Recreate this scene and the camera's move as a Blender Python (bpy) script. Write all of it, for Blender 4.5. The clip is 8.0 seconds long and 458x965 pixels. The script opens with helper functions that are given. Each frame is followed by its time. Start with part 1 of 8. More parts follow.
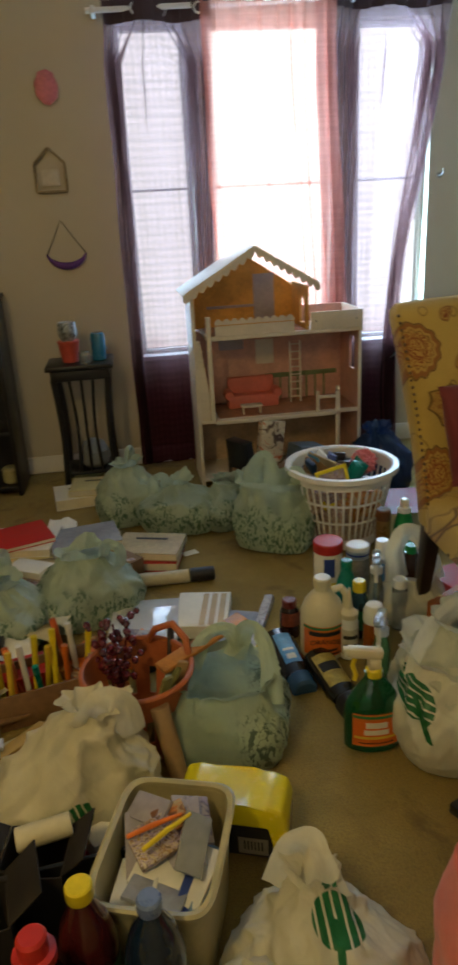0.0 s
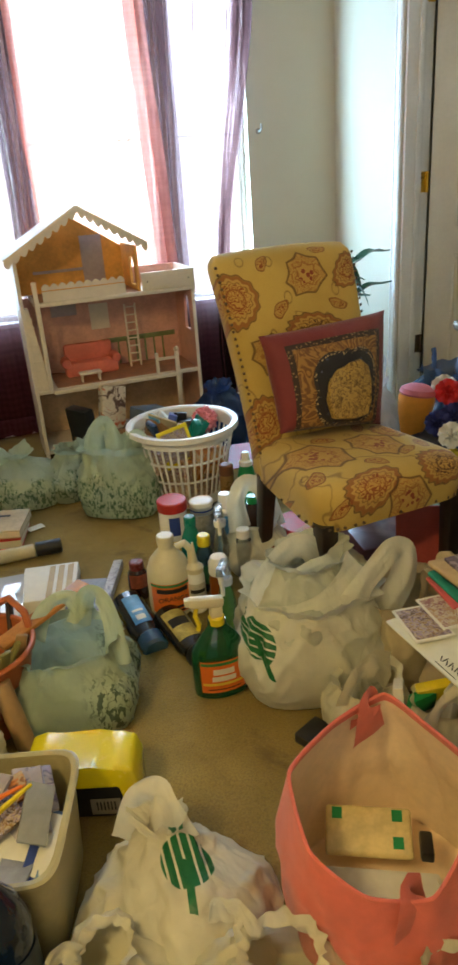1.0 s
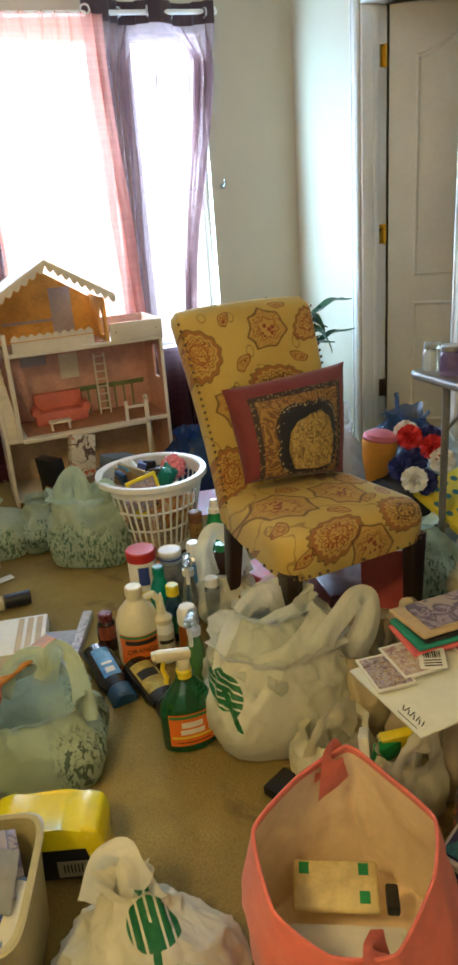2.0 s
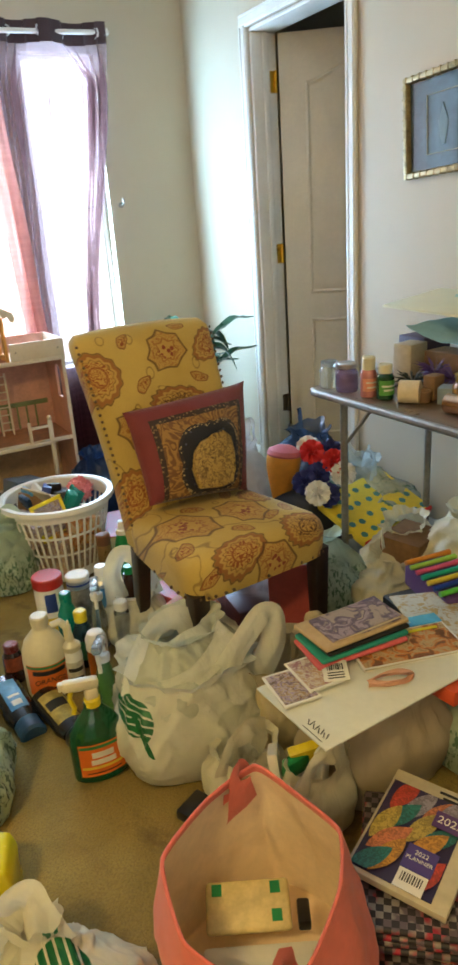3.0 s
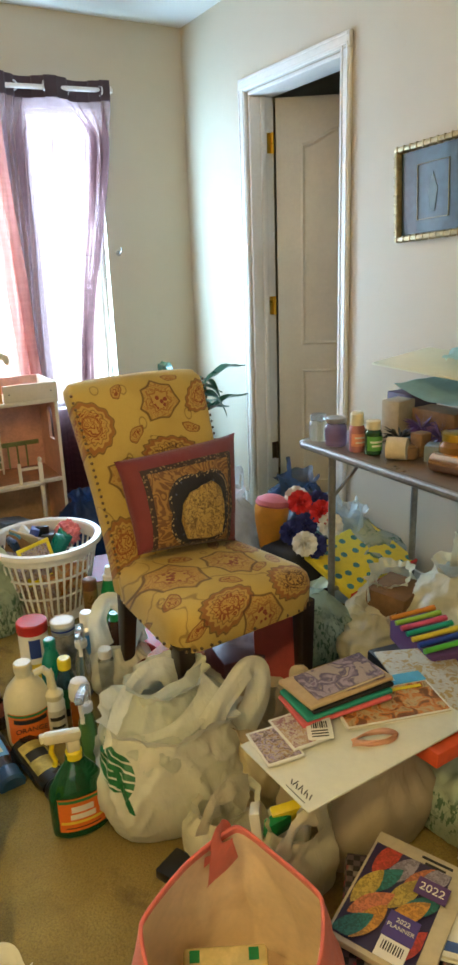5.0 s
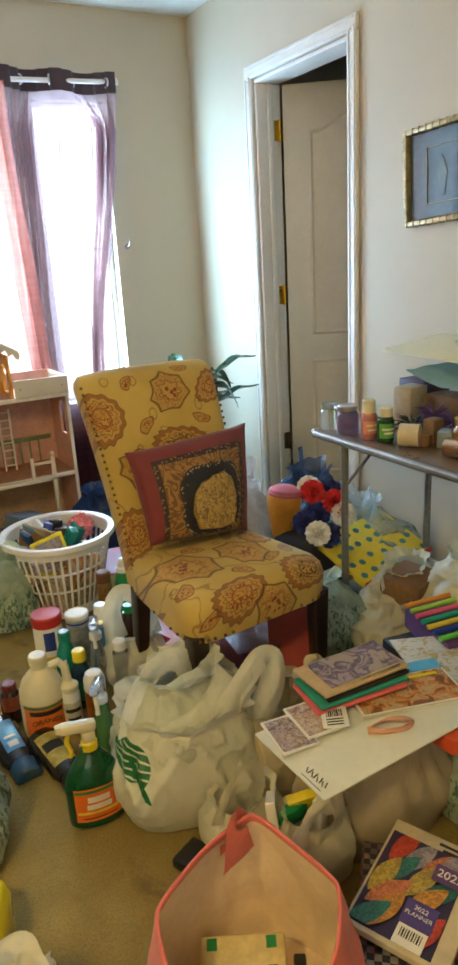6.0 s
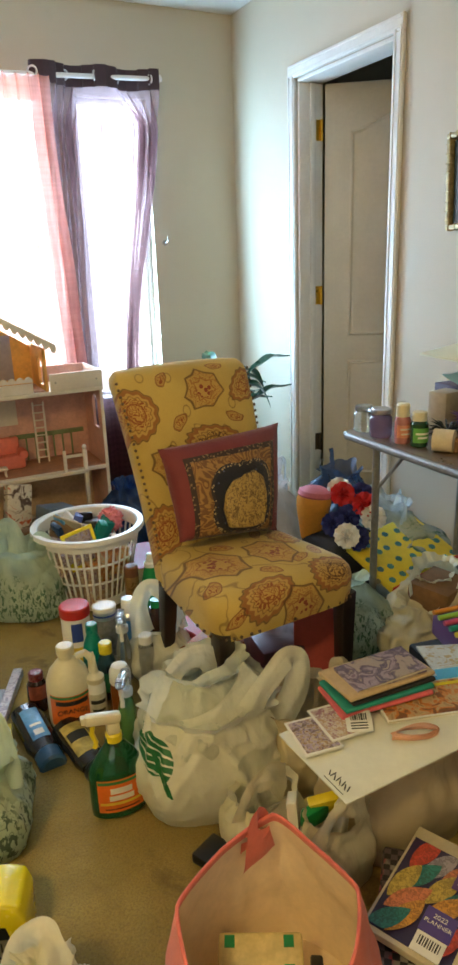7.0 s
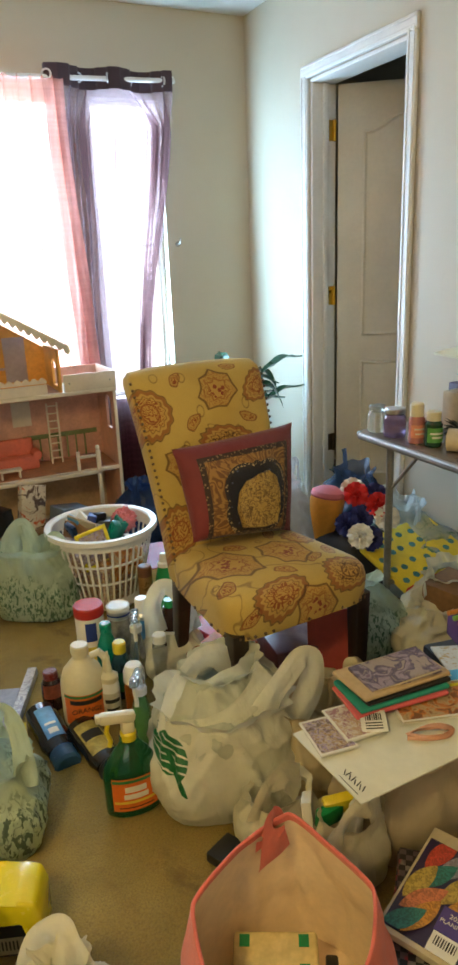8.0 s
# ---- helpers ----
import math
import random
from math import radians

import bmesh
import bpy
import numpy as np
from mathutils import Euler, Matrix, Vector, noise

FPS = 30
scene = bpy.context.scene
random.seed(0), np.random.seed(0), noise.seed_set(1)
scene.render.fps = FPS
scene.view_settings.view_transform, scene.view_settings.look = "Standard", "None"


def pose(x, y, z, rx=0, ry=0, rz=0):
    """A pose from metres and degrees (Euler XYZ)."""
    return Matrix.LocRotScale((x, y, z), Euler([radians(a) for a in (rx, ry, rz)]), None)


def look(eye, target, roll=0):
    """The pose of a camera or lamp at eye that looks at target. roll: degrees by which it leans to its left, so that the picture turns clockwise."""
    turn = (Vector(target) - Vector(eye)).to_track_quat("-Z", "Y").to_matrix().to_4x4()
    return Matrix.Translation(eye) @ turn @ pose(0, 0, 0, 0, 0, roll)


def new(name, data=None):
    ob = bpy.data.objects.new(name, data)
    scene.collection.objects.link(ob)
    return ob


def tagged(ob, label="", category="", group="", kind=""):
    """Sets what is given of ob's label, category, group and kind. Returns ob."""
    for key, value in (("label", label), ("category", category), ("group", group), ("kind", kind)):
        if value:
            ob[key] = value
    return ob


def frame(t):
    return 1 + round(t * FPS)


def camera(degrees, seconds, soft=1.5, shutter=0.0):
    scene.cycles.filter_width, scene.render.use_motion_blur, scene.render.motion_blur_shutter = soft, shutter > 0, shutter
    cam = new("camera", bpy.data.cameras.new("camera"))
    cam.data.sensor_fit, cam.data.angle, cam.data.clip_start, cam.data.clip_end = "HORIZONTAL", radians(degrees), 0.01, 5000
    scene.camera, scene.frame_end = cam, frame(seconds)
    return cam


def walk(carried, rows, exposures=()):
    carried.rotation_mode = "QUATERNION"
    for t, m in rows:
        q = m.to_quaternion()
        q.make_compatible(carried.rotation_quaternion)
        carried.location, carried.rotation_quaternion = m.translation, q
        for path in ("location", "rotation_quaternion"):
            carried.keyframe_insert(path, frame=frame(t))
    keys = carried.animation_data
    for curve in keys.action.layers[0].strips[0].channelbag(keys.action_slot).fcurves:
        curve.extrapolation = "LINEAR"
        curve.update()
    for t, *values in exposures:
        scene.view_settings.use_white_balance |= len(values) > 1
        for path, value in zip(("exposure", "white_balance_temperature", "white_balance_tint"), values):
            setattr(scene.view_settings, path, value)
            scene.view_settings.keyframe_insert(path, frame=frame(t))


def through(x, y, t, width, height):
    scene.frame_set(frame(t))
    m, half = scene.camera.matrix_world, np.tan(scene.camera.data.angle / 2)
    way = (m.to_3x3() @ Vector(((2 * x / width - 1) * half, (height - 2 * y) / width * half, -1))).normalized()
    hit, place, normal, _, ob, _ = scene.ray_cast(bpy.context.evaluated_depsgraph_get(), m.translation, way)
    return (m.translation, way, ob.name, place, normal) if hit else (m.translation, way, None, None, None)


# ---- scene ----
cam = camera(36.1, 8.0, soft=3.0, shutter=0.4)
PATH = [
    (0, (0.515, 0.195, 1.2), (0.755, 2.052, 0.499), -3.2),
    (0.5, (0.559, 0.177, 1.17), (0.992, 2.0, 0.471), -4.6),
    (1, (0.603, 0.173, 1.159), (1.19, 1.91, 0.359), -4.2),
    (1.2, (0.599, 0.176, 1.168), (1.215, 1.909, 0.381), -3.8),
    (2.3, (0.636, 0.141, 1.21), (1.345, 1.878, 0.518), -4.6),
    (2.5, (0.637, 0.146, 1.214), (1.413, 1.855, 0.524), -3.6),
    (3, (0.66, 0.132, 1.224), (1.55, 1.785, 0.534), -4.1),
    (3.5, (0.67, 0.127, 1.23), (1.593, 1.767, 0.552), -5.1),
    (4, (0.678, 0.127, 1.228), (1.588, 1.775, 0.551), -5.4),
    (4.5, (0.661, 0.129, 1.264), (1.612, 1.785, 0.67), -2.3),
    (5.8, (0.649, 0.122, 1.265), (1.587, 1.788, 0.678), -2.2),
    (6, (0.66, 0.128, 1.251), (1.567, 1.806, 0.648), -3.4),
    (6.5, (0.654, 0.127, 1.255), (1.509, 1.833, 0.656), -3.0),
    (7, (0.648, 0.13, 1.257), (1.486, 1.842, 0.651), -2.1),
    (7.5, (0.65, 0.127, 1.261), (1.473, 1.849, 0.663), -3.9),
    (8, (0.641, 0.13, 1.254), (1.45, 1.857, 0.653), -2.4),
]
walk(cam, [(t, look(eye, target, roll)) for t, eye, target, roll in PATH],
     exposures=[(0.0, -1.47), (0.5, -0.85), (1.0, -0.62), (2.5, -0.48), (4.0, -0.37), (6.0, -0.47), (8.0, -0.55)])

# ---- light ----
scene.view_settings.exposure = 0.0
world = bpy.data.worlds.new("sky")
scene.world = world
world.use_nodes = True
_wn = world.node_tree
_sky = _wn.nodes.new("ShaderNodeTexSky")
_sky.sky_type, _sky.sun_disc = "NISHITA", False
_sky.sun_elevation, _sky.sun_rotation = radians(48), radians(40)
_wn.links.new(_sky.outputs[0], _wn.nodes["Background"].inputs[0])
_wn.nodes["Background"].inputs[1].default_value = 0.15


def area_lamp(name, m, sx, sy, watts, colour):
    la = bpy.data.lights.new(name, "AREA")
    la.shape, la.size, la.size_y, la.energy, la.color = "RECTANGLE", sx, sy, watts, colour
    ob = new(name, la)
    ob.matrix_world = m
    return tagged(ob, kind="structure")


sun = new("sun", bpy.data.lights.new("sun", "SUN"))
sun.data.energy, sun.data.angle, sun.data.color = 3.0, radians(0.6), (1.0, 0.94, 0.85)
sun.matrix_world = look((0, 0, 0), (-0.55, -0.75, 1.0)) @ pose(0, 0, 0, 180, 0, 0)
# the sky's light in the three window openings
for x0, x1, power in ((0.58, 0.89, 150), (0.97, 1.56, 150), (1.70, 2.06, 390)):
    area_lamp("window_daylight", look(((x0 + x1) / 2, 3.835, 1.29), ((x0 + x1) / 2, 0, 1.1)), x1 - x0, 1.44, power * (x1 - x0), (0.41, 0.72, 1.0))
bulb = bpy.data.lights.new("ceiling_lamp_light", "POINT")
bulb.energy, bulb.color, bulb.shadow_soft_size = 120, (1.0, 0.75, 0.30), 0.14
lamp_light = tagged(new("ceiling_lamp_light", bulb), kind="structure")
lamp_light.matrix_world = pose(-0.3, 0.2, 2.19)
# added warm fill lamp in an unseen, wide opening behind the camera
area_lamp("warm_south_fill", look((-0.1, -1.93, 1.35), (0.6, 1.5, 0.8)), 1.7, 1.7, 14, (1.0, 0.79, 0.37))

# ---- materials ----
def nodes_of(name):
    m = bpy.data.materials.new(name)
    m.use_nodes = True
    nt = m.node_tree
    return m, nt, nt.nodes["Principled BSDF"]


class NT:
    """Short hand for node trees."""
    def __init__(self, nt):
        self.nt = nt

    def put(self, sock, v):
        if isinstance(v, bpy.types.NodeSocket):
            self.nt.links.new(v, sock)
        else:
            sock.default_value = v

    def coord(self, which="Object", scale=(1, 1, 1), loc=(0, 0, 0), rot=(0, 0, 0)):
        c = self.nt.nodes.new("ShaderNodeTexCoord")
        mp = self.nt.nodes.new("ShaderNodeMapping")
        mp.inputs["Scale"].default_value, mp.inputs["Location"].default_value = scale, loc
        mp.inputs["Rotation"].default_value = rot
        self.nt.links.new(c.outputs[which], mp.inputs[0])
        return mp.outputs[0]

    def noise(self, vec, scale, detail=4, rough=0.6, dist=0.0):
        n = self.nt.nodes.new("ShaderNodeTexNoise")
        n.inputs["Scale"].default_value, n.inputs["Detail"].default_value = scale, detail
        n.inputs["Roughness"].default_value, n.inputs["Distortion"].default_value = rough, dist
        self.nt.links.new(vec, n.inputs["Vector"])
        return n.outputs["Fac"]

    def voronoi(self, vec, scale, feature="F1", rand=1.0, out="Distance"):
        n = self.nt.nodes.new("ShaderNodeTexVoronoi")
        n.feature = feature
        n.inputs["Scale"].default_value, n.inputs["Randomness"].default_value = scale, rand
        self.nt.links.new(vec, n.inputs["Vector"])
        return n.outputs[out]

    def math(self, op, a, b=0.0, c=0.0, clamp=False):
        n = self.nt.nodes.new("ShaderNodeMath")
        n.operation, n.use_clamp = op, clamp
        for i, v in enumerate((a, b, c)):
            self.put(n.inputs[i], v)
        return n.outputs[0]

    def ramp(self, fac, lo, hi, smooth=True):
        n = self.nt.nodes.new("ShaderNodeMapRange")
        n.interpolation_type = "SMOOTHSTEP" if smooth else "LINEAR"
        n.inputs["From Min"].default_value, n.inputs["From Max"].default_value = lo, hi
        self.put(n.inputs["Value"], fac)
        return n.outputs[0]

    def mix(self, fac, a, b, mode="MIX"):
        n = self.nt.nodes.new("ShaderNodeMix")
        n.data_type, n.blend_type = "RGBA", mode
        self.put(n.inputs[0], fac)
        self.put(n.inputs[6], a if isinstance(a, bpy.types.NodeSocket) else (*a, 1)[:4])
        self.put(n.inputs[7], b if isinstance(b, bpy.types.NodeSocket) else (*b, 1)[:4])
        return n.outputs[2]

    def split(self, vec):
        n = self.nt.nodes.new("ShaderNodeSeparateXYZ")
        self.nt.links.new(vec, n.inputs[0])
        return n.outputs

    def bump(self, height, strength, dist, bsdf, prev=None):
        n = self.nt.nodes.new("ShaderNodeBump")
        n.inputs["Strength"].default_value, n.inputs["Distance"].default_value = strength, dist
        self.nt.links.new(height, n.inputs["Height"])
        if prev is not None:
            self.nt.links.new(prev, n.inputs["Normal"])
        self.nt.links.new(n.outputs[0], bsdf.inputs["Normal"])
        return n.outputs[0]


def mat(name, colour, rough=0.5, metal=0.0, var=0.12, vscale=6.0, grain=60.0, bump=0.0, bscale=80.0, coat=0.0, trans=0.0, alpha=1.0, sheen=0.0, ior=1.45, rand=0.0, stain=None):
    """A plain surface with variation at two scales and a fine relief."""
    m, nt, b = nodes_of(name)
    k = NT(nt)
    v = k.coord()
    f = k.math("ADD", k.math("MULTIPLY", k.noise(v, vscale, 3), 0.65), k.math("MULTIPLY", k.noise(v, grain, 2), 0.35))
    f = k.ramp(f, 0.3, 0.7)
    dark = tuple(c * (1 - var * 1.3) for c in colour)
    light = tuple(min(c * (1 + var), 0.95) for c in colour)
    col = k.mix(f, dark, light)
    if stain:
        col = k.mix(k.math("MULTIPLY", k.ramp(k.noise(v, vscale * 0.6, 5, 0.65, 0.4), 0.52, 0.72), 0.6), col, stain)
    if rand:
        oi = nt.nodes.new("ShaderNodeObjectInfo")
        col = k.mix(1.0, col, k.mix(oi.outputs["Random"], (1 - rand,) * 3, (1, 1, 1)), "MULTIPLY")
    nt.links.new(col, b.inputs["Base Color"])
    k.put(b.inputs["Roughness"], k.math("ADD", k.math("MULTIPLY", f, 0.12), max(rough - 0.06, 0.02)))
    b.inputs["Metallic"].default_value, b.inputs["IOR"].default_value = metal, ior
    b.inputs["Coat Weight"].default_value, b.inputs["Transmission Weight"].default_value = coat, trans
    b.inputs["Alpha"].default_value, b.inputs["Sheen Weight"].default_value = alpha, sheen
    if bump:
        k.bump(k.noise(v, bscale, 3), bump, 0.004, b)
    return m


def film(name, colour, through=0.35, rough=0.38, crease=26.0, print_col=None, print_scale=52.0, print_low=0.0, print_high=0.18, print_side=-9.0, clear=0.0, disc=None, flat=False):
    """Thin crumpled plastic film of a carrier bag, with an optional leaf print, or a striped round mark (x, z, radius)."""
    m, nt, b = nodes_of(name)
    k = NT(nt)
    v = k.coord()
    col = k.mix(k.ramp(k.noise(v, 9, 4), 0.35, 0.7), tuple(c * 0.86 for c in colour), colour)
    if print_col:
        w = k.coord(scale=(1.0, 1.0, 0.62), rot=(0.25, 0.2, 0.5))
        blades = k.ramp(k.noise(k.coord(scale=(1.0, 1.0, 0.45), rot=(0.3, 0.5, 0.2)), print_scale * 1.25, 2), 0.525, 0.565)
        leaf = k.math("MULTIPLY", blades, k.ramp(k.noise(v, 11, 2), 0.34, 0.46))
        vein = k.ramp(k.math("ABSOLUTE", k.math("SUBTRACT", k.noise(w, print_scale * 0.45, 2), 0.5)), 0.0, 0.025)
        leaf = k.math("MAXIMUM", leaf, k.math("MULTIPLY", k.math("SUBTRACT", 1.0, vein), 0.6))
        z = k.math("ADD", k.split(v)[2], k.math("MULTIPLY", k.math("SUBTRACT", k.noise(v, 7, 2), 0.5), 0.22))
        band = k.math("MULTIPLY", k.ramp(z, print_low - 0.01, print_low + 0.02), k.math("SUBTRACT", 1.0, k.ramp(z, print_high - 0.02, print_high + 0.01)))
        band = k.math("MULTIPLY", band, k.ramp(k.split(v)[0], print_side, print_side + 0.05))
        col = k.mix(k.math("MULTIPLY", k.math("MULTIPLY", leaf, band), 0.8), col, print_col)
    if disc:
        dx, dz, dr, tilt = disc
        w = k.split(k.coord(loc=(0, 0, 0)))
        ux = k.math("ADD", w[0], -dx)
        uz = k.math("ADD", w[1] if flat else w[2], -dz)
        rr = k.math("SQRT", k.math("ADD", k.math("POWER", k.math("ABSOLUTE", ux), 2), k.math("POWER", k.math("ABSOLUTE", uz), 2)))
        inside = k.math("SUBTRACT", 1.0, k.ramp(rr, dr * 0.97, dr * 1.02))
        s = k.math("ADD", k.math("MULTIPLY", ux, math.cos(tilt)), k.math("MULTIPLY", uz, math.sin(tilt)))
        stripes = k.ramp(k.math("SINE", k.math("MULTIPLY", s, 5.4 * math.pi / dr)), -0.75, -0.6)
        front = k.math("GREATER_THAN", w[2], 0.05) if flat else k.math("LESS_THAN", w[1], 0.0)
        tail = k.math("MULTIPLY", k.math("LESS_THAN", k.math("ABSOLUTE", k.math("ADD", ux, k.math("MULTIPLY", uz, 0.35))), dr * 0.16), k.math("MULTIPLY", k.math("LESS_THAN", uz, 0.0), k.math("GREATER_THAN", uz, -dr * 1.7)))
        col = k.mix(k.math("MULTIPLY", k.math("MAXIMUM", k.math("MULTIPLY", inside, stripes), tail), front), col, (0.012, 0.16, 0.045))
    nt.links.new(col, b.inputs["Base Color"])
    b.inputs["Roughness"].default_value = rough
    b.inputs["Specular IOR Level"].default_value = 0.45
    r1 = k.math("ABSOLUTE", k.math("SUBTRACT", k.noise(k.coord(scale=(1, 1, 0.4), rot=(0.3, 0.2, 0)), crease, 2, 0.5, 0.3), 0.5))
    r2 = k.math("ABSOLUTE", k.math("SUBTRACT", k.noise(k.coord(scale=(1, 1, 0.5), rot=(-0.5, 0.3, 0.4)), crease * 0.4, 2, 0.5, 0.6), 0.5))
    k.bump(k.math("ADD", k.math("MULTIPLY", r1, 0.5), r2), 1.0, 0.017, b)
    tr = nt.nodes.new("ShaderNodeBsdfTranslucent")
    nt.links.new(col, tr.inputs[0])
    mx = nt.nodes.new("ShaderNodeMixShader")
    mx.inputs[0].default_value = through
    nt.links.new(b.outputs[0], mx.inputs[1])
    nt.links.new(tr.outputs[0], mx.inputs[2])
    last = mx
    if clear:
        tp = nt.nodes.new("ShaderNodeBsdfTransparent")
        m2 = nt.nodes.new("ShaderNodeMixShader")
        m2.inputs[0].default_value = clear
        nt.links.new(mx.outputs[0], m2.inputs[1])
        nt.links.new(tp.outputs[0], m2.inputs[2])
        last = m2
    nt.links.new(last.outputs[0], nt.nodes["Material Output"].inputs["Surface"])
    return m


def sheer(name, colour, clear, low=None):
    """Sheer woven curtain cloth: thin threads that let much light through."""
    m, nt, b = nodes_of(name)
    k = NT(nt)
    v = k.coord()
    col = k.mix(k.noise(v, 5, 3), tuple(c * 0.85 for c in colour), colour)
    tint = tuple(min(1, 0.68 + 0.5 * c) for c in colour) if not low else (0.80, 0.70, 0.70)
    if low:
        # the cloth turns dark wine towards the hem
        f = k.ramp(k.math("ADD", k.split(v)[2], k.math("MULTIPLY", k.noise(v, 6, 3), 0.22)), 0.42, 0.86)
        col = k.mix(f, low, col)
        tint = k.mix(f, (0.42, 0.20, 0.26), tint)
    nt.links.new(col, b.inputs["Base Color"])
    b.inputs["Roughness"].default_value = 0.85
    tr = nt.nodes.new("ShaderNodeBsdfTranslucent")
    nt.links.new(col, tr.inputs[0])
    mx = nt.nodes.new("ShaderNodeMixShader")
    mx.inputs[0].default_value = 0.55
    nt.links.new(b.outputs[0], mx.inputs[1])
    nt.links.new(tr.outputs[0], mx.inputs[2])
    tp = nt.nodes.new("ShaderNodeBsdfTransparent")
    k.put(tp.inputs[0], tint if low else (*tint, 1))
    m2 = nt.nodes.new("ShaderNodeMixShader")
    slub = k.ramp(k.noise(k.coord(scale=(220, 220, 3)), 1.0, 2), 0.3, 0.7)
    band = k.ramp(k.noise(k.coord(scale=(2, 2, 60)), 1.0, 2), 0.3, 0.7)
    thread = k.math("MULTIPLY", k.math("ADD", slub, band), 0.08)
    if low:
        # faint woven checks
        across = k.ramp(k.math("SINE", k.math("MULTIPLY", k.split(v)[2], 190.0)), -0.5, 0.5)
        along = k.ramp(k.math("SINE", k.math("MULTIPLY", k.split(v)[0], 230.0)), -0.5, 0.5)
        thread = k.math("ADD", k.math("MULTIPLY", thread, 0.5), k.math("MULTIPLY", k.math("ADD", across, along), 0.05))
    k.put(m2.inputs[0], k.math("ADD", clear - 0.08, thread))
    nt.links.new(mx.outputs[0], m2.inputs[1])
    nt.links.new(tp.outputs[0], m2.inputs[2])
    nt.links.new(m2.outputs[0], nt.nodes["Material Output"].inputs["Surface"])
    return m


def carpet_mat():
    m, nt, b = nodes_of("beige_carpet")
    k = NT(nt)
    v = k.coord()
    big = k.ramp(k.noise(v, 2.2, 4, 0.6), 0.35, 0.7)
    tuft = k.voronoi(v, 240)
    col = k.mix(big, (0.25, 0.178, 0.045), (0.37, 0.27, 0.075))
    col = k.mix(k.math("MULTIPLY", k.ramp(k.noise(v, 260, 3, 0.7), 0.42, 0.68), 0.55), col, (0.15, 0.10, 0.036))
    col = k.mix(k.math("MULTIPLY", k.ramp(k.noise(v, 5.5, 5, 0.7, 0.6), 0.50, 0.70), 0.6), col, (0.115, 0.066, 0.026))
    nt.links.new(col, b.inputs["Base Color"])
    b.inputs["Roughness"].default_value, b.inputs["Sheen Weight"].default_value = 0.95, 0.04
    h = k.math("ADD", k.math("MULTIPLY", k.noise(v, 190, 3), 1.0), k.math("MULTIPLY", k.noise(v, 30, 3), 0.8))
    k.bump(h, 0.7, 0.008, b)
    return m


def wall_mat(name, colour):
    m, nt, b = nodes_of(name)
    k = NT(nt)
    v = k.coord()
    col = k.mix(k.ramp(k.noise(v, 1.3, 4), 0.3, 0.7), tuple(c * 0.94 for c in colour), colour)
    col = k.mix(k.math("MULTIPLY", k.ramp(k.noise(v, 14, 5, 0.7), 0.6, 0.78), 0.12), col, tuple(c * 0.6 for c in colour))
    nt.links.new(col, b.inputs["Base Color"])
    b.inputs["Roughness"].default_value = 0.62
    k.bump(k.noise(v, 120, 4, 0.65), 0.22, 0.004, b)
    return m


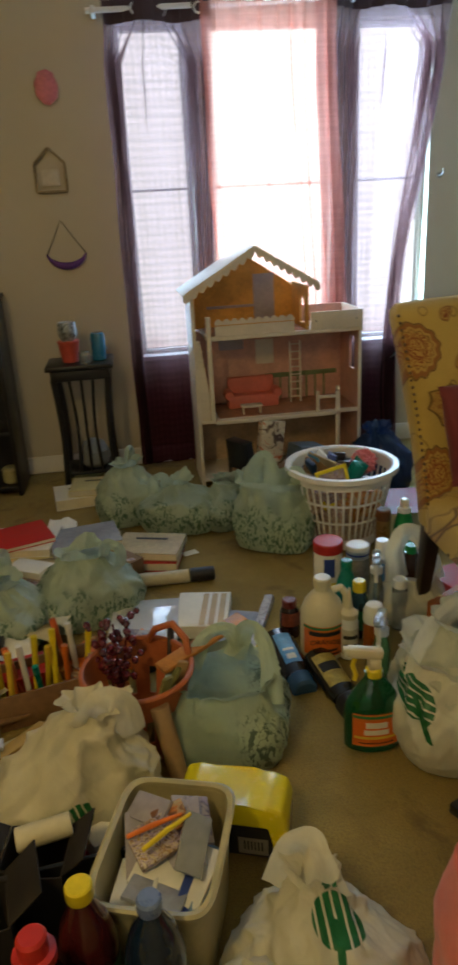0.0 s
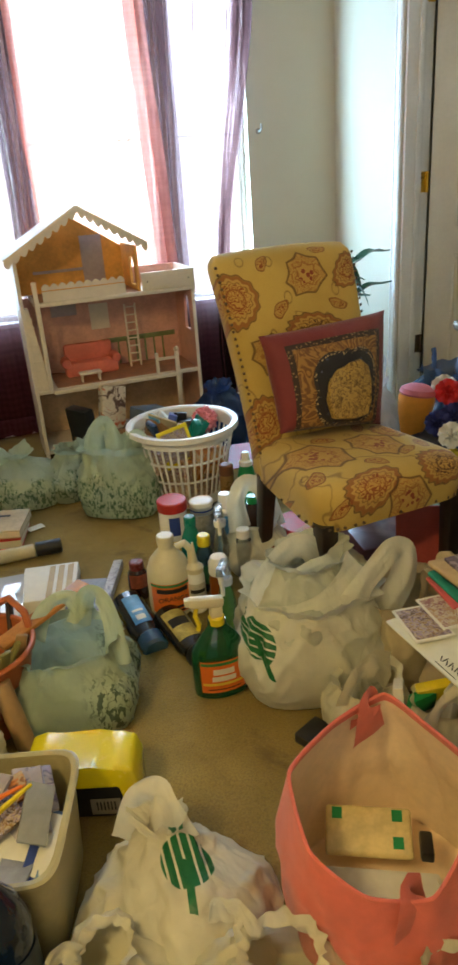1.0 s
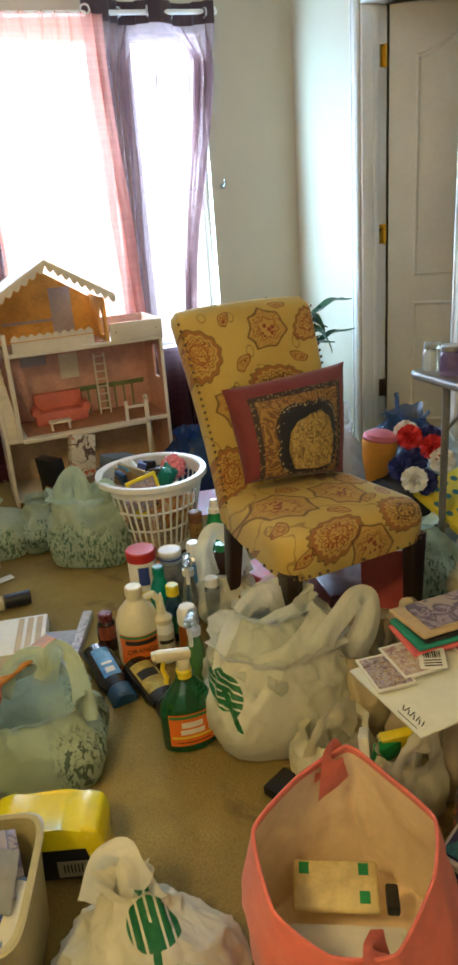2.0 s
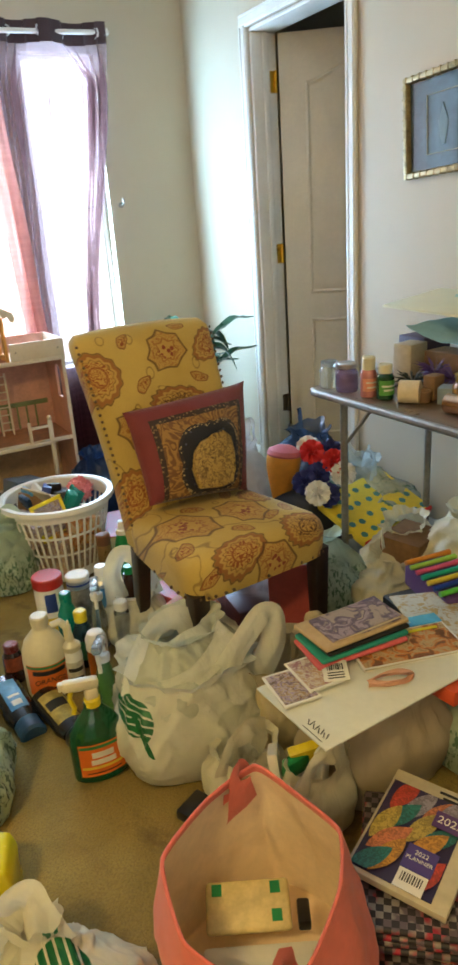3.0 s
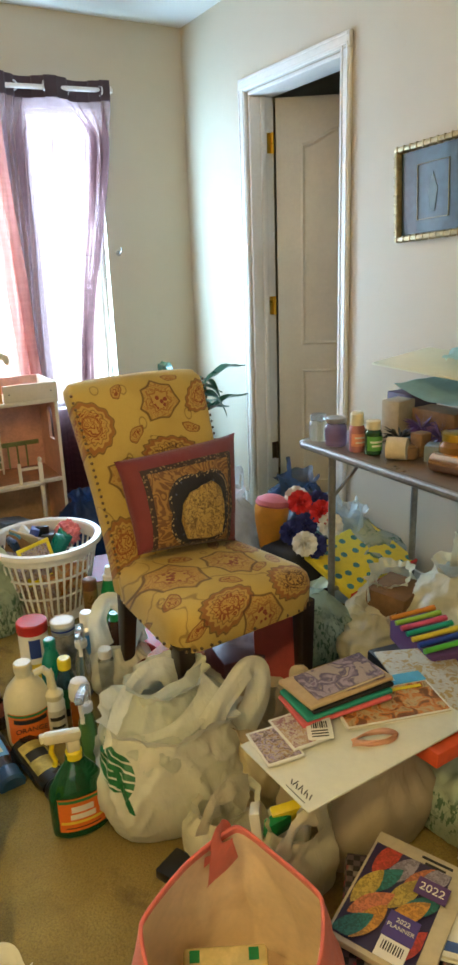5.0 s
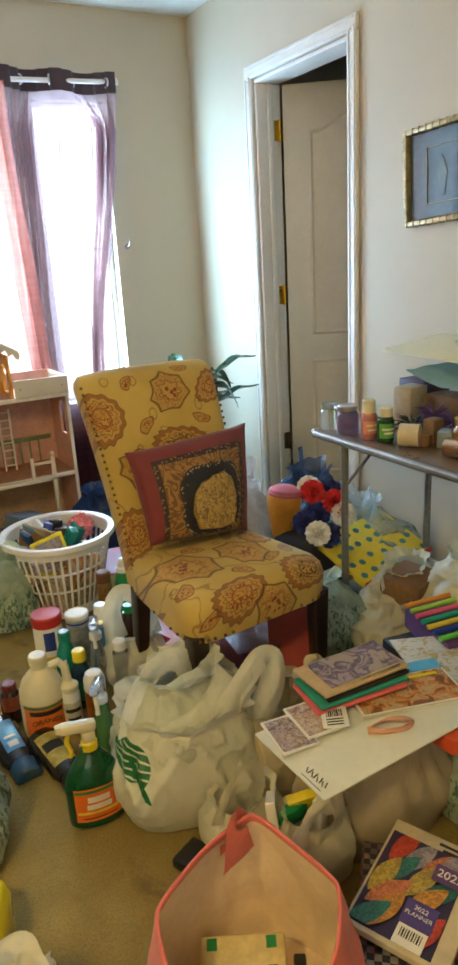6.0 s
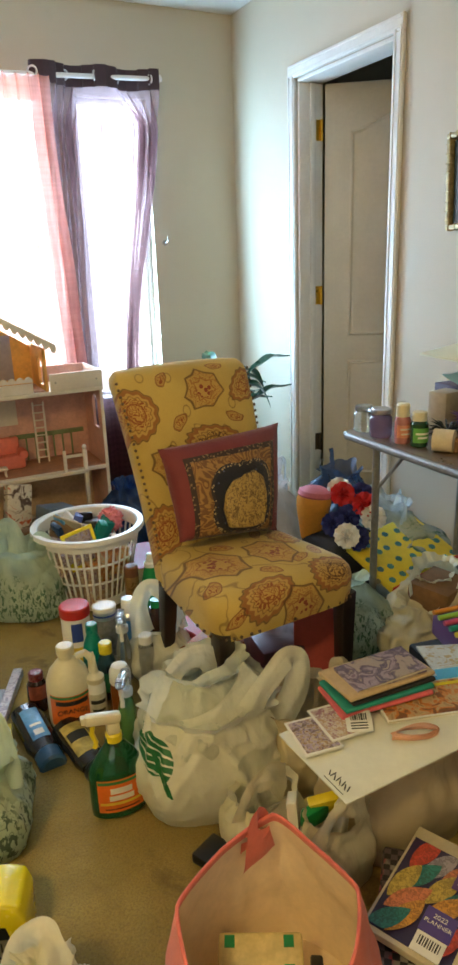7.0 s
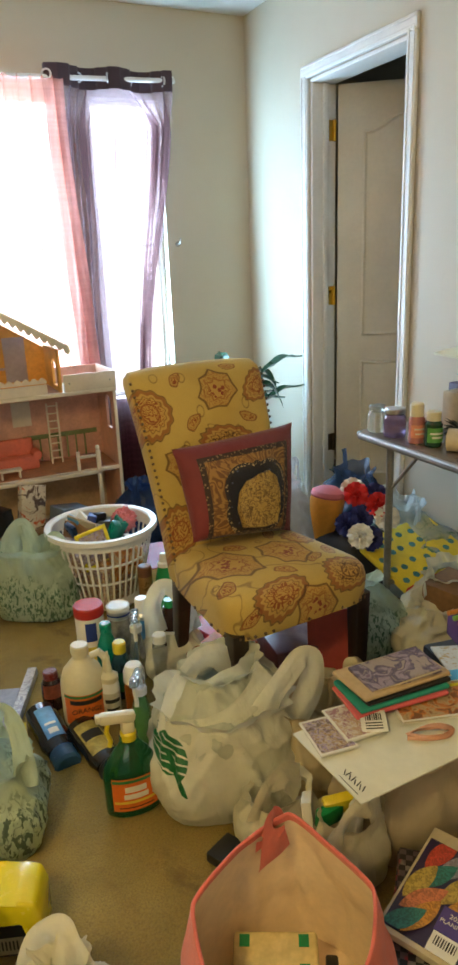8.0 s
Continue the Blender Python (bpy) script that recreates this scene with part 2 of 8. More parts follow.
def paisley_mat():
    """Mustard cloth printed with rust and brown scalloped medallions, paisleys, vines and leaves."""
    m, nt, b = nodes_of("paisley_cloth")
    k = NT(nt)
    base = k.coord()
    warp = k.noise(base, 14, 2)
    gold = k.mix(k.ramp(k.noise(base, 4, 3), 0.3, 0.7), (0.43, 0.29, 0.058), (0.54, 0.38, 0.095))
    s = k.split(base)
    # one sheet of cloth: across, and along the seat and up the back
    u = s[0]
    w = k.math("ADD", s[2], k.math("MULTIPLY", s[1], 0.9))
    rust, brown, red = (0.23, 0.052, 0.012), (0.085, 0.030, 0.010), (0.20, 0.014, 0.012)
    col = gold

    def field(cx, cy, sx, sy, turn):
        du = k.math("ADD", u, -cx)
        dw = k.math("ADD", w, -cy)
        c, d = math.cos(turn), math.sin(turn)
        a = k.math("DIVIDE", k.math("ADD", k.math("MULTIPLY", du, c), k.math("MULTIPLY", dw, d)), sx)
        e = k.math("DIVIDE", k.math("SUBTRACT", k.math("MULTIPLY", dw, c), k.math("MULTIPLY", du, d)), sy)
        bend = k.math("ADD", a, k.math("MULTIPLY", k.math("MULTIPLY", e, e), 0.28))
        r = k.math("SQRT", k.math("ADD", k.math("MULTIPLY", bend, bend), k.math("MULTIPLY", e, e)))
        th = k.math("ARCTAN2", e, bend)
        return r, th

    def band(r, lo, hi):
        return k.math("MULTIPLY", k.ramp(r, lo - 0.03, lo + 0.03), k.math("SUBTRACT", 1.0, k.ramp(r, hi - 0.03, hi + 0.03)))

    def medallion(cx, cy, sx, sy, turn, petals, core):
        nonlocal col
        r, th = field(cx, cy, sx, sy, turn)
        sc = k.math("ADD", r, k.math("MULTIPLY", k.math("SINE", k.math("MULTIPLY", th, petals)), 0.05))
        col = k.mix(k.math("MULTIPLY", k.math("SUBTRACT", 1.0, k.ramp(sc, 0.78, 0.82)), 0.40), col, (0.42, 0.17, 0.03))
        col = k.mix(k.math("MULTIPLY", band(sc, 0.82, 1.0), 0.80), col, rust)
        col = k.mix(k.math("MULTIPLY", band(sc, 1.0, 1.06), 0.9), col, brown)
        col = k.mix(k.math("MULTIPLY", band(sc, 0.66, 0.70), 0.8), col, brown)
        inner = k.math("SUBTRACT", 1.0, k.ramp(r, 0.60, 0.66))
        swirl = k.math("MAXIMUM", k.ramp(k.math("SINE", k.math("MULTIPLY", k.noise(base, 38, 1, 0.4, 0.8), 48.0)), 0.2, 0.5), band(r, 0.36, 0.42))
        col = k.mix(k.math("MULTIPLY", k.math("MULTIPLY", inner, swirl), 0.95), col, core)

    def blossom(cx, cy, size, turn):
        nonlocal col
        r, th = field(cx, cy, size, size * 1.2, turn)
        lobes = k.math("ADD", r, k.math("MULTIPLY", k.math("ABSOLUTE", k.math("SINE", k.math("MULTIPLY", th, 3.5))), 0.15))
        col = k.mix(k.math("MULTIPLY", k.math("SUBTRACT", 1.0, k.ramp(lobes, 0.84, 0.88)), 0.5), col, (0.46, 0.24, 0.05))
        col = k.mix(k.math("MULTIPLY", band(lobes, 0.86, 0.95), 0.85), col, brown)
        col = k.mix(k.math("MULTIPLY", band(lobes, 0.5, 0.56), 0.8), col, rust)
        spots = k.math("LESS_THAN", k.voronoi(base, 62), 0.42)
        col = k.mix(k.math("MULTIPLY", k.math("MULTIPLY", k.math("SUBTRACT", 1.0, k.ramp(lobes, 0.44, 0.5)), spots), 0.9), col, red)
        col = k.mix(k.math("MULTIPLY", k.math("MULTIPLY", band(lobes, 0.56, 0.86), k.ramp(k.math("SINE", k.math("MULTIPLY", k.noise(base, 30, 1, 0.4, 0.6), 60.0)), 0.4, 0.7)), 0.55), col, rust)

    # vines and stray leaves between the motifs
    vine = k.math("ABSOLUTE", k.math("SUBTRACT", k.noise(base, 5.2, 1, 0.4, 0.6), 0.5))
    col = k.mix(k.math("MULTIPLY", k.math("SUBTRACT", 1.0, k.ramp(vine, 0.002, 0.007)), 0.5), col, brown)
    lv = k.voronoi(k.coord(scale=(1, 1, 0.6), rot=(0.3, 0.2, 0.7)), 13.0)
    col = k.mix(k.math("MULTIPLY", k.math("MULTIPLY", k.ramp(lv, 0.12, 0.15), k.math("SUBTRACT", 1.0, k.ramp(lv, 0.16, 0.19))), 0.55), col, brown)
    # small sprigs
    for cx, cy, sz in ((-0.09, 1.20, 0.030), (0.13, 1.02, 0.032), (-0.06, 1.03, 0.034), (0.10, 1.23, 0.028), (-0.02, 0.80, 0.034), (0.19, 0.90, 0.034), (-0.19, 0.33, 0.034), (0.10, 0.36, 0.030), (-0.01, 0.34, 0.030), (0.17, 0.38, 0.032), (-0.05, 0.52, 0.032), (-0.17, 0.20, 0.032), (0.09, 0.55, 0.03), (0.20, 0.16, 0.03)):
        medallion(cx, cy, sz * 0.55, sz, cx * 9 + cy * 3, 5, rust)
    # back
    medallion(-0.185, 1.09, 0.062, 0.098, 0.25, 14, rust)
    blossom(0.045, 1.14, 0.075, -0.2)
    medallion(0.04, 0.93, 0.09, 0.072, 0.1, 16, brown)
    blossom(-0.10, 0.88, 0.075, 0.5)
    medallion(-0.165, 0.66, 0.060, 0.085, -0.3, 14, rust)
    medallion(0.19, 1.14, 0.045, 0.07, -0.5, 12, rust)
    blossom(0.16, 0.72, 0.07, 0.9)
    # seat
    medallion(-0.07, 0.245, 0.085, 0.062, 0.5, 14, rust)
    blossom(0.06, 0.43, 0.075, 0.4)
    medallion(0.155, 0.255, 0.075, 0.065, -0.2, 16, brown)
    blossom(-0.12, 0.44, 0.085, 1.2)
    blossom(0.03, 0.17, 0.075, 0.0)
    medallion(0.17, 0.50, 0.06, 0.05, 0.5, 12, rust)
    fleck = k.noise(base, 420, 2)
    col = k.mix(k.math("MULTIPLY", k.ramp(fleck, 0.45, 0.7), 0.18), col, (0.20, 0.11, 0.02))
    nt.links.new(col, b.inputs["Base Color"])
    b.inputs["Roughness"].default_value, b.inputs["Sheen Weight"].default_value = 0.82, 0.2
    k.bump(k.math("ADD", k.noise(base, 520, 2), k.math("MULTIPLY", warp, 1.5)), 0.25, 0.003, b)
    return m


def pillow_mat():
    """Wine-red cushion with an embroidered gold panel and a dark arched field; x across, z up, from the cushion's middle."""
    m, nt, b = nodes_of("embroidered_cushion")
    k = NT(nt)
    v = k.coord()
    s = k.split(k.coord("UV"))
    x, z = k.math("ABSOLUTE", s[0]), s[1]
    red = k.mix(k.noise(v, 20, 3), (0.125, 0.012, 0.018), (0.19, 0.022, 0.028))
    panel = k.math("MULTIPLY", k.math("LESS_THAN", x, 0.168), k.math("MULTIPLY", k.math("LESS_THAN", z, 0.105), k.math("GREATER_THAN", z, -0.160)))
    inner = k.math("MULTIPLY", k.math("LESS_THAN", x, 0.150), k.math("MULTIPLY", k.math("LESS_THAN", z, 0.088), k.math("GREATER_THAN", z, -0.146)))
    curl = k.ramp(k.math("SINE", k.math("MULTIPLY", k.noise(v, 11, 2, 0.5, 1.5), 70.0)), -0.2, 0.5)
    gold = k.mix(curl, (0.15, 0.065, 0.020), (0.31, 0.165, 0.04))
    # an arch of lobes
    zz = k.math("ADD", z, 0.045)
    x = k.math("ABSOLUTE", k.math("ADD", s[0], -0.022))
    r = k.math("SQRT", k.math("ADD", k.math("MULTIPLY", k.math("MULTIPLY", x, x), 0.85), k.math("MULTIPLY", k.math("MULTIPLY", zz, zz), 1.1)))
    th = k.math("ARCTAN2", zz, x)
    lob = k.math("ADD", r, k.math("MULTIPLY", k.math("ABSOLUTE", k.math("SINE", k.math("MULTIPLY", th, 2.2))), -0.022))
    field = k.math("LESS_THAN", lob, 0.097)
    rim = k.math("MULTIPLY", k.math("GREATER_THAN", lob, 0.097), k.math("LESS_THAN", lob, 0.108))
    beads = k.math("LESS_THAN", k.voronoi(v, 110), 0.35)
    navy = k.mix(k.math("LESS_THAN", k.voronoi(v, 48), 0.16), (0.006, 0.007, 0.016), (0.07, 0.08, 0.14))
    col = k.mix(panel, red, k.mix(beads, (0.028, 0.014, 0.012), (0.20, 0.13, 0.06)))
    col = k.mix(inner, col, gold)
    col = k.mix(k.math("MULTIPLY", rim, inner), col, k.mix(beads, (0.02, 0.015, 0.02), (0.36, 0.27, 0.13)))
    col = k.mix(k.math("MULTIPLY", field, inner), col, navy)
    nt.links.new(col, b.inputs["Base Color"])
    b.inputs["Roughness"].default_value, b.inputs["Sheen Weight"].default_value = 0.7, 0.15
    k.bump(k.math("ADD", k.noise(v, 380, 2), k.math("MULTIPLY", k.noise(v, 60, 3), 1.5)), 0.35, 0.004, b)
    return m


def mottled(name, cols, scale=30.0, rough=0.4):
    """A busy printed picture: cells in several colours."""
    m, nt, b = nodes_of(name)
    k = NT(nt)
    v = k.coord()
    n = k.nt.nodes.new("ShaderNodeTexNoise")
    n.inputs["Scale"].default_value, n.inputs["Detail"].default_value, n.inputs["Distortion"].default_value = scale * 0.45, 5, 1.2
    warp = k.nt.nodes.new("ShaderNodeTexNoise")
    warp.inputs["Scale"].default_value = scale * 0.4
    nt.links.new(v, warp.inputs["Vector"])
    ad = k.nt.nodes.new("ShaderNodeVectorMath")
    ad.operation = "MULTIPLY_ADD"
    nt.links.new(warp.outputs["Color"], ad.inputs[0])
    ad.inputs[1].default_value = (0.06, 0.06, 0.06)
    nt.links.new(v, ad.inputs[2])
    nt.links.new(ad.outputs[0], n.inputs["Vector"])
    r = k.nt.nodes.new("ShaderNodeValToRGB")
    r.color_ramp.interpolation = "EASE"
    while len(r.color_ramp.elements) < len(cols):
        r.color_ramp.elements.new(0.5)
    for i, c in enumerate(cols):
        r.color_ramp.elements[i].position = 0.32 + 0.36 * i / len(cols)
        r.color_ramp.elements[i].color = (*c, 1)
    nt.links.new(n.outputs["Fac"], r.inputs[0])
    col = k.mix(k.math("MULTIPLY", k.noise(v, scale * 4, 3), 0.35), r.outputs[0], (0.05, 0.04, 0.03))
    nt.links.new(col, b.inputs["Base Color"])
    b.inputs["Roughness"].default_value = rough
    return m


CARPET = carpet_mat()
WALL = wall_mat("cream_wall_paint", (0.53, 0.462, 0.352))
CEIL = wall_mat("white_ceiling_paint", (0.76, 0.75, 0.72))
TRIM = mat("white_trim_paint", (0.74, 0.72, 0.68), 0.4, var=0.05, bump=0.1)
# cream door paint, toned down for the shade of its recess
DOORP = mat("shaded_door_paint", (0.57, 0.51, 0.41), 0.45, var=0.05, bump=0.12, bscale=160)
BRASS = mat("brass", (0.72, 0.46, 0.07), 0.3, 1.0)
STEEL = mat("brushed_steel", (0.62, 0.62, 0.63), 0.35, 1.0)
DARKMET = mat("dark_bronze", (0.16, 0.11, 0.07), 0.4, 1.0)
GREYMET = mat("grey_folding_leg", (0.30, 0.29, 0.27), 0.45, 0.8, var=0.2)
GLASS = mat("clear_glass", (0.93, 0.96, 0.96), 0.03, trans=1.0, var=0.0)
PAISLEY = paisley_mat()
CUSHION = pillow_mat()
ESPRESSO = mat("espresso_wood", (0.022, 0.013, 0.010), 0.35, var=0.3, coat=0.2)
BLACKW = mat("black_painted_wood", (0.012, 0.010, 0.010), 0.4, var=0.3)
WHITEP = mat("white_plastic", (0.78, 0.77, 0.74), 0.35, var=0.05)
CREAMP = mat("cream_plastic", (0.66, 0.60, 0.42), 0.4, var=0.06)
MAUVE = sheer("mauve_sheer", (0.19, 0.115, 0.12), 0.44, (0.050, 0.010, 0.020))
CORAL = sheer("coral_sheer", (0.84, 0.33, 0.25), 0.52)
HEADER = mat("dark_plum_header", (0.060, 0.035, 0.045), 0.8, bump=0.3, bscale=400, sheen=0.2)
BAGW = film("white_carrier_bag", (0.82, 0.79, 0.62), 0.30)
BAGC = film("cream_carrier_bag", (0.74, 0.69, 0.50), 0.28)
BAGG = film("pale_green_carrier_bag", (0.48, 0.57, 0.44), 0.35, print_col=(0.03, 0.12, 0.06), print_scale=75, print_high=0.12)
BAGG2 = film("pale_green_bag_tree_print", (0.50, 0.59, 0.42), 0.33, print_col=(0.015, 0.05, 0.03), print_scale=60, print_high=0.15, print_side=0.03)
BAGCLEAR = film("clear_grey_bag", (0.62, 0.70, 0.72), 0.4, rough=0.25, clear=0.35, print_col=(0.02, 0.20, 0.15), print_scale=22, print_low=0.1, print_high=0.26)
BAGG3 = film("pale_green_bag_leafy_print", (0.50, 0.60, 0.45), 0.35, print_col=(0.02, 0.11, 0.045), print_scale=85, print_high=0.15)
BAGBLUE = film("blue_plastic_bag", (0.018, 0.04, 0.12), 0.25, rough=0.25)
BAGNAVY = film("navy_translucent_bag", (0.05, 0.09, 0.18), 0.3, rough=0.2, clear=0.15)
BAGTAN = film("tan_cloth_bag", (0.55, 0.45, 0.30), 0.2, rough=0.8, crease=14)
KRAFT = film("crumpled_tan_paper", (0.64, 0.54, 0.34), 0.16, rough=0.8, crease=12)


def paint(name, c, rough=0.45, **kw):
    return mat(name, c, rough, **kw)


RED = paint("red_plastic", (0.50, 0.025, 0.02))
BLUE = paint("blue_plastic", (0.03, 0.06, 0.28))
YELLOW = paint("yellow_plastic", (0.74, 0.58, 0.02), 0.35)
ORANGE = paint("orange_paper", (0.72, 0.17, 0.02), 0.5)
BLACK = paint("black_plastic", (0.012, 0.012, 0.013), 0.4)
PAPER = paint("white_paper", (0.74, 0.72, 0.65), 0.6, var=0.06)
PAGES = paint("book_pages", (0.66, 0.60, 0.46), 0.8, var=0.15, grain=300)
TEAL = paint("teal_plastic", (0.0, 0.20, 0.15), 0.3, coat=0.3)
GREEN = paint("green_plastic", (0.01, 0.24, 0.07), 0.35)
BROWN = paint("brown_card", (0.22, 0.12, 0.055), 0.7, var=0.2)
PURPLE = paint("purple_card", (0.10, 0.045, 0.16), 0.5)
TEALCARD = paint("teal_cloth", (0.02, 0.26, 0.20), 0.7)
GREENBOT = mat("green_bottle_liquid", (0.005, 0.10, 0.035), 0.08, trans=0.35, coat=0.5, var=0.1)
CLEARBOT = mat("clear_bottle", (0.75, 0.80, 0.80), 0.08, trans=0.85, var=0.02)
BLUEBOT = mat("dark_blue_bottle", (0.008, 0.020, 0.045), 0.12, coat=0.4, var=0.2)

# ---- building helpers ----
def finish(name, bm, material, smooth=30):
    me = bpy.data.meshes.new(name)
    bmesh.ops.recalc_face_normals(bm, faces=bm.faces[:]) if len(bm.faces) < 30000 else None
    bm.to_mesh(me)
    bm.free()
    for mm in (material if isinstance(material, (list, tuple)) else [material]):
        me.materials.append(mm)
    if smooth:
        me.polygons.foreach_set("use_smooth", [True] * len(me.polygons))
        me.set_sharp_from_angle(angle=radians(smooth))
    return me


def part(name, bm, material, parent, label="", smooth=30, m=None):
    ob = new(name, finish(name, bm, material, smooth))
    ob.parent = parent
    if m is not None:
        ob.matrix_basis = m
    return tagged(ob, label) if label else ob


def solo(name, bm, material, m, label, category, group="", kind="", smooth=30):
    ob = new(name, finish(name, bm, material, smooth))
    ob.matrix_basis = m
    return tagged(ob, label, category, group, kind)


def thing(name, m, label, category, group="", kind=""):
    ob = new(name)
    ob.empty_display_size = 0.05
    ob.matrix_basis = m
    return tagged(ob, label, category, group, kind)


def bm_new():
    return bmesh.new()


def box(bm, sx, sy, sz, c=(0, 0, 0), bevel=0.0, m=None, segs=2):
    """A box of that size round c, edges rounded; m turns it."""
    r = bmesh.ops.create_cube(bm, size=1.0, matrix=Matrix.Diagonal((sx, sy, sz, 1)))
    if bevel:
        es = list({e for v in r["verts"] for e in v.link_edges})
        rb = bmesh.ops.bevel(bm, geom=es, offset=min(bevel, sx * 0.45, sy * 0.45, sz * 0.45), segments=segs, profile=0.5, affect="EDGES")
        vs = list({v for f in rb["faces"] for v in f.verts} | {v for v in r["verts"] if v.is_valid})
    else:
        vs = r["verts"]
    t = Matrix.Translation(c) @ (m if m is not None else Matrix())
    bmesh.ops.transform(bm, matrix=t, verts=vs)
    return vs


def lathe(bm, profile, segs=28, c=(0, 0, 0), m=None, sx=1.0, sy=1.0, cap=True):
    """A turned shape: rows of radius, height. sx, sy flatten it."""
    rings = []
    t = Matrix.Translation(c) @ (m if m is not None else Matrix())
    for r, z in profile:
        rings.append([bm.verts.new(t @ Vector((r * sx * math.cos(2 * math.pi * i / segs), r * sy * math.sin(2 * math.pi * i / segs), z))) for i in range(segs)])
    for a, b in zip(rings, rings[1:]):
        for i in range(segs):
            bm.faces.new((a[i], a[(i + 1) % segs], b[(i + 1) % segs], b[i]))
    if cap:
        bm.faces.new(rings[0][::-1])
        bm.faces.new(rings[-1])


def tube(bm, pts, r, segs=8, closed=False):
    pts = [Vector(p) for p in pts]
    rings = []
    n = len(pts)
    side = None
    for i, p in enumerate(pts):
        a, b = pts[i - 1] if (i or closed) else p, pts[(i + 1) % n] if (i < n - 1 or closed) else p
        d = (b - a).normalized()
        if side is None:
            side = d.orthogonal().normalized()
        side = (side - d * side.dot(d)).normalized()
        up = d.cross(side)
        rr = r[i] if isinstance(r, (list, tuple)) else r
        rings.append([bm.verts.new(p + (side * math.cos(2 * math.pi * k / segs) + up * math.sin(2 * math.pi * k / segs)) * rr) for k in range(segs)])
    for i in range(n if closed else n - 1):
        a, b = rings[i], rings[(i + 1) % n]
        for k in range(segs):
            bm.faces.new((a[k], a[(k + 1) % segs], b[(k + 1) % segs], b[k]))
    if not closed:
        bm.faces.new(rings[0][::-1])
        bm.faces.new(rings[-1])


def grid(bm, nu, nv, f, close_u=False, uv=False):
    vs = [[bm.verts.new(f(i / (nu if close_u else nu - 1), j / (nv - 1))) for i in range(nu)] for j in range(nv)]
    for j in range(nv - 1):
        for i in range(nu if close_u else nu - 1):
            bm.faces.new((vs[j][i], vs[j][(i + 1) % nu], vs[j + 1][(i + 1) % nu], vs[j + 1][i]))
    return vs


def prism(bm, outline, y0, y1):
    """An outline of x, z points, drawn out from y0 to y1."""
    a = [bm.verts.new((x, y0, z)) for x, z in outline]
    b = [bm.verts.new((x, y1, z)) for x, z in outline]
    bm.faces.new(a)
    bm.faces.new(b[::-1])
    for i in range(len(a)):
        j = (i + 1) % len(a)
        bm.faces.new((a[j], a[i], b[i], b[j]))


def text_part(words, size, material, parent, m, label=""):
    """Raised lettering in the built-in font; lies in x, y of m."""
    cu = bpy.data.curves.new("lettering", "FONT")
    cu.body, cu.size, cu.align_x, cu.align_y, cu.extrude = words, size, "CENTER", "CENTER", 0.0003
    tmp = new("lettering_source", cu)
    bpy.context.view_layer.update()
    me = bpy.data.meshes.new_from_object(tmp.evaluated_get(bpy.context.evaluated_depsgraph_get()))
    bpy.data.objects.remove(tmp)
    me.materials.clear()
    me.materials.append(material)
    ob = new("lettering", me)
    ob.parent = parent
    ob.matrix_basis = m
    return tagged(ob, label) if label else ob


def slab(name, x0, x1, y0, y1, z0, z1, material, label="", category="", parent=None, bevel=0.0, kind="structure"):
    bm = bm_new()
    box(bm, x1 - x0, y1 - y0, z1 - z0, ((x0 + x1) / 2, (y0 + y1) / 2, (z0 + z1) / 2), bevel)
    ob = new(name, finish(name, bm, material))
    if parent:
        ob.parent = parent
    else:
        tagged(ob, label, category, kind=kind)
    return ob


# ---- the room ----
XW, XE, YS, YN, HC = -1.9, 2.55, -2.0, 3.80, 2.44
WT = 0.13
bm = bm_new()
grid(bm, 110, 140, lambda u, v: Vector((XW - 0.2 + u * (XE + 0.2 - XW), YS - 0.1 + v * (YN - YS + 0.2), 0.0035 * noise.noise(Vector((u * 28, v * 34, 0))) - 0.003)))
solo("floor", bm, CARPET, Matrix(), "worn beige cut-pile carpet with darker stains", "floor", kind="structure")
slab("floor_beyond_door", XE, XE + 2.4, 1.2, YN + 0.2, -0.08, -0.012, CARPET, "carpet of the dim room beyond the door", "floor")
slab("ceiling", XW - WT, XE + 2.5, YS - WT, YN + WT, HC, HC + 0.1, CEIL, "white painted ceiling", "ceiling")
# the gap in the south wall is added to hold the fill lamp
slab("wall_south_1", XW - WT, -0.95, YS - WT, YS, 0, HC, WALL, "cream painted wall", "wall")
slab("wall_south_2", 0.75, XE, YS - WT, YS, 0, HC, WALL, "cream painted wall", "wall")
slab("wall_south_3", -0.95, 0.75, YS - WT, YS, 2.2, HC, WALL, "cream painted wall over an added unseen opening", "wall")
slab("wall_west", XW - WT, XW, YS, YN, 0, HC, WALL, "cream painted wall", "wall")
WINDOWS = [(0.58, 0.89), (0.97, 1.56), (1.70, 2.06)]
WZ0, WZ1 = 0.55, 2.03


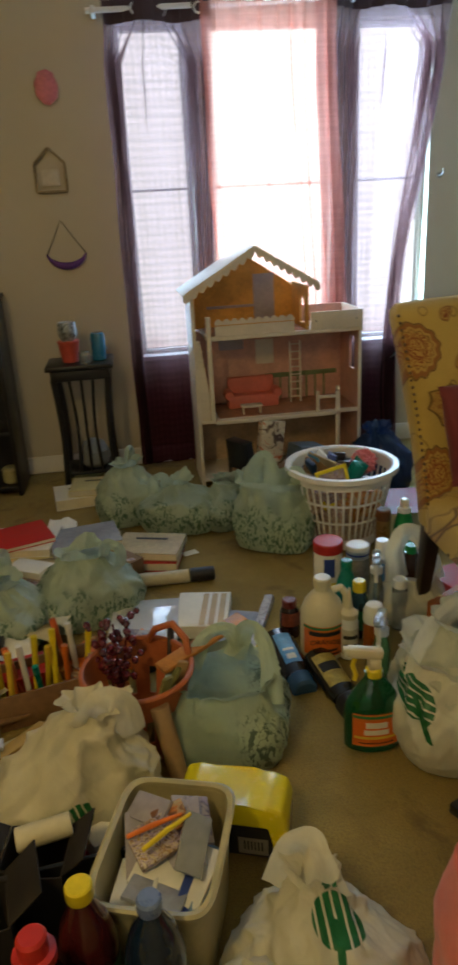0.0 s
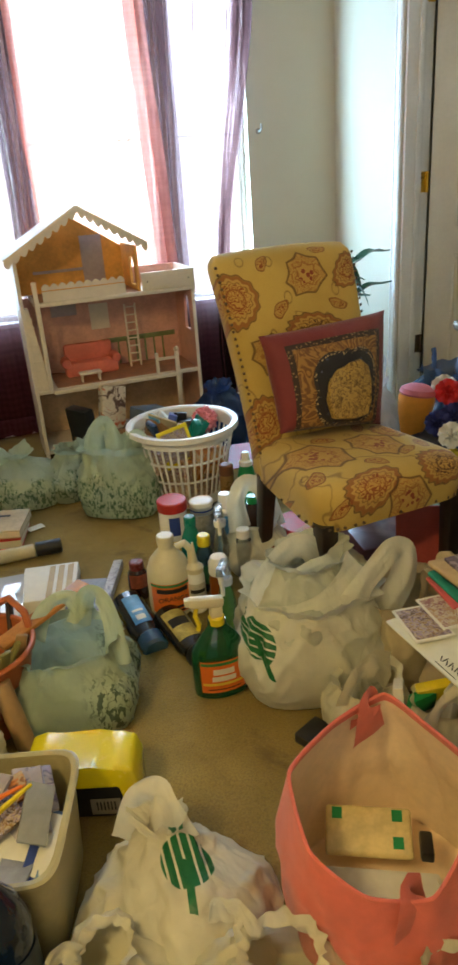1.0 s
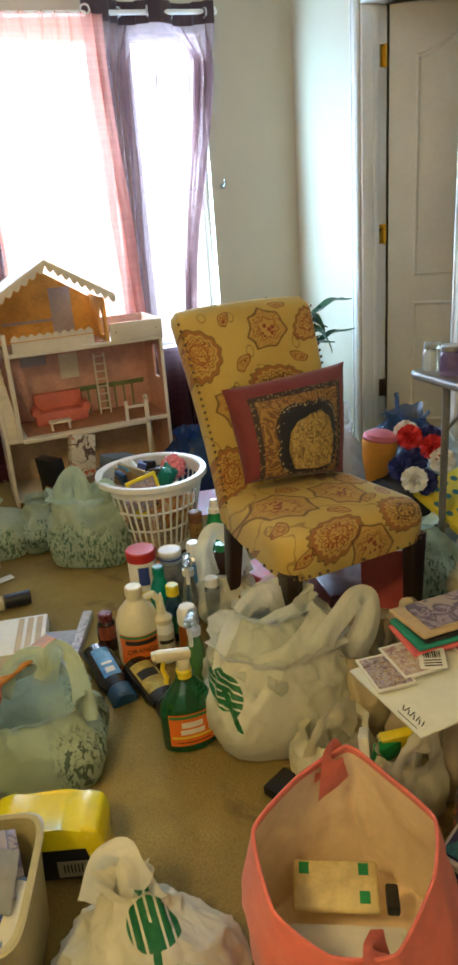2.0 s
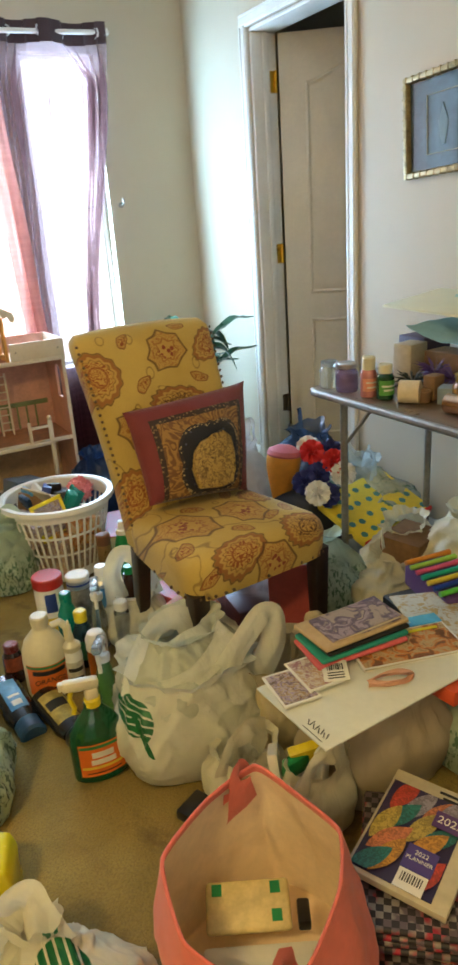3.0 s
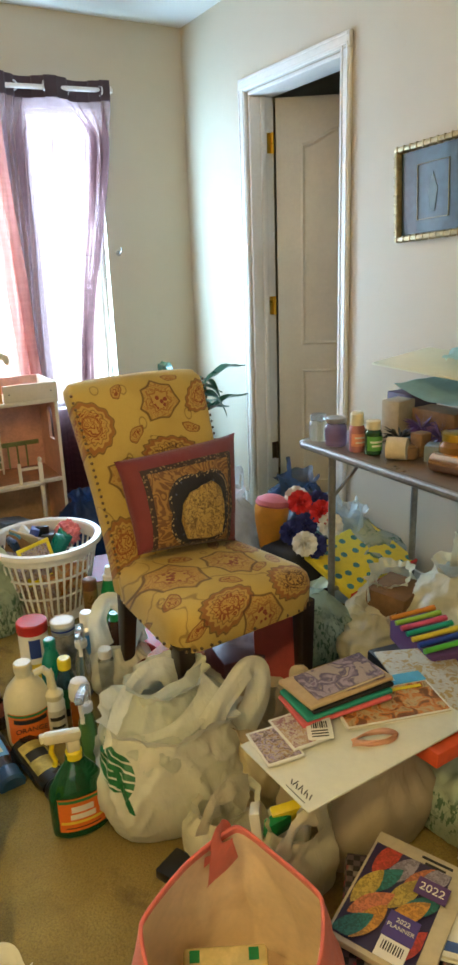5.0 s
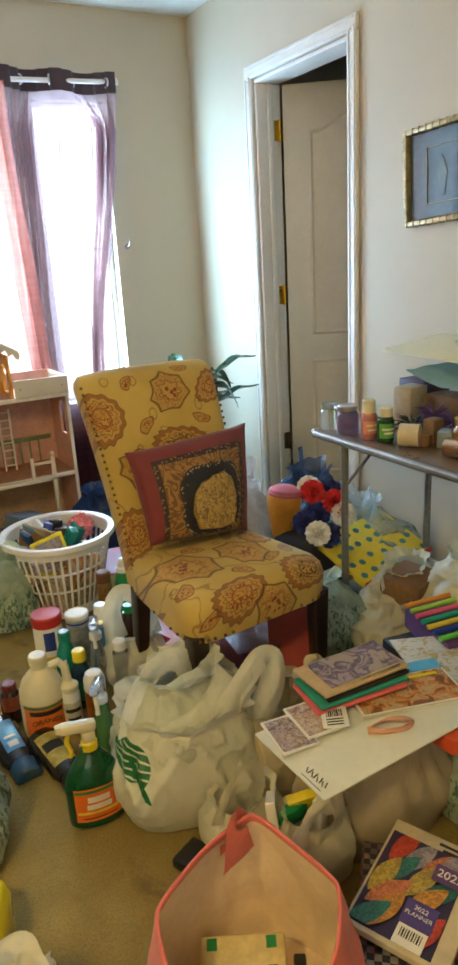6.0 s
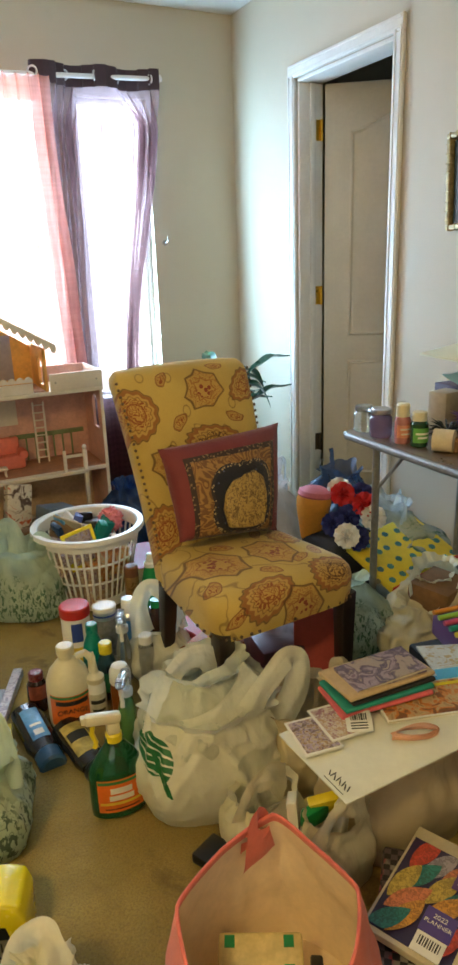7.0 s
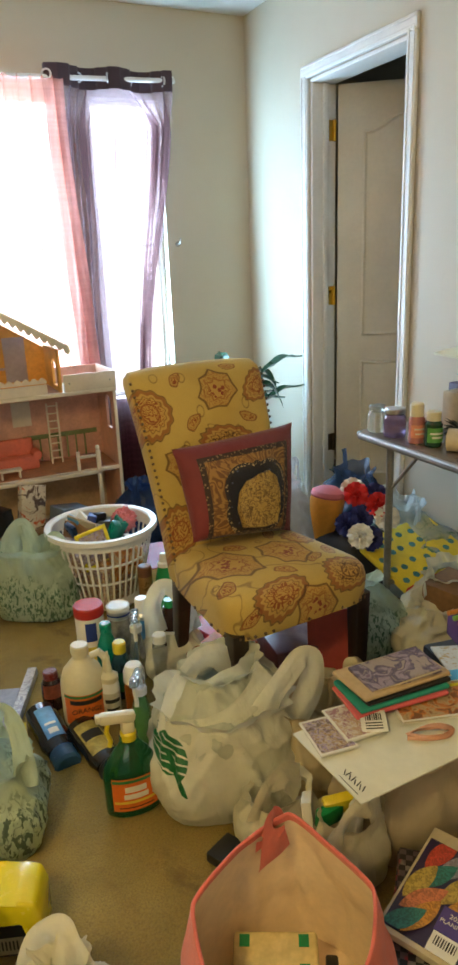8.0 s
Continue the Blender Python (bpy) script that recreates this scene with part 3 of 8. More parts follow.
def wall_grid(name, pieces, axis, at0, at1, label):
    """One wall out of upright pieces (a0, a1, z0, z1) that leave its openings free."""
    w = bm_new()
    for a0, a1, z0, z1 in pieces:
        if axis == "x":
            box(w, a1 - a0, at1 - at0, z1 - z0, ((a0 + a1) / 2, (at0 + at1) / 2, (z0 + z1) / 2))
        else:
            box(w, at1 - at0, a1 - a0, z1 - z0, ((at0 + at1) / 2, (a0 + a1) / 2, (z0 + z1) / 2))
    bmesh.ops.remove_doubles(w, verts=w.verts[:], dist=0.0005)
    return solo(name, w, WALL, Matrix(), label, "wall", kind="structure", smooth=0)


xs = [XW - WT, 0.58, 0.89, 0.97, 1.56, 1.70, 2.06, XE + WT]
pieces = [(a, b, WZ0, WZ1) for a, b in zip(xs[::2], xs[1::2])] + [(xs[0], xs[-1], 0, WZ0), (xs[0], xs[-1], WZ1, HC)]
wall_grid("wall_north", pieces, "x", YN, YN + WT, "cream painted wall with three tall windows")
DY0, DY1, DZ = 2.480, 3.168, 2.022
wall_grid("wall_east", [(YS - WT, DY0, 0, DZ), (DY1, YN, 0, DZ), (YS - WT, YN, DZ, HC)], "y", XE, XE + WT, "cream painted wall with a doorway")
# the dim room beyond the doorway
slab("wall_beyond_north", XE + WT, XE + 2.4, YN, YN + WT, 0, HC, WALL, "wall of the dim room beyond", "wall")
slab("wall_beyond_east", XE + 2.4, XE + 2.5, 1.1, YN + WT, 0, HC, WALL, "wall of the dim room beyond", "wall")
slab("wall_beyond_south", XE + WT, XE + 2.4, 1.1, 1.2, 0, HC, WALL, "wall of the dim room beyond", "wall")


def window_unit(i, x0, x1):
    w = thing("window_%d" % i, pose(0, 0, 0), "white single-hung window behind sheer curtains, blown out by daylight", "window", kind="structure")
    y = YN + 0.085
    f = 0.022

    def bar(name, a0, a1, z0, z1, d=0.05):
        b = bm_new()
        box(b, a1 - a0, d, z1 - z0, ((a0 + a1) / 2, y, (z0 + z1) / 2), 0.004)
        part(name, b, TRIM, w)
    bar("window_frame", x0, x0 + f, WZ0 + 0.02, WZ1)
    bar("window_frame", x1 - f, x1, WZ0 + 0.02, WZ1)
    bar("window_frame", x0 + f, x1 - f, WZ1 - f, WZ1)
    bar("window_frame", x0 + f, x1 - f, WZ0 + 0.02, WZ0 + 0.02 + f)
    bar("meeting_rail", x0 + f, x1 - f, 1.342, 1.354, 0.02)
    b = bm_new()
    box(b, x1 - x0 + 0.04, 0.16, 0.02, ((x0 + x1) / 2, YN + 0.05, WZ0 + 0.01), 0.004)
    part("window_sill", b, TRIM, w)
    for z0, z1, yy in ((WZ0 + 0.055, 1.342, -0.012), (1.354, WZ1 - f, 0.012)):
        b = bm_new()
        box(b, x1 - x0 - 2 * f, 0.004, z1 - z0, ((x0 + x1) / 2, y + yy, (z0 + z1) / 2))
        part("pane", b, GLASS, w).visible_shadow = False


for i, (x0, x1) in enumerate(WINDOWS):
    window_unit(i + 1, x0, x1)


def daylight_backdrop():
    """The overexposed daylight outside: a plain glowing sheet far behind the glass."""
    m, nt, b = nodes_of("bright_overcast_daylight")
    em = nt.nodes.new("ShaderNodeEmission")
    em.inputs[0].default_value, em.inputs[1].default_value = (0.93, 0.98, 1.0, 1), 5.5
    nt.links.new(em.outputs[0], nt.nodes["Material Output"].inputs["Surface"])
    q = bm_new()
    box(q, 14, 0.05, 9, (1.3, 9.0, 2.0))
    solo("backdrop", q, m, Matrix(), "blown-out white daylight outside the windows", "backdrop", kind="structure")
    g = bm_new()
    box(g, 30, 20, 0.1, (0, 14.2, -0.4))
    solo("ground", g, mat("dry_grass_ground", (0.10, 0.10, 0.05), 0.9, var=0.3), Matrix(), "ground outside the windows", "ground", kind="structure")


daylight_backdrop()


def baseboards():
    for n, x0, x1, y0, y1 in (("north", XW, XE - 0.014, YN - 0.014, YN), ("east", XE - 0.014, XE, YS, DY0 - 0.07), ("east_far", XE - 0.014, XE, DY1 + 0.07, YN - 0.014), ("west", XW, XW + 0.014, YS, YN - 0.014)):
        slab("baseboard_" + n, x0, x1, y0, y1, 0, 0.09, TRIM, "white painted baseboard", "baseboard", bevel=0.004)


baseboards()


def doorway():
    """Casing, jamb and a panelled door that stands half open into the next room."""
    d = thing("door_1", pose(XE, DY1, 0), "cream two-panel door ajar in a white cased frame", "door", kind="structure")
    w = DY1 - DY0

    def bar(name, x0, x1, y0, y1, z0, z1, bev=0.005, mt=TRIM):
        b = bm_new()
        box(b, x1 - x0, y1 - y0, z1 - z0, ((x0 + x1) / 2, (y0 + y1) / 2, (z0 + z1) / 2), bev)
        return part(name, b, mt, d)
    cw = 0.056
    bar("casing", -0.018, 0, 0, cw, 0, DZ)
    bar("casing", -0.018, 0, -w - cw, -w, 0, DZ)
    bar("casing", -0.018, 0, -w - cw, cw, DZ, DZ + cw)
    for y in (0.008, 0.040):
        bar("casing_bead", -0.0215, -0.017, y, y + 0.010, 0, DZ + 0.01, 0.004)
        bar("casing_bead", -0.0215, -0.017, -w - y - 0.010, -w - y, 0, DZ + 0.01, 0.004)
        bar("casing_bead", -0.0215, -0.017, -w - cw + 0.01, cw - 0.01, DZ + y, DZ + y + 0.010, 0.004)
    bar("jamb", 0.0, WT, -0.018, -0.0005, 0, DZ - 0.018)
    bar("jamb", 0.0, WT, -w + 0.0005, -w + 0.018, 0, DZ - 0.018)
    bar("jamb", 0.0, WT, -w + 0.0005, -0.0005, DZ - 0.018, DZ - 0.0005)
    bar("door_stop", 0.055, 0.085, -0.030, -0.018, 0, DZ - 0.018)
    bar("door_stop", 0.055, 0.085, -w + 0.018, -w + 0.030, 0, DZ - 0.018)
    # leaf, hinged on the far jamb; local x runs along the leaf
    lw = w - 0.050
    leaf_m = pose(0.133, -0.031, 0.012, 0, 0, -36)
    leaf = bm_new()
    box(leaf, lw, 0.035, 1.985, (lw / 2, 0, 0.9925), 0.003)
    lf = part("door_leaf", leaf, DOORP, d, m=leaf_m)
    n = 14

    def panel(z0, z1, arch):
        x0, x1 = 0.115, lw - 0.115
        def outline(g):
            pts = [(x0 + g, z0 + g), (x1 - g, z0 + g)]
            if arch:
                for i in range(n + 1):
                    f = i / n
                    pts.append((x1 - g - f * (x1 - x0 - 2 * g), z1 - g - 0.07 + 0.07 * (0.5 - 0.5 * math.cos(2 * math.pi * f))))
            else:
                pts += [(x1 - g, z1 - g), (x0 + g, z1 - g)]
            return pts
        b = bm_new()
        rings = []
        for g, y in ((0.0, -0.0180), (0.010, -0.0235), (0.020, -0.0195), (0.036, -0.0205), (0.050, -0.0245)):
            rings.append([b.verts.new((x, y, z)) for x, z in outline(g)])
        for r0, r1 in zip(rings, rings[1:]):
            for i in range(len(r0)):
                j = (i + 1) % len(r0)
                b.faces.new((r0[i], r0[j], r1[j], r1[i]))
        b.faces.new(rings[-1])
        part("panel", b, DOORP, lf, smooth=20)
    panel(0.86, 1.86, True)
    panel(0.14, 0.74, False)
    kn = bm_new()
    lathe(kn, [(0.026, 0), (0.026, 0.006), (0.011, 0.01), (0.011, 0.035), (0.026, 0.045), (0.029, 0.06), (0.02, 0.074), (0.004, 0.077)], 20, (lw - 0.06, -0.018, 0.93), pose(0, 0, 0, 90, 0, 0))
    part("door_knob", kn, BRASS, lf, "brass knob")
    for z, mt in ((0.325, DARKMET), (1.07, BRASS), (1.81, BRASS)):
        h = bm_new()
        tube(h, [(0.118, -0.026, z - 0.045), (0.118, -0.026, z + 0.045)], 0.007, 10)
        box(h, 0.032, 0.003, 0.088, (0.098, -0.0195, z), 0.001)
        box(h, 0.034, 0.003, 0.088, (0.142, -0.053, z), 0.001, pose(0, 0, 0, 0, 0, -36))
        part("hinge", h, mt, d, "brass hinge" if mt is BRASS else "dark tarnished hinge")


doorway()


def pleated(name, x_top, x_bot, z0, z1, y, mt, label, folds, amp, seed, header=None, squeeze=None, rings=None, waves=2.3, dense=((0, 0), (1, 1))):
    """A hanging curtain: its edges run from x_top to x_bot, folds deepen downwards."""
    c = thing(name, pose(0, 0, 0), label, "curtain")

    def at(u, v):
        z = z1 + (z0 - z1) * v
        e = v if squeeze is None else min(1, v / squeeze)
        e = e * e * (3 - 2 * e)
        a = x_top[0] + (x_bot[0] - x_top[0]) * e
        b = x_top[1] + (x_bot[1] - x_top[1]) * e
        w = u
        for (u0, p0), (u1, p1) in zip(dense, dense[1:]):
            if u0 <= u <= u1:
                w = p0 + (p1 - p0) * (u - u0) / (u1 - u0)
        k = 1.0 if not header else min(1.0, max(0.0, ((z1 - z) - header) / 0.16))
        w = u * (1 - k) + w * k
        w += k * 0.022 * math.sin(2 * math.pi * folds * 1.7 * u + seed) * math.sin(math.pi * min(1, v * 3)) * (0.3 if header is None else 1)
        ph = 2 * math.pi * folds * (u + 0.03 * noise.noise(Vector((u * 3, v * 2, seed))))
        dy = amp * (math.sin(ph) + 0.4 * math.sin(2.3 * ph + seed)) * (0.55 + 0.45 * v) + 0.02 * noise.noise(Vector((u * 4, v * 3, seed + 7)))
        if header:
            # the band weaves before and behind the rod
            dy = dy * k + (1 - k) * (0.018 - 0.036 * math.cos(2 * math.pi * waves * (1 - u)))
        dx = 0.012 * math.cos(ph) + 0.012 * noise.noise(Vector((u * 5, v * 4, seed + 3)))
        return Vector((a + (b - a) * w + dx, y + dy, z + 0.008 * math.sin(ph) * (1 - v) * (k if header else 1)))
    b = bm_new()
    v_head = 0.0
    if header:
        v_head = header / (z1 - z0)
        h = bm_new()
        grid(h, 140, 8, lambda u, v: at(u, v * v_head))
        hd = part("header_band", h, HEADER, c, "dark plum header band", smooth=60)
        n = rings
        for i in range(n):
            u = 1 - (0.17 + 0.5 * i) / waves
            if u < 0.02:
                continue
            p = at(u, v_head * 0.5)
            q = at(u + 0.01, v_head * 0.5)
            g = bm_new()
            k = 20
            d = (Vector((q.x, q.y, 0)) - Vector((p.x, p.y, 0))).normalized()
            ring = [Vector((p.x, p.y, p.z)) + d * 0.020 * math.cos(2 * math.pi * j / k) + Vector((0, 0, 0.020 * math.sin(2 * math.pi * j / k))) for j in range(k)]
            tube(g, ring, 0.0045, 8, True)
            part("grommet", g, STEEL, hd, "silver grommet")
    grid(b, 170, 90, lambda u, v: at(u, v_head + v * (1 - v_head)))
    part("cloth", b, mt, c, smooth=80)
    return c


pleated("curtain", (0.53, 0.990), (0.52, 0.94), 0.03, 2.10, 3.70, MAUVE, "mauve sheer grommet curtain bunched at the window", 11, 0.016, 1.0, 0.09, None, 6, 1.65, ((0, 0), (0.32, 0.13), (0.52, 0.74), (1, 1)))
pleated("curtain", (0.955, 1.545), (0.975, 1.62), 0.10, 2.075, 3.675, CORAL, "coral sheer curtain hung over the rod", 9, 0.014, 4.0, dense=((0, 0), (0.08, 0.03), (0.48, 0.60), (1, 1)))
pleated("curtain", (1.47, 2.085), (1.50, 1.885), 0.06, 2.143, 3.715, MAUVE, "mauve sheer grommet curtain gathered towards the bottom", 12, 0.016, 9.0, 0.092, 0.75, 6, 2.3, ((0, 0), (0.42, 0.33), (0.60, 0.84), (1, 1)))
rod = thing("curtain_rod", pose(0, 0, 0), "white metal curtain rod", "curtain rod")
bm = bm_new()
tube(bm, [(0.47, 3.722, 2.055), (2.12, 3.726, 2.105)], 0.011, 12)
part("rod", bm, WHITEP, rod)
for x, z in ((0.50, 2.056), (2.10, 2.104)):
    bm = bm_new()
    box(bm, 0.02, YN - 3.70, 0.03, (x, (YN + 3.70) / 2, z), 0.004)
    part("bracket", bm, WHITEP, rod)

bm = bm_new()
lathe(bm, [(0.19, 2.345), (0.19, 2.44)], 32, (-0.3, 0.2, 0))
solo("ceiling_lamp", bm, WHITEP, Matrix(), "flush round white ceiling lamp", "lamp")


bm = bm_new()
tube(bm, [(0, 0, 0), (0, -0.03, 0), (0, -0.045, 0.012), (0, -0.045, 0.03)], 0.004, 8)
lathe(bm, [(0.014, 0), (0.014, 0.003), (0.006, 0.005)], 16, (0, 0, 0), pose(0, 0, 0, 90, 0, 0))
solo("curtain_hook", bm, GREYMET, pose(2.118, YN, 1.35), "small grey curtain hook on the wall", "hook")


def wall_picture(m, w, h, frame_mat, label):
    p = thing("framed_picture", m, label, "picture")
    f = 0.018
    for a in ((-w / 2, w / 2, h / 2 - f, h / 2), (-w / 2, w / 2, -h / 2, -h / 2 + f), (-w / 2, -w / 2 + f, -h / 2 + f, h / 2 - f), (w / 2 - f, w / 2, -h / 2 + f, h / 2 - f)):
        b = bm_new()
        box(b, a[1] - a[0], 0.024, a[3] - a[2], ((a[0] + a[1]) / 2, -0.012, (a[2] + a[3]) / 2), 0.005)
        n = int(max(a[1] - a[0], a[3] - a[2]) / 0.03)
        for i in range(n):
            q = (i + 0.5) / n
            horiz = a[1] - a[0] > a[3] - a[2]
            x = a[0] + (a[1] - a[0]) * (q if horiz else 0.5)
            z = a[2] + (a[3] - a[2]) * (0.5 if horiz else q)
            box(b, 0.005 if horiz else f + 0.004, 0.028, f + 0.004 if horiz else 0.005, (x, -0.012, z), 0.002)
        part("frame", b, frame_mat, p, "gilt bamboo-style frame")
    return p

# ---- upholstered chair and its cushion ----
def ring_loft(bm, rings, cap=True):
    rs = [[bm.verts.new(p) for p in r] for r in rings]
    n = len(rs[0])
    for a, b in zip(rs, rs[1:]):
        for i in range(n):
            bm.faces.new((a[i], a[(i + 1) % n], b[(i + 1) % n], b[i]))
    if cap:
        bm.faces.new(rs[0][::-1])
        bm.faces.new(rs[-1])


def super_ring(a, b, n=48, e=5.0):
    out = []
    for i in range(n):
        t = 2 * math.pi * i / n
        c, s = math.cos(t), math.sin(t)
        out.append((a * math.copysign(abs(c) ** (2 / e), c), b * math.copysign(abs(s) ** (2 / e), s)))
    return out


def dining_chair(m):
    ch = thing("upholstered_chair", m, "mustard paisley upholstered parsons chair with dark wooden legs", "chair")
    wf, wb, d = 0.47, 0.385, 0.452

    def seat_ring(g, z, crown=0.0):
        out = []
        for x, y in super_ring(1.0, 1.0, 88, 7.0):
            w = (wf + (wb - wf) * (y * 0.5 + 0.5)) / 2 - g
            yy = y * (d / 2 - g)
            out.append(Vector((x * w, yy, z + crown * (1 - x * x) * (1 - y * y) + 0.003 * noise.noise(Vector((x * 3, y * 3, z * 9))))))
        return out
    b = bm_new()
    ring_loft(b, [seat_ring(0.012, 0.338), seat_ring(0.002, 0.342), seat_ring(0, 0.375), seat_ring(-0.002, 0.41), seat_ring(0.004, 0.435), seat_ring(0.016, 0.450, 0.004),
                  seat_ring(0.045, 0.460, 0.008), seat_ring(0.10, 0.465, 0.012), seat_ring(0.16, 0.467, 0.014)])
    part("seat", b, PAISLEY, ch, smooth=50)

    def mid(v):
        return 0.175 + 0.30 * v * 0.34 + 0.085 * v * v, 0.36 + v * (0.952 - 0.36)
    b = bm_new()
    rings = []
    for i in range(34):
        v = i / 33
        y, z = mid(v)
        w = (0.395 + 0.06 * v ** 1.3) / 2
        th = 0.042
        if v > 0.93:
            q = (v - 0.93) / 0.07
            w -= 0.02 * (1 - math.sqrt(max(0, 1 - q * q)))
            th *= math.sqrt(max(0.05, 1 - 0.8 * q * q))
        rings.append([Vector((x, y + yy - 0.006 * math.cos(x / w * 1.5) + 0.002 * noise.noise(Vector((x * 8, z * 8, 3))), z + 0.012 * (1 - (x / 0.23) ** 2) * v)) for x, yy in super_ring(w, th, 60, 6.0)])
    ring_loft(b, rings)
    part("backrest", b, PAISLEY, ch, smooth=50)
    # brass nail heads along the seat's lower edge and up the back's sides
    b = bm_new()
    pts = []
    ring = seat_ring(-0.003, 0.352)
    per = [(p, q) for p, q in zip(ring, ring[1:] + ring[:1])]
    acc = 0.0
    for p, q in per:
        acc += (q - p).length
        if acc > 0.019 and p.y < 0.2:
            pts.append((p, Vector((p.x, p.y, 0)).normalized()))
            acc = 0.0
    for i in range(30):
        v = 0.06 + 0.9 * i / 29
        y, z = mid(v)
        w = (0.395 + 0.06 * v ** 1.3) / 2
        for s in (-1, 1):
            pts.append((Vector((s * (w - 0.004), y - 0.036, z)), Vector((s * 0.5, -1, 0)).normalized()))
    lathe(b, [(0.0048, -0.001), (0.0043, 0.0014), (0.0025, 0.0026), (0.0008, 0.003)], 8)
    nail = finish("nail_head", b, DARKMET)
    for p, n in pts:
        o = new("nail_head", nail)
        o.parent = ch
        o.matrix_basis = Matrix.Translation(p) @ n.to_track_quat("Z", "Y").to_matrix().to_4x4()
    for sx, sy in ((-1, -1), (1, -1), (-1, 1), (1, 1)):
        b = bm_new()
        w = (wf if sy < 0 else wb) / 2 - 0.035
        x, y = sx * w, sy * (d / 2 - 0.035)
        k = 0.06 if sy > 0 else 0.0
        ring_loft(b, [[Vector((x + px, y + k * (0.36 - z) / 0.36 + py, z)) for px, py in super_ring(h, h, 16, 8)] for z, h in ((0.0, 0.015), (0.012, 0.017), (0.18, 0.021), (0.36, 0.025))])
        part("leg", b, ESPRESSO, ch, "dark espresso tapered leg")
    return ch


dining_chair(pose(1.496, 1.766, 0, 0, 0, 5))


def cushion(m, w, h, t):
    c = thing("throw_cushion", m, "wine-red cushion with embroidered gold panel, leaning on the chair", "cushion")
    b = bm_new()
    low, tl, tr, br = Vector((-0.222, -0.118)), Vector((-0.210, 0.150)), Vector((0.217, 0.138)), Vector((0.105, -0.178))

    def at(x, z):
        """The slumped outline: its lower corners are drawn in under the cushion's weight."""
        p, q = (x + 1) / 2, (z + 1) / 2
        return low.lerp(br, p).lerp(tl.lerp(tr, p), q)
    uv = b.loops.layers.uv.new("print")

    def f(side):
        def g(u, v):
            x, z = 2 * u - 1, 2 * v - 1
            e = max(0.0, (1 - x * x) * (1 - z * z)) ** 0.42
            pinch = 1 - 0.04 * (1 - abs(x) ** 3) * (abs(z) ** 2)
            pz = 1 - 0.05 * (1 - abs(z) ** 3) * (abs(x) ** 2)
            y = side * t / 2 * e * (1 + 0.15 * noise.noise(Vector((x * 2.2, z * 2.2, side)))) - 0.012 * (1 - x * x)
            o = at(x * pz, z * pinch)
            return Vector((o.x, y, o.y))
        return g
    for side in (-1, 1):
        nu, nv = 40, 34
        vs = grid(b, nu, nv, f(side))
        where = {vs[j][i]: (((i / (nu - 1)) - 0.5) * w, ((j / (nv - 1)) - 0.5) * h) for j in range(nv) for i in range(nu)}
        for face in b.faces:
            for lp in face.loops:
                if lp.vert in where:
                    lp[uv].uv = where[lp.vert]
    bmesh.ops.remove_doubles(b, verts=b.verts[:], dist=0.0004)
    part("cover", b, CUSHION, c, smooth=60)
    # plain gold stitched patch in the dark field
    b = bm_new()
    out = []
    for x, z in ((-0.050, -0.126), (-0.064, -0.070), (-0.054, -0.020), (-0.024, 0.010), (0.018, 0.016), (0.058, 0.030), (0.090, 0.006), (0.102, -0.040), (0.096, -0.085), (0.086, -0.124), (0.030, -0.132)):
        o = at(x / (w / 2), z / (h / 2))
        out.append((o.x, o.y))
    prism(b, out, -0.0875, -0.060)
    bmesh.ops.bevel(b, geom=b.edges[:], offset=0.006, segments=2, profile=0.5, affect="EDGES")
    g = mottled("gold_stitching", [(0.05, 0.03, 0.015), (0.44, 0.28, 0.07), (0.50, 0.34, 0.10), (0.10, 0.05, 0.02), (0.46, 0.30, 0.08)], 110, 0.5)
    part("patch", b, g, c, "plain raised gold patch", smooth=40)
    return c


cushion(pose(1.528, 1.90, 0.628, -20, -3, 8), 0.43, 0.305, 0.13)


# ---- doll house ----
def arch_panel(bm, w, z0, z1, holes, y0, y1, top=None):
    """An upright panel, drawn in x, z with arched openings (x0, x1, z0, z1), built of strips round each opening."""
    xs = sorted({0.0, w, *[h[0] for h in holes], *[h[1] for h in holes]})
    for a, b in zip(xs, xs[1:]):
        hole = [h for h in holes if h[0] <= a and h[1] >= b]
        if not hole:
            prism(bm, [(a, z0), (b, z0), (b, z1), (a, z1)], y0, y1)
            continue
        h = hole[0]
        prism(bm, [(a, z0), (b, z0), (b, h[2]), (a, h[2])], y0, y1)
        n = 8
        r = (b - a) / 2
        arc = [(a + r + r * math.cos(math.pi * (1 - i / n)), h[3] - r + r * math.sin(math.pi * (1 - i / n))) for i in range(n + 1)]
        for (p, pz), (q, qz) in zip(arc, arc[1:]):
            prism(bm, [(p, pz), (q, qz), (q, z1), (p, z1)], y0, y1)


def scallop(bm, p0, p1, y, drop, n, t=0.008):
    """A scalloped board that hangs below the line p0 to p1 (x, z)."""
    a, b = Vector(p0), Vector(p1)
    k = 6
    line = [a.lerp(b, i / (n * k)) for i in range(n * k + 1)]
    low = [p + Vector((0, -drop * (0.45 + 0.55 * abs(math.sin(math.pi * i / k))))) for i, p in enumerate(line)]
    prism(bm, [tuple(p) for p in line] + [tuple(p) for p in reversed(low)], y, y + t)


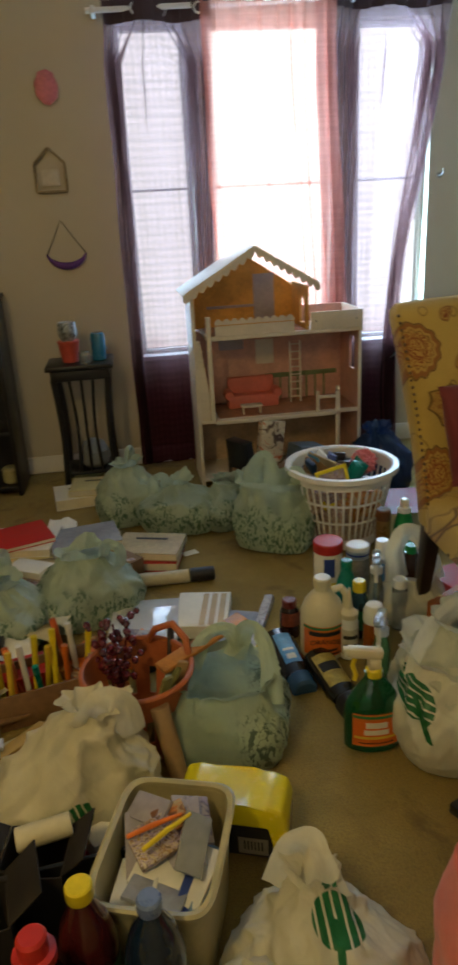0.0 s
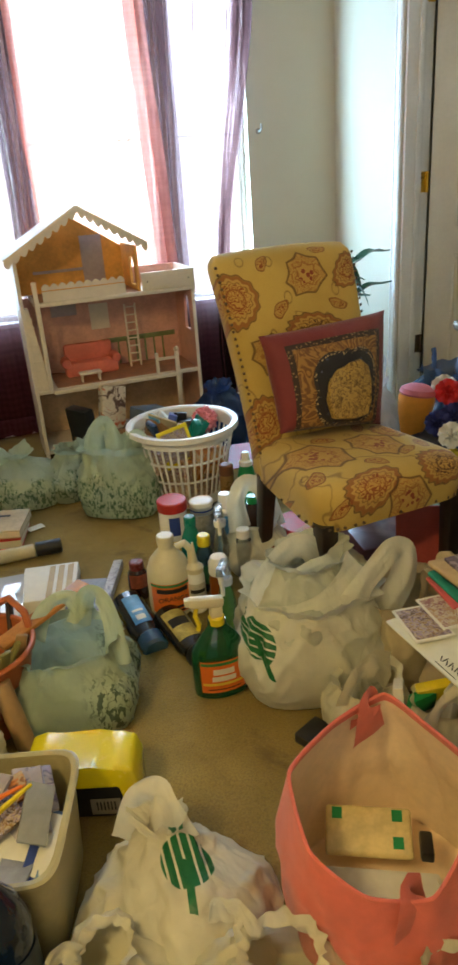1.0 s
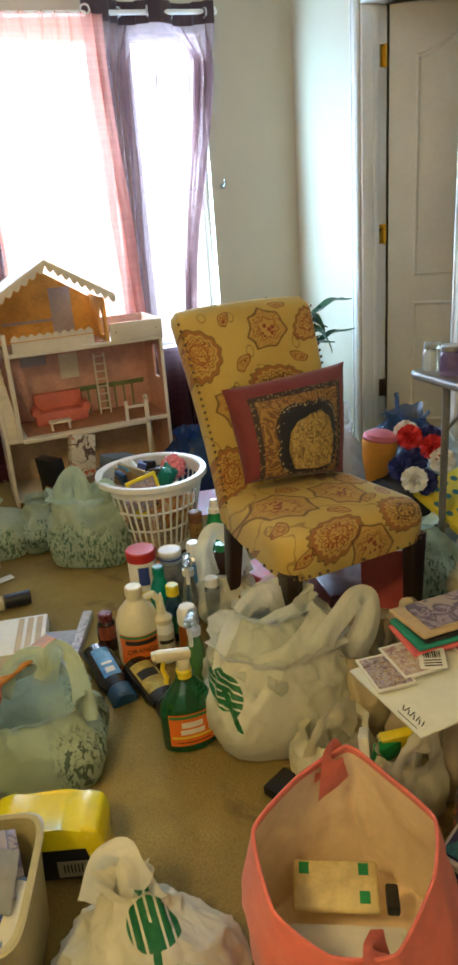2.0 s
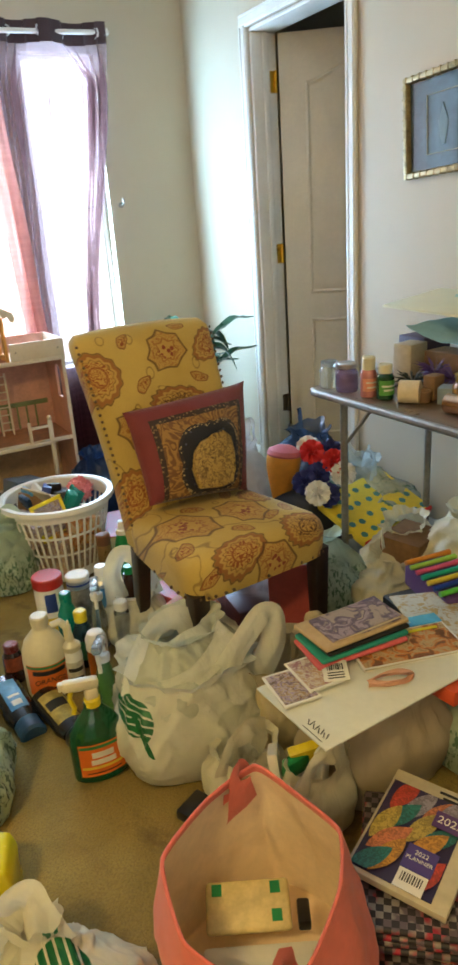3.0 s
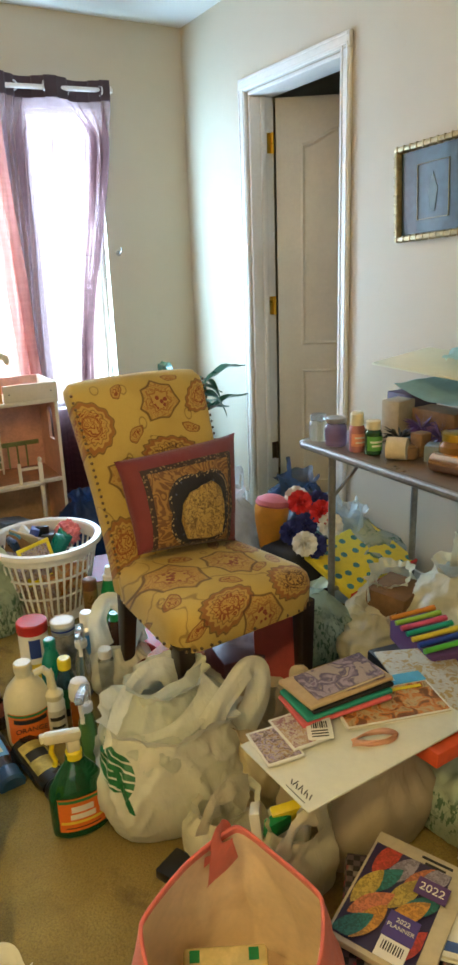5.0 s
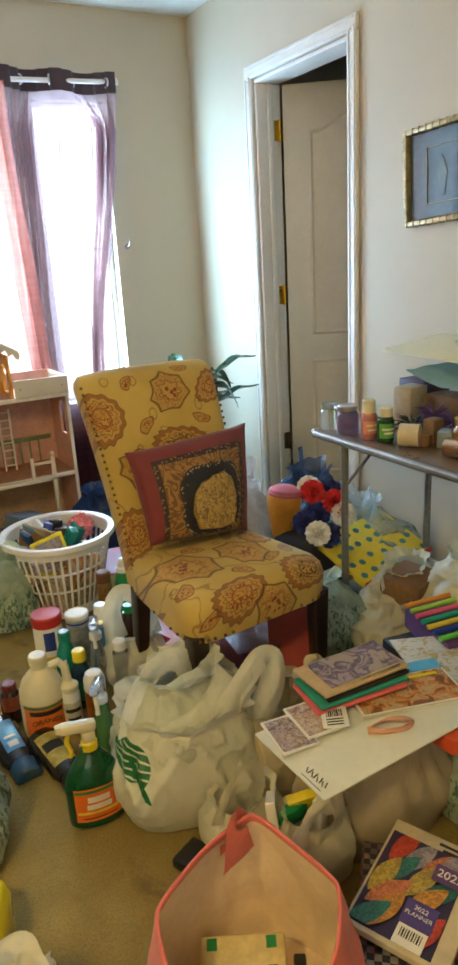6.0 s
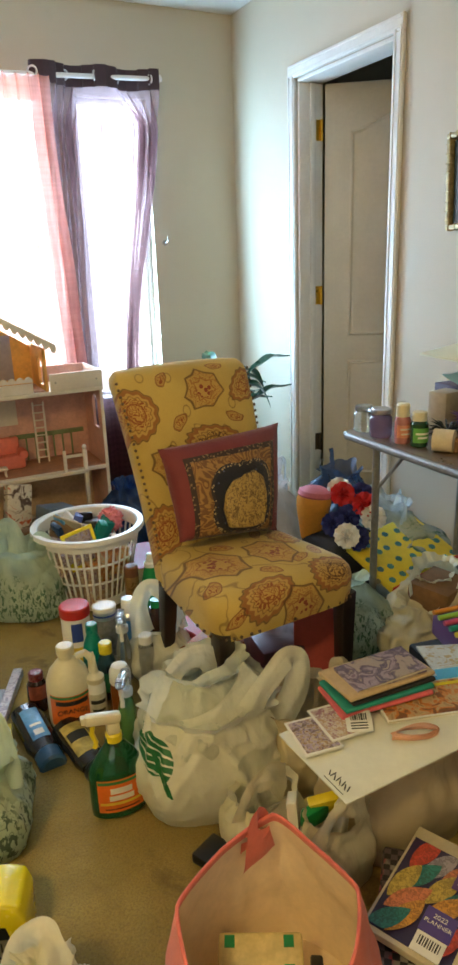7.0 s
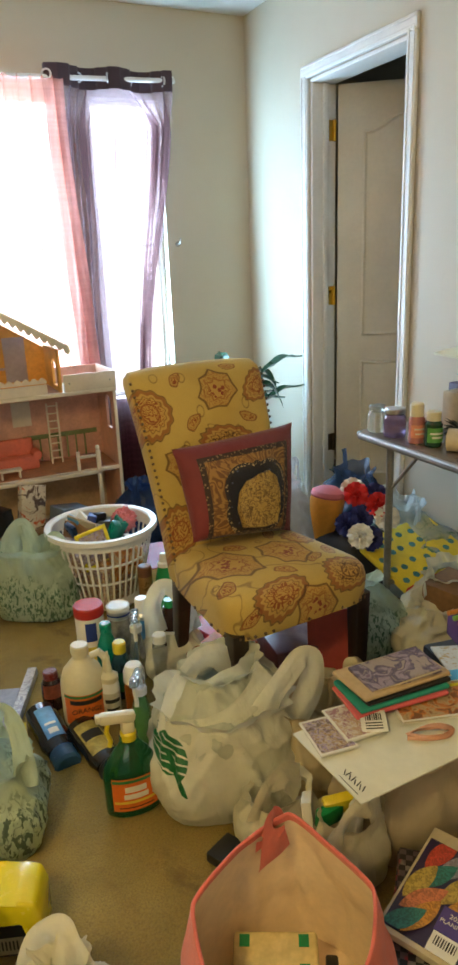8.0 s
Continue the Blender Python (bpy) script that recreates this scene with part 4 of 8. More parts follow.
def doll_house(m):
    dh = thing("doll_house", m, "tall three-storey wooden doll house, pink and cream, open front", "doll house")
    DW = mat("doll_house_white", (0.72, 0.64, 0.54), 0.5, var=0.06, bump=0.1)
    DP = mat("doll_house_pink_print", (0.66, 0.37, 0.30), 0.6, var=0.12, vscale=14, grain=90)
    DO = mat("doll_house_orange_print", (0.72, 0.36, 0.08), 0.6, var=0.16, vscale=10)
    DT = mat("doll_house_tan_print", (0.60, 0.42, 0.27), 0.6, var=0.15, vscale=16)
    DF = mat("doll_house_floor_print", (0.42, 0.20, 0.11), 0.55, var=0.2, vscale=24)
    SAL = mat("salmon_print", (0.66, 0.17, 0.12), 0.6, var=0.12)
    GRN = mat("green_print", (0.20, 0.25, 0.12), 0.6, var=0.2)
    LIL = mat("lilac_print", (0.42, 0.36, 0.40), 0.6, var=0.12)
    D, W = 0.29, 0.775

    def slab_p(name, x0, x1, y0, y1, z0, z1, mt, bev=0.002, label=""):
        b = bm_new()
        box(b, x1 - x0, y1 - y0, z1 - z0, ((x0 + x1) / 2, (y0 + y1) / 2, (z0 + z1) / 2), bev)
        return part(name, b, mt, dh, label)
    # sides with arched windows
    side = bm_new()
    arch_panel(side, D, 0.0, 0.90, [(0.10, 0.17, 0.50, 0.64)], 0, 0.012)
    bmesh.ops.remove_doubles(side, verts=side.verts[:], dist=0.0004)
    part("side_panel", side, DW, dh, "", m=pose(0.012, 0, 0, 0, 0, 90))
    side = bm_new()
    arch_panel(side, D, 0.0, 0.70, [(0.06, 0.14, 0.50, 0.66)], 0, 0.012)
    bmesh.ops.remove_doubles(side, verts=side.verts[:], dist=0.0004)
    part("side_panel", side, DP, dh, "", m=pose(W, 0, 0, 0, 0, 90))
    slab_p("edge_strip", W - 0.014, W + 0.002, -0.004, -0.0005, 0, 0.70, DW)
    slab_p("edge_strip", -0.002, 0.014, -0.004, -0.0005, 0, 0.90, DW)
    attic = bm_new()
    arch_panel(attic, D, 0.712, 0.905, [(0.04, 0.13, 0.735, 0.86)], 0, 0.012)
    bmesh.ops.remove_doubles(attic, verts=attic.verts[:], dist=0.0004)
    part("side_panel", attic, DO, dh, "", m=pose(0.530, 0, 0, 0, 0, 90))
    # backs
    slab_p("back_panel", 0.012, W - 0.012, D - 0.008, D, 0.335, 0.70, DP)
    slab_p("back_panel", 0.012, W - 0.012, D - 0.008, D, 0.0, 0.325, DT)
    b = bm_new()
    prism(b, [(0.012, 0.712), (0.518, 0.712), (0.518, 0.895), (0.285, 1.045), (0.012, 0.90)], D - 0.008, D)
    part("back_panel", b, DO, dh, "orange printed attic wall")
    slab_p("wall_print", 0.33, 0.43, D - 0.0125, D - 0.0085, 0.74, 0.95, LIL, 0.0005)
    slab_p("wall_print", 0.10, 0.34, D - 0.0125, D - 0.0085, 0.80, 0.812, LIL, 0.0005)
    # floors
    slab_p("floor_board", 0.0125, W - 0.0125, 0.0, D - 0.009, 0.313, 0.331, DW)
    slab_p("floor_print", 0.10, W - 0.016, 0.01, D - 0.012, 0.3313, 0.3335, DF, 0.0)
    slab_p("floor_board", 0.06, W + 0.004, -0.012, D - 0.009, 0.694, 0.712, DW)
    slab_p("floor_print", 0.07, 0.52, 0.01, D - 0.012, 0.7123, 0.7145, DF, 0.0)
    slab_p("base_board", 0.0125, W - 0.0125, 0.0, D - 0.009, 0.03, 0.045, DW)
    # terrace parapet
    slab_p("parapet", 0.535, W + 0.004, -0.014, -0.003, 0.7125, 0.79, DW)
    slab_p("parapet", W - 0.008, W + 0.004, -0.0025, D, 0.7125, 0.79, DW)
    slab_p("parapet", 0.535, W - 0.009, D - 0.010, D, 0.7125, 0.79, DP)
    for x in (0.56, 0.75):
        b = bm_new()
        lathe(b, [(0.004, 0), (0.003, 0.002)], 8, (x, -0.014, 0.75), pose(0, 0, 0, 90, 0, 0))
        part("screw", b, GREYMET, dh)
    # roof with scalloped edge
    for x0, z0, x1, z1 in ((-0.035, 0.895, 0.290, 1.085), (0.290, 1.085, 0.575, 0.915)):
        L = math.hypot(x1 - x0, z1 - z0)
        b = bm_new()
        box(b, L, D + 0.05, 0.010, (L / 2, D / 2, 0), 0.002)
        part("roof_panel", b, DW, dh, m=pose(x0, 0, z0, 0, -math.degrees(math.atan2(z1 - z0, x1 - x0)), 0))
        b = bm_new()
        scallop(b, (x0, z0 - 0.004), (x1, z1 - 0.004), -0.034, 0.036, 9)
        part("roof_trim", b, DW, dh, "scalloped cream roof trim")
    # attic rail, posts and stair
    b = bm_new()
    scallop(b, (0.10, 0.762), (0.46, 0.762), -0.010, -0.026, 10)
    prism(b, [(0.10, 0.713), (0.46, 0.713), (0.46, 0.757), (0.10, 0.757)], -0.0095, -0.0025)
    part("scalloped_rail", b, DW, dh)
    slab_p("post", 0.060, 0.080, -0.016, 0.004, 0.331, 0.80, DW, 0.003)
    slab_p("post", 0.648, 0.668, -0.030, -0.014, 0.0, 0.425, DW, 0.003)
    b = bm_new()
    lathe(b, [(0.004, 0), (0.010, 0.005), (0.012, 0.014), (0.007, 0.024), (0.001, 0.027)], 14, (0.658, -0.022, 0.425))
    part("post_finial", b, DW, dh)
    slab_p("balcony_rail", 0.57, 0.648, -0.028, -0.018, 0.395, 0.408, DW)
    slab_p("post", 0.555, 0.570, -0.028, -0.013, 0.332, 0.43, DW, 0.003)
    slab_p("balcony_floor", 0.08, 0.670, -0.030, -0.001, 0.312, 0.3305, DW)
    b = bm_new()
    prism(b, [(0.015, 0.333), (0.075, 0.333), (0.030, 0.692), (0.013, 0.692)], 0.006, 0.05)
    for i in range(9):
        z = 0.35 + i * 0.037
        box(b, 0.05 - i * 0.003, 0.052, 0.006, (0.040 - i * 0.0015, 0.030, z), 0.001)
    part("stair", b, DW, dh, "cream toy stair")
    # printed wall shapes of the middle room
    for name, x0, x1, z0, z1, mt in (("wall_print", 0.15, 0.27, 0.60, 0.665, LIL), ("wall_print", 0.33, 0.42, 0.52, 0.64, DW), ("wall_print", 0.01 + 0.36, 0.74, 0.445, 0.468, GRN)):
        slab_p(name, x0, x1, D - 0.0125, D - 0.0085, z0, z1, mt, 0.0005)
    for i in range(7):
        slab_p("fence_slat", 0.40 + i * 0.045, 0.408 + i * 0.045, D - 0.0165, D - 0.0128, 0.336, 0.452, GRN, 0.0)
    b = bm_new()
    for x in (0.485, 0.535):
        box(b, 0.008, 0.008, 0.30, (x, 0.20, 0.484), 0.001)
    for i in range(8):
        box(b, 0.05, 0.006, 0.006, (0.51, 0.20, 0.36 + i * 0.037), 0.001)
    part("ladder", b, DW, dh, "small white toy ladder")
    # toy sofa, table and shelf
    b = bm_new()
    box(b, 0.25, 0.075, 0.065, (0.29, 0.185, 0.366), 0.012)
    box(b, 0.23, 0.03, 0.12, (0.29, 0.232, 0.415), 0.014)
    for x in (0.172, 0.408):
        lathe(b, [(0.02, -0.04), (0.024, -0.03), (0.024, 0.03), (0.02, 0.04)], 14, (x, 0.185, 0.40), pose(0, 0, 0, 90, 0, 0))
    part("toy_sofa", b, SAL, dh, "salmon pink toy sofa")
    b = bm_new()
    box(b, 0.10, 0.05, 0.010, (0.26, 0.05, 0.372), 0.002)
    for x in (0.22, 0.30):
        box(b, 0.008, 0.04, 0.033, (x, 0.05, 0.3505), 0.001)
    part("toy_table", b, DW, dh)
    return dh


doll_house(pose(0.795, 3.335, 0))


# ---- laundry basket ----
def laundry_basket(m):
    k = thing("laundry_basket", m, "round white plastic laundry basket heaped with odds and ends", "basket")
    H, R0, R1 = 0.305, 0.138, 0.190
    b = bm_new()
    prof = [(0.0, 0.004), (R0, 0.004), (R0 + 0.004, 0.010), (R0 + 0.006, 0.045), (R0 + 0.001, 0.045), (R0 - 0.003, 0.012), (0.0, 0.011)]
    lathe(b, prof, 56, cap=False)
    part("base", b, WHITEP, k)
    b = bm_new()
    lathe(b, [(R1 - 0.004, H - 0.045), (R1 + 0.002, H - 0.045), (R1 + 0.004, H - 0.008), (R1 + 0.020, H), (R1 + 0.022, H - 0.012), (R1 + 0.026, H - 0.012), (R1 + 0.024, H + 0.006), (R1 + 0.004, H + 0.006), (R1 - 0.002, H), (R1 - 0.004, H - 0.045)], 64, cap=False)
    part("rim", b, WHITEP, k)
    for z in (0.115, 0.19):
        b = bm_new()
        r = R0 + (R1 - R0) * (z - 0.03) / (H - 0.06)
        lathe(b, [(r - 0.002, z), (r + 0.004, z), (r + 0.004, z + 0.007), (r - 0.002, z + 0.007), (r - 0.002, z)], 56, cap=False)
        part("hoop", b, WHITEP, k)
    b = bm_new()
    L = math.hypot(H - 0.07, R1 - R0)
    box(b, 0.0045, 0.009, L, (R0 + (R1 - R0) / 2 + 0.002, 0, H / 2), 0.0015, pose(0, 0, 0, 0, math.degrees(math.atan2(R1 - R0, H - 0.07)), 0), 1)
    me = finish("slat", b, WHITEP)
    n = 40
    for i in range(n):
        s = new("slat", me)
        s.parent = k
        s.matrix_basis = pose(0, 0, 0, 0, 0, 360 * i / n)
    return k


laundry_basket(pose(1.268, 2.65, 0, 0, 0, 4))


# ---- folding table ----
def folding_table(m):
    t = thing("folding_table", m, "brown folding utility table with grey metal legs, crowded with jars", "table")
    TOP = mat("wood_print_laminate", (0.13, 0.09, 0.062), 0.32, var=0.3, vscale=9, coat=0.3)
    b = bm_new()
    box(b, 0.49, 1.20, 0.022, (0.245, -0.60, 0.679), 0.010, segs=3)
    part("tabletop", b, TOP, t, "dark wood-print laminate top")
    e = bm_new()
    tube(e, [(-0.001, -0.03, 0.677), (-0.001, -1.17, 0.677)], 0.0125, 10)
    tube(e, [(0.03, 0.001, 0.677), (0.46, 0.001, 0.677)], 0.0125, 10)
    part("edge_band", e, GREYMET, t, "worn grey metal edge band")
    for y in (-0.12, -1.05):
        for x in (0.055, 0.43):
            b = bm_new()
            tube(b, [(x, y, 0.0), (x, y, 0.667)], 0.0125, 12)
            part("leg", b, GREYMET, t)
        b = bm_new()
        tube(b, [(0.055, y, 0.50), (0.06, y - 0.015 if y > -0.5 else y + 0.015, 0.52), (0.06, y - 0.15 if y > -0.5 else y + 0.15, 0.668)], 0.006, 8)
        part("brace", b, GREYMET, t)
        b = bm_new()
        tube(b, [(0.055, y, 0.16), (0.43, y, 0.16)], 0.009, 8)
        part("crossbar", b, GREYMET, t)
    return t


folding_table(pose(2.018, 2.042, 0, 0, 0, -1))

# ---- carrier bags ----
def sack_shape(w, d, h, seed, mouth=0.35, neck=0.8, slump=0.12, lean=(0.0, 0.0), gather=14, square=3.2, fold=1.0, cone=0.0):
    """A filled film bag: flat floor, bulging sides with creases, drawn in towards a neck and a ruffled mouth."""
    def at(u, v):
        th = 2 * math.pi * u
        c, s = math.cos(th), math.sin(th)
        if v < 0.14:
            q = v / 0.14
            r, z = 0.94 * q, 0.0
        elif v < neck:
            q = (v - 0.14) / (neck - 0.14)
            r = 0.94 + 0.10 * math.sin(math.pi * min(1, q * 1.25)) - (1.0 - mouth - 0.05) * max(0, (q - 0.35) / 0.65) ** 1.7
            r += cone * (0.94 - (0.94 - mouth + 0.05) * q - r)
            z = 0.80 * (q ** 0.92)
        else:
            q = (v - neck) / (1 - neck)
            r = mouth - 0.05 + 0.16 * q
            z = 0.80 + 0.22 * q * (0.45 + 0.5 * noise.noise(Vector((c * 1.6, s * 1.6, seed))))
            r += 0.05 * q * noise.noise(Vector((c * 2.2, s * 2.2, seed + 5)))
        e = square + (2 - square) * max(0, min(1, (v - 0.4) / 0.5))
        x = math.copysign(abs(c) ** (2 / e), c) * r * w / 2
        y = math.copysign(abs(s) ** (2 / e), s) * r * d / 2
        p = Vector((x, y, z * h))
        size = (w + d + h) / 3
        f = 5.5 / size * 0.5
        big = noise.noise_vector(p * f * 0.8 + Vector((seed, seed * 2.3, 0))) * slump * size * 0.55
        # long taut folds that run down from the gathered mouth, and a few slanting creases
        rid = 1 - abs(noise.noise(Vector((p.x * f * 1.9 + p.z * f * 0.8, p.y * f * 1.9, p.z * f * 0.55 + seed)))) * 2.4
        rid2 = 1 - abs(noise.noise(Vector((p.x * f * 3.6 - p.z * f * 1.7 + seed, p.y * f * 3.6, p.z * f * 1.3)))) * 2.6
        ph = th * gather * 0.5 + seed + 2.2 * noise.noise(Vector((c, s, v * 1.5 + seed)))
        top = max(0.0, min(1.0, (v - 0.38) / 0.45))
        pleat = (0.55 - abs(math.sin(ph))) * top * top * (0.10 if mouth < 0.5 else 0.06)
        out = Vector((c, s, 0.25)) * (size * 0.050 * fold * (max(-0.6, rid) - 0.35) + size * 0.016 * fold * max(-0.5, rid2 - 0.3))
        up = min(1.0, max(0.0, (v - 0.10) / 0.15))
        p = p + (big + out) * up
        p.x *= 1 + pleat
        p.y *= 1 + pleat
        hz = max(0, p.z / h)
        p.x += lean[0] * hz * hz
        p.y += lean[1] * hz * hz
        p.z = max(p.z, 0.002 + 0.004 * max(0, noise.noise(p * 9)))
        return p
    return at


def strap(bm, pts, width, seed, n=34, curl=1.0):
    """A crumpled handle band of film that follows the given points."""
    pts = [Vector(p) for p in pts]

    def curve(t):
        x = t * (len(pts) - 1)
        i = min(int(x), len(pts) - 2)
        f = x - i
        p0, p1, p2, p3 = pts[max(i - 1, 0)], pts[i], pts[i + 1], pts[min(i + 2, len(pts) - 1)]
        return 0.5 * ((2 * p1) + (p2 - p0) * f + (2 * p0 - 5 * p1 + 4 * p2 - p3) * f * f + (3 * p1 - p0 - 3 * p2 + p3) * f ** 3)

    def at(u, v):
        p = curve(v)
        d = (curve(min(1, v + 0.02)) - curve(max(0, v - 0.02))).normalized()
        side = d.cross(Vector((0.3, -1, 0.35))).normalized()
        nor = d.cross(side)
        w = width * (1.5 - 0.6 * math.sin(math.pi * v)) * 0.5
        a = (u - 0.5) * 2
        return p + side * a * w + nor * curl * (0.12 * w * a * a + 0.06 * w * math.cos(2.6 * math.pi * u + 3 * noise.noise(Vector((v * 2, seed, 0)))) + 0.016 * noise.noise(Vector((u * 1.5, v * 4, seed))) + 0.006 * abs(noise.noise(Vector((u * 7, v * 5, seed + 3)))))
    grid(bm, 13, n, at)


def carrier_bag(name, m, w, d, h, seed, mt, label, handles=(), category="bag", group="", nu=84, nv=60, wide=0.058, **kw):
    b = bm_new()
    grid(b, nu, nv, sack_shape(w, d, h, seed, **kw), close_u=True)
    t = thing(name, m, label, category, group)
    part("sack", b, mt, t, smooth=75)
    if not handles:
        wide = 0.034
        a = seed * 1.7
        c, s = math.cos(a) * w * 0.5, math.sin(a) * w * 0.5
        lx, ly = kw.get("lean", (0, 0))
        r = kw.get("mouth", 0.35)
        handles = [[(lx * 0.7 - c * r, ly * 0.7 - s * r, 0.74 * h), (lx * 0.9 - c * (r + 0.12), ly * 0.9 - s * (r + 0.12), 0.97 * h), (lx - c * (r + 0.3), ly - s * (r + 0.3), 0.99 * h), (lx - c * (r + 0.42), ly - s * (r + 0.42), 0.92 * h), (lx * 0.6 - c * (r + 0.40), ly * 0.6 - s * (r + 0.40), 0.70 * h)]]
    for i, pts in enumerate(handles):
        q = bm_new()
        strap(q, pts, wide, seed + i)
        part("handle", q, mt, t, smooth=75)
    return t


BAGPALE = film("pale_grey_green_bag", (0.68, 0.70, 0.58), 0.34)
BAGLOGO = film("white_carrier_bag_green_mark", (0.80, 0.79, 0.66), 0.30, disc=(-0.150, 0.172, 0.040, 1.35))
BAGLOGO2 = film("cream_carrier_bag_green_mark", (0.78, 0.73, 0.55), 0.28, disc=(0.020, 0.018, 0.044, 0.5), flat=True)
carrier_bag("shopping_bag", pose(1.238, 1.492, 0, 0, 0, -14), 0.37, 0.33, 0.285, 3.1, BAGLOGO, "bulging white plastic shopping bag with a round green mark",
            [[(0.06, -0.11, 0.17), (0.085, -0.10, 0.25), (0.13, -0.09, 0.315), (0.185, -0.06, 0.350), (0.222, -0.05, 0.325), (0.205, -0.06, 0.26), (0.15, -0.07, 0.17)],
             [(-0.13, -0.06, 0.20), (-0.11, -0.02, 0.275), (-0.06, 0.03, 0.315), (0.00, 0.06, 0.315), (0.05, 0.06, 0.26)],
             [(-0.10, -0.09, 0.205), (-0.03, -0.11, 0.235), (0.05, -0.09, 0.275), (0.11, -0.04, 0.31)]], mouth=0.80, neck=0.90, nu=150, nv=110, fold=0.85, slump=0.07, wide=0.056)
carrier_bag("plastic_bag", pose(1.245, 1.515, 0.10, 0, 0, 10), 0.32, 0.27, 0.245, 71.3, BAGPALE, "knotted pale plastic bag stuffed inside the larger one", [[(-0.08, -0.03, 0.17), (-0.03, -0.06, 0.20), (0.03, -0.06, 0.205), (0.09, -0.03, 0.18)]], mouth=0.55, fold=0.9, slump=0.09, nu=120, nv=84)
carrier_bag("shopping_bag", pose(1.315, 2.03, 0, 0, 0, -8), 0.20, 0.17, 0.17, 8.7, BAGW, "small white plastic bag looped round cleaning bottles",
            [[(-0.05, 0.0, 0.13), (-0.055, 0.02, 0.22), (-0.02, 0.03, 0.275), (0.03, 0.02, 0.24), (0.055, -0.02, 0.13)]], mouth=0.6, fold=0.55)
carrier_bag("shopping_bag", pose(1.445, 1.42, 0, 0, 0, 20), 0.26, 0.22, 0.255, 5.4, KRAFT, "crumpled tan paper bag with a torn top", mouth=0.85, neck=0.9)
carrier_bag("shopping_bag", pose(1.265, 1.275, 0, 0, 0, 10), 0.20, 0.15, 0.135, 12.2, BAGW, "small limp white plastic bag with a handle", [[(-0.06, -0.02, 0.09), (-0.05, -0.03, 0.15), (0.0, -0.03, 0.17), (0.05, -0.02, 0.12)]], mouth=0.7, fold=0.55)
carrier_bag("cloth_bag", pose(1.555, 1.165, 0, 0, 0, 5), 0.34, 0.26, 0.285, 6.6, BAGTAN, "tan cloth bag bulging under a white mailer", mouth=0.9, neck=0.93, fold=0.6)
carrier_bag("cloth_bag", pose(1.335, 1.095, 0, 0, 0, 8), 0.16, 0.12, 0.20, 16.1, BAGC, "white shopping bag with packets poking out", [[(-0.055, -0.03, 0.14), (-0.04, -0.05, 0.21), (0.0, -0.055, 0.235), (0.03, -0.05, 0.20), (0.05, -0.03, 0.13)]], mouth=0.8, neck=0.92, fold=0.6)
g = "pale green bags by the window"
carrier_bag("shopping_bag", pose(0.45, 3.07, 0, 0, 0, 10), 0.28, 0.24, 0.29, 21.0, BAGG, "pale green leaf-print shopping bag, knotted", mouth=0.32, group=g)
carrier_bag("shopping_bag", pose(0.655, 2.93, 0, 0, 0, -12), 0.31, 0.26, 0.235, 22.5, BAGG, "slumped pale green leaf-print shopping bag", mouth=0.28, group=g)
carrier_bag("shopping_bag", pose(0.86, 2.92, 0, 0, 0, 30), 0.27, 0.22, 0.22, 23.7, BAGG, "pale green leaf-print shopping bag leaning on others", mouth=0.42, group=g)
carrier_bag("shopping_bag", pose(1.005, 2.66, 0, 0, 0, -30), 0.30, 0.22, 0.30, 24.3, BAGG3, "pale green leaf-print shopping bag, open at the top", [[(-0.09, 0.0, 0.22), (-0.08, 0.01, 0.30), (-0.04, 0.02, 0.345), (-0.01, 0.01, 0.29), (0.0, 0.0, 0.23)], [(0.06, 0.0, 0.20), (0.075, -0.01, 0.28), (0.10, -0.02, 0.30), (0.125, -0.02, 0.22)]], mouth=0.82, neck=0.9, group=g)
carrier_bag("shopping_bag", pose(0.30, 2.29, 0, 0, 0, 15), 0.33, 0.26, 0.26, 27.3, BAGG, "grey-green shopping bag with a dark leaf print", mouth=0.4, group=g)
carrier_bag("shopping_bag", pose(0.03, 2.20, 0, 0, 0, -20), 0.30, 0.26, 0.24, 28.8, BAGG, "grey-green shopping bag with rumpled top", mouth=0.45, group=g)
carrier_bag("shopping_bag", pose(0.658, 1.60, 0, 0, 0, -16), 0.29, 0.25, 0.225, 31.4, BAGG2, "stuffed pale green shopping bag with a black tree print",
            [[(0.02, 0.06, 0.19), (0.05, 0.08, 0.26), (0.09, 0.04, 0.265), (0.115, -0.02, 0.22), (0.12, -0.06, 0.15)], [(-0.08, 0.02, 0.19), (-0.05, 0.07, 0.24), (0.0, 0.09, 0.25), (0.04, 0.07, 0.21)]], mouth=0.80, neck=0.90, nu=110, nv=76, fold=0.9, slump=0.06, square=4.5, wide=0.04)
carrier_bag("shopping_bag", pose(0.730, 0.980, 0, 0, 0, -30), 0.37, 0.30, 0.185, 35.2, BAGLOGO2, "limp cream shopping bag with a striped green mark",
            [[(0.0, 0.045, 0.125), (-0.03, 0.075, 0.175), (-0.05, 0.098, 0.188), (-0.08, 0.09, 0.17), (-0.09, 0.06, 0.105)]], mouth=0.2, lean=(-0.06, 0.093), slump=0.10, fold=0.9, cone=0.75, nu=120, nv=84, wide=0.05)
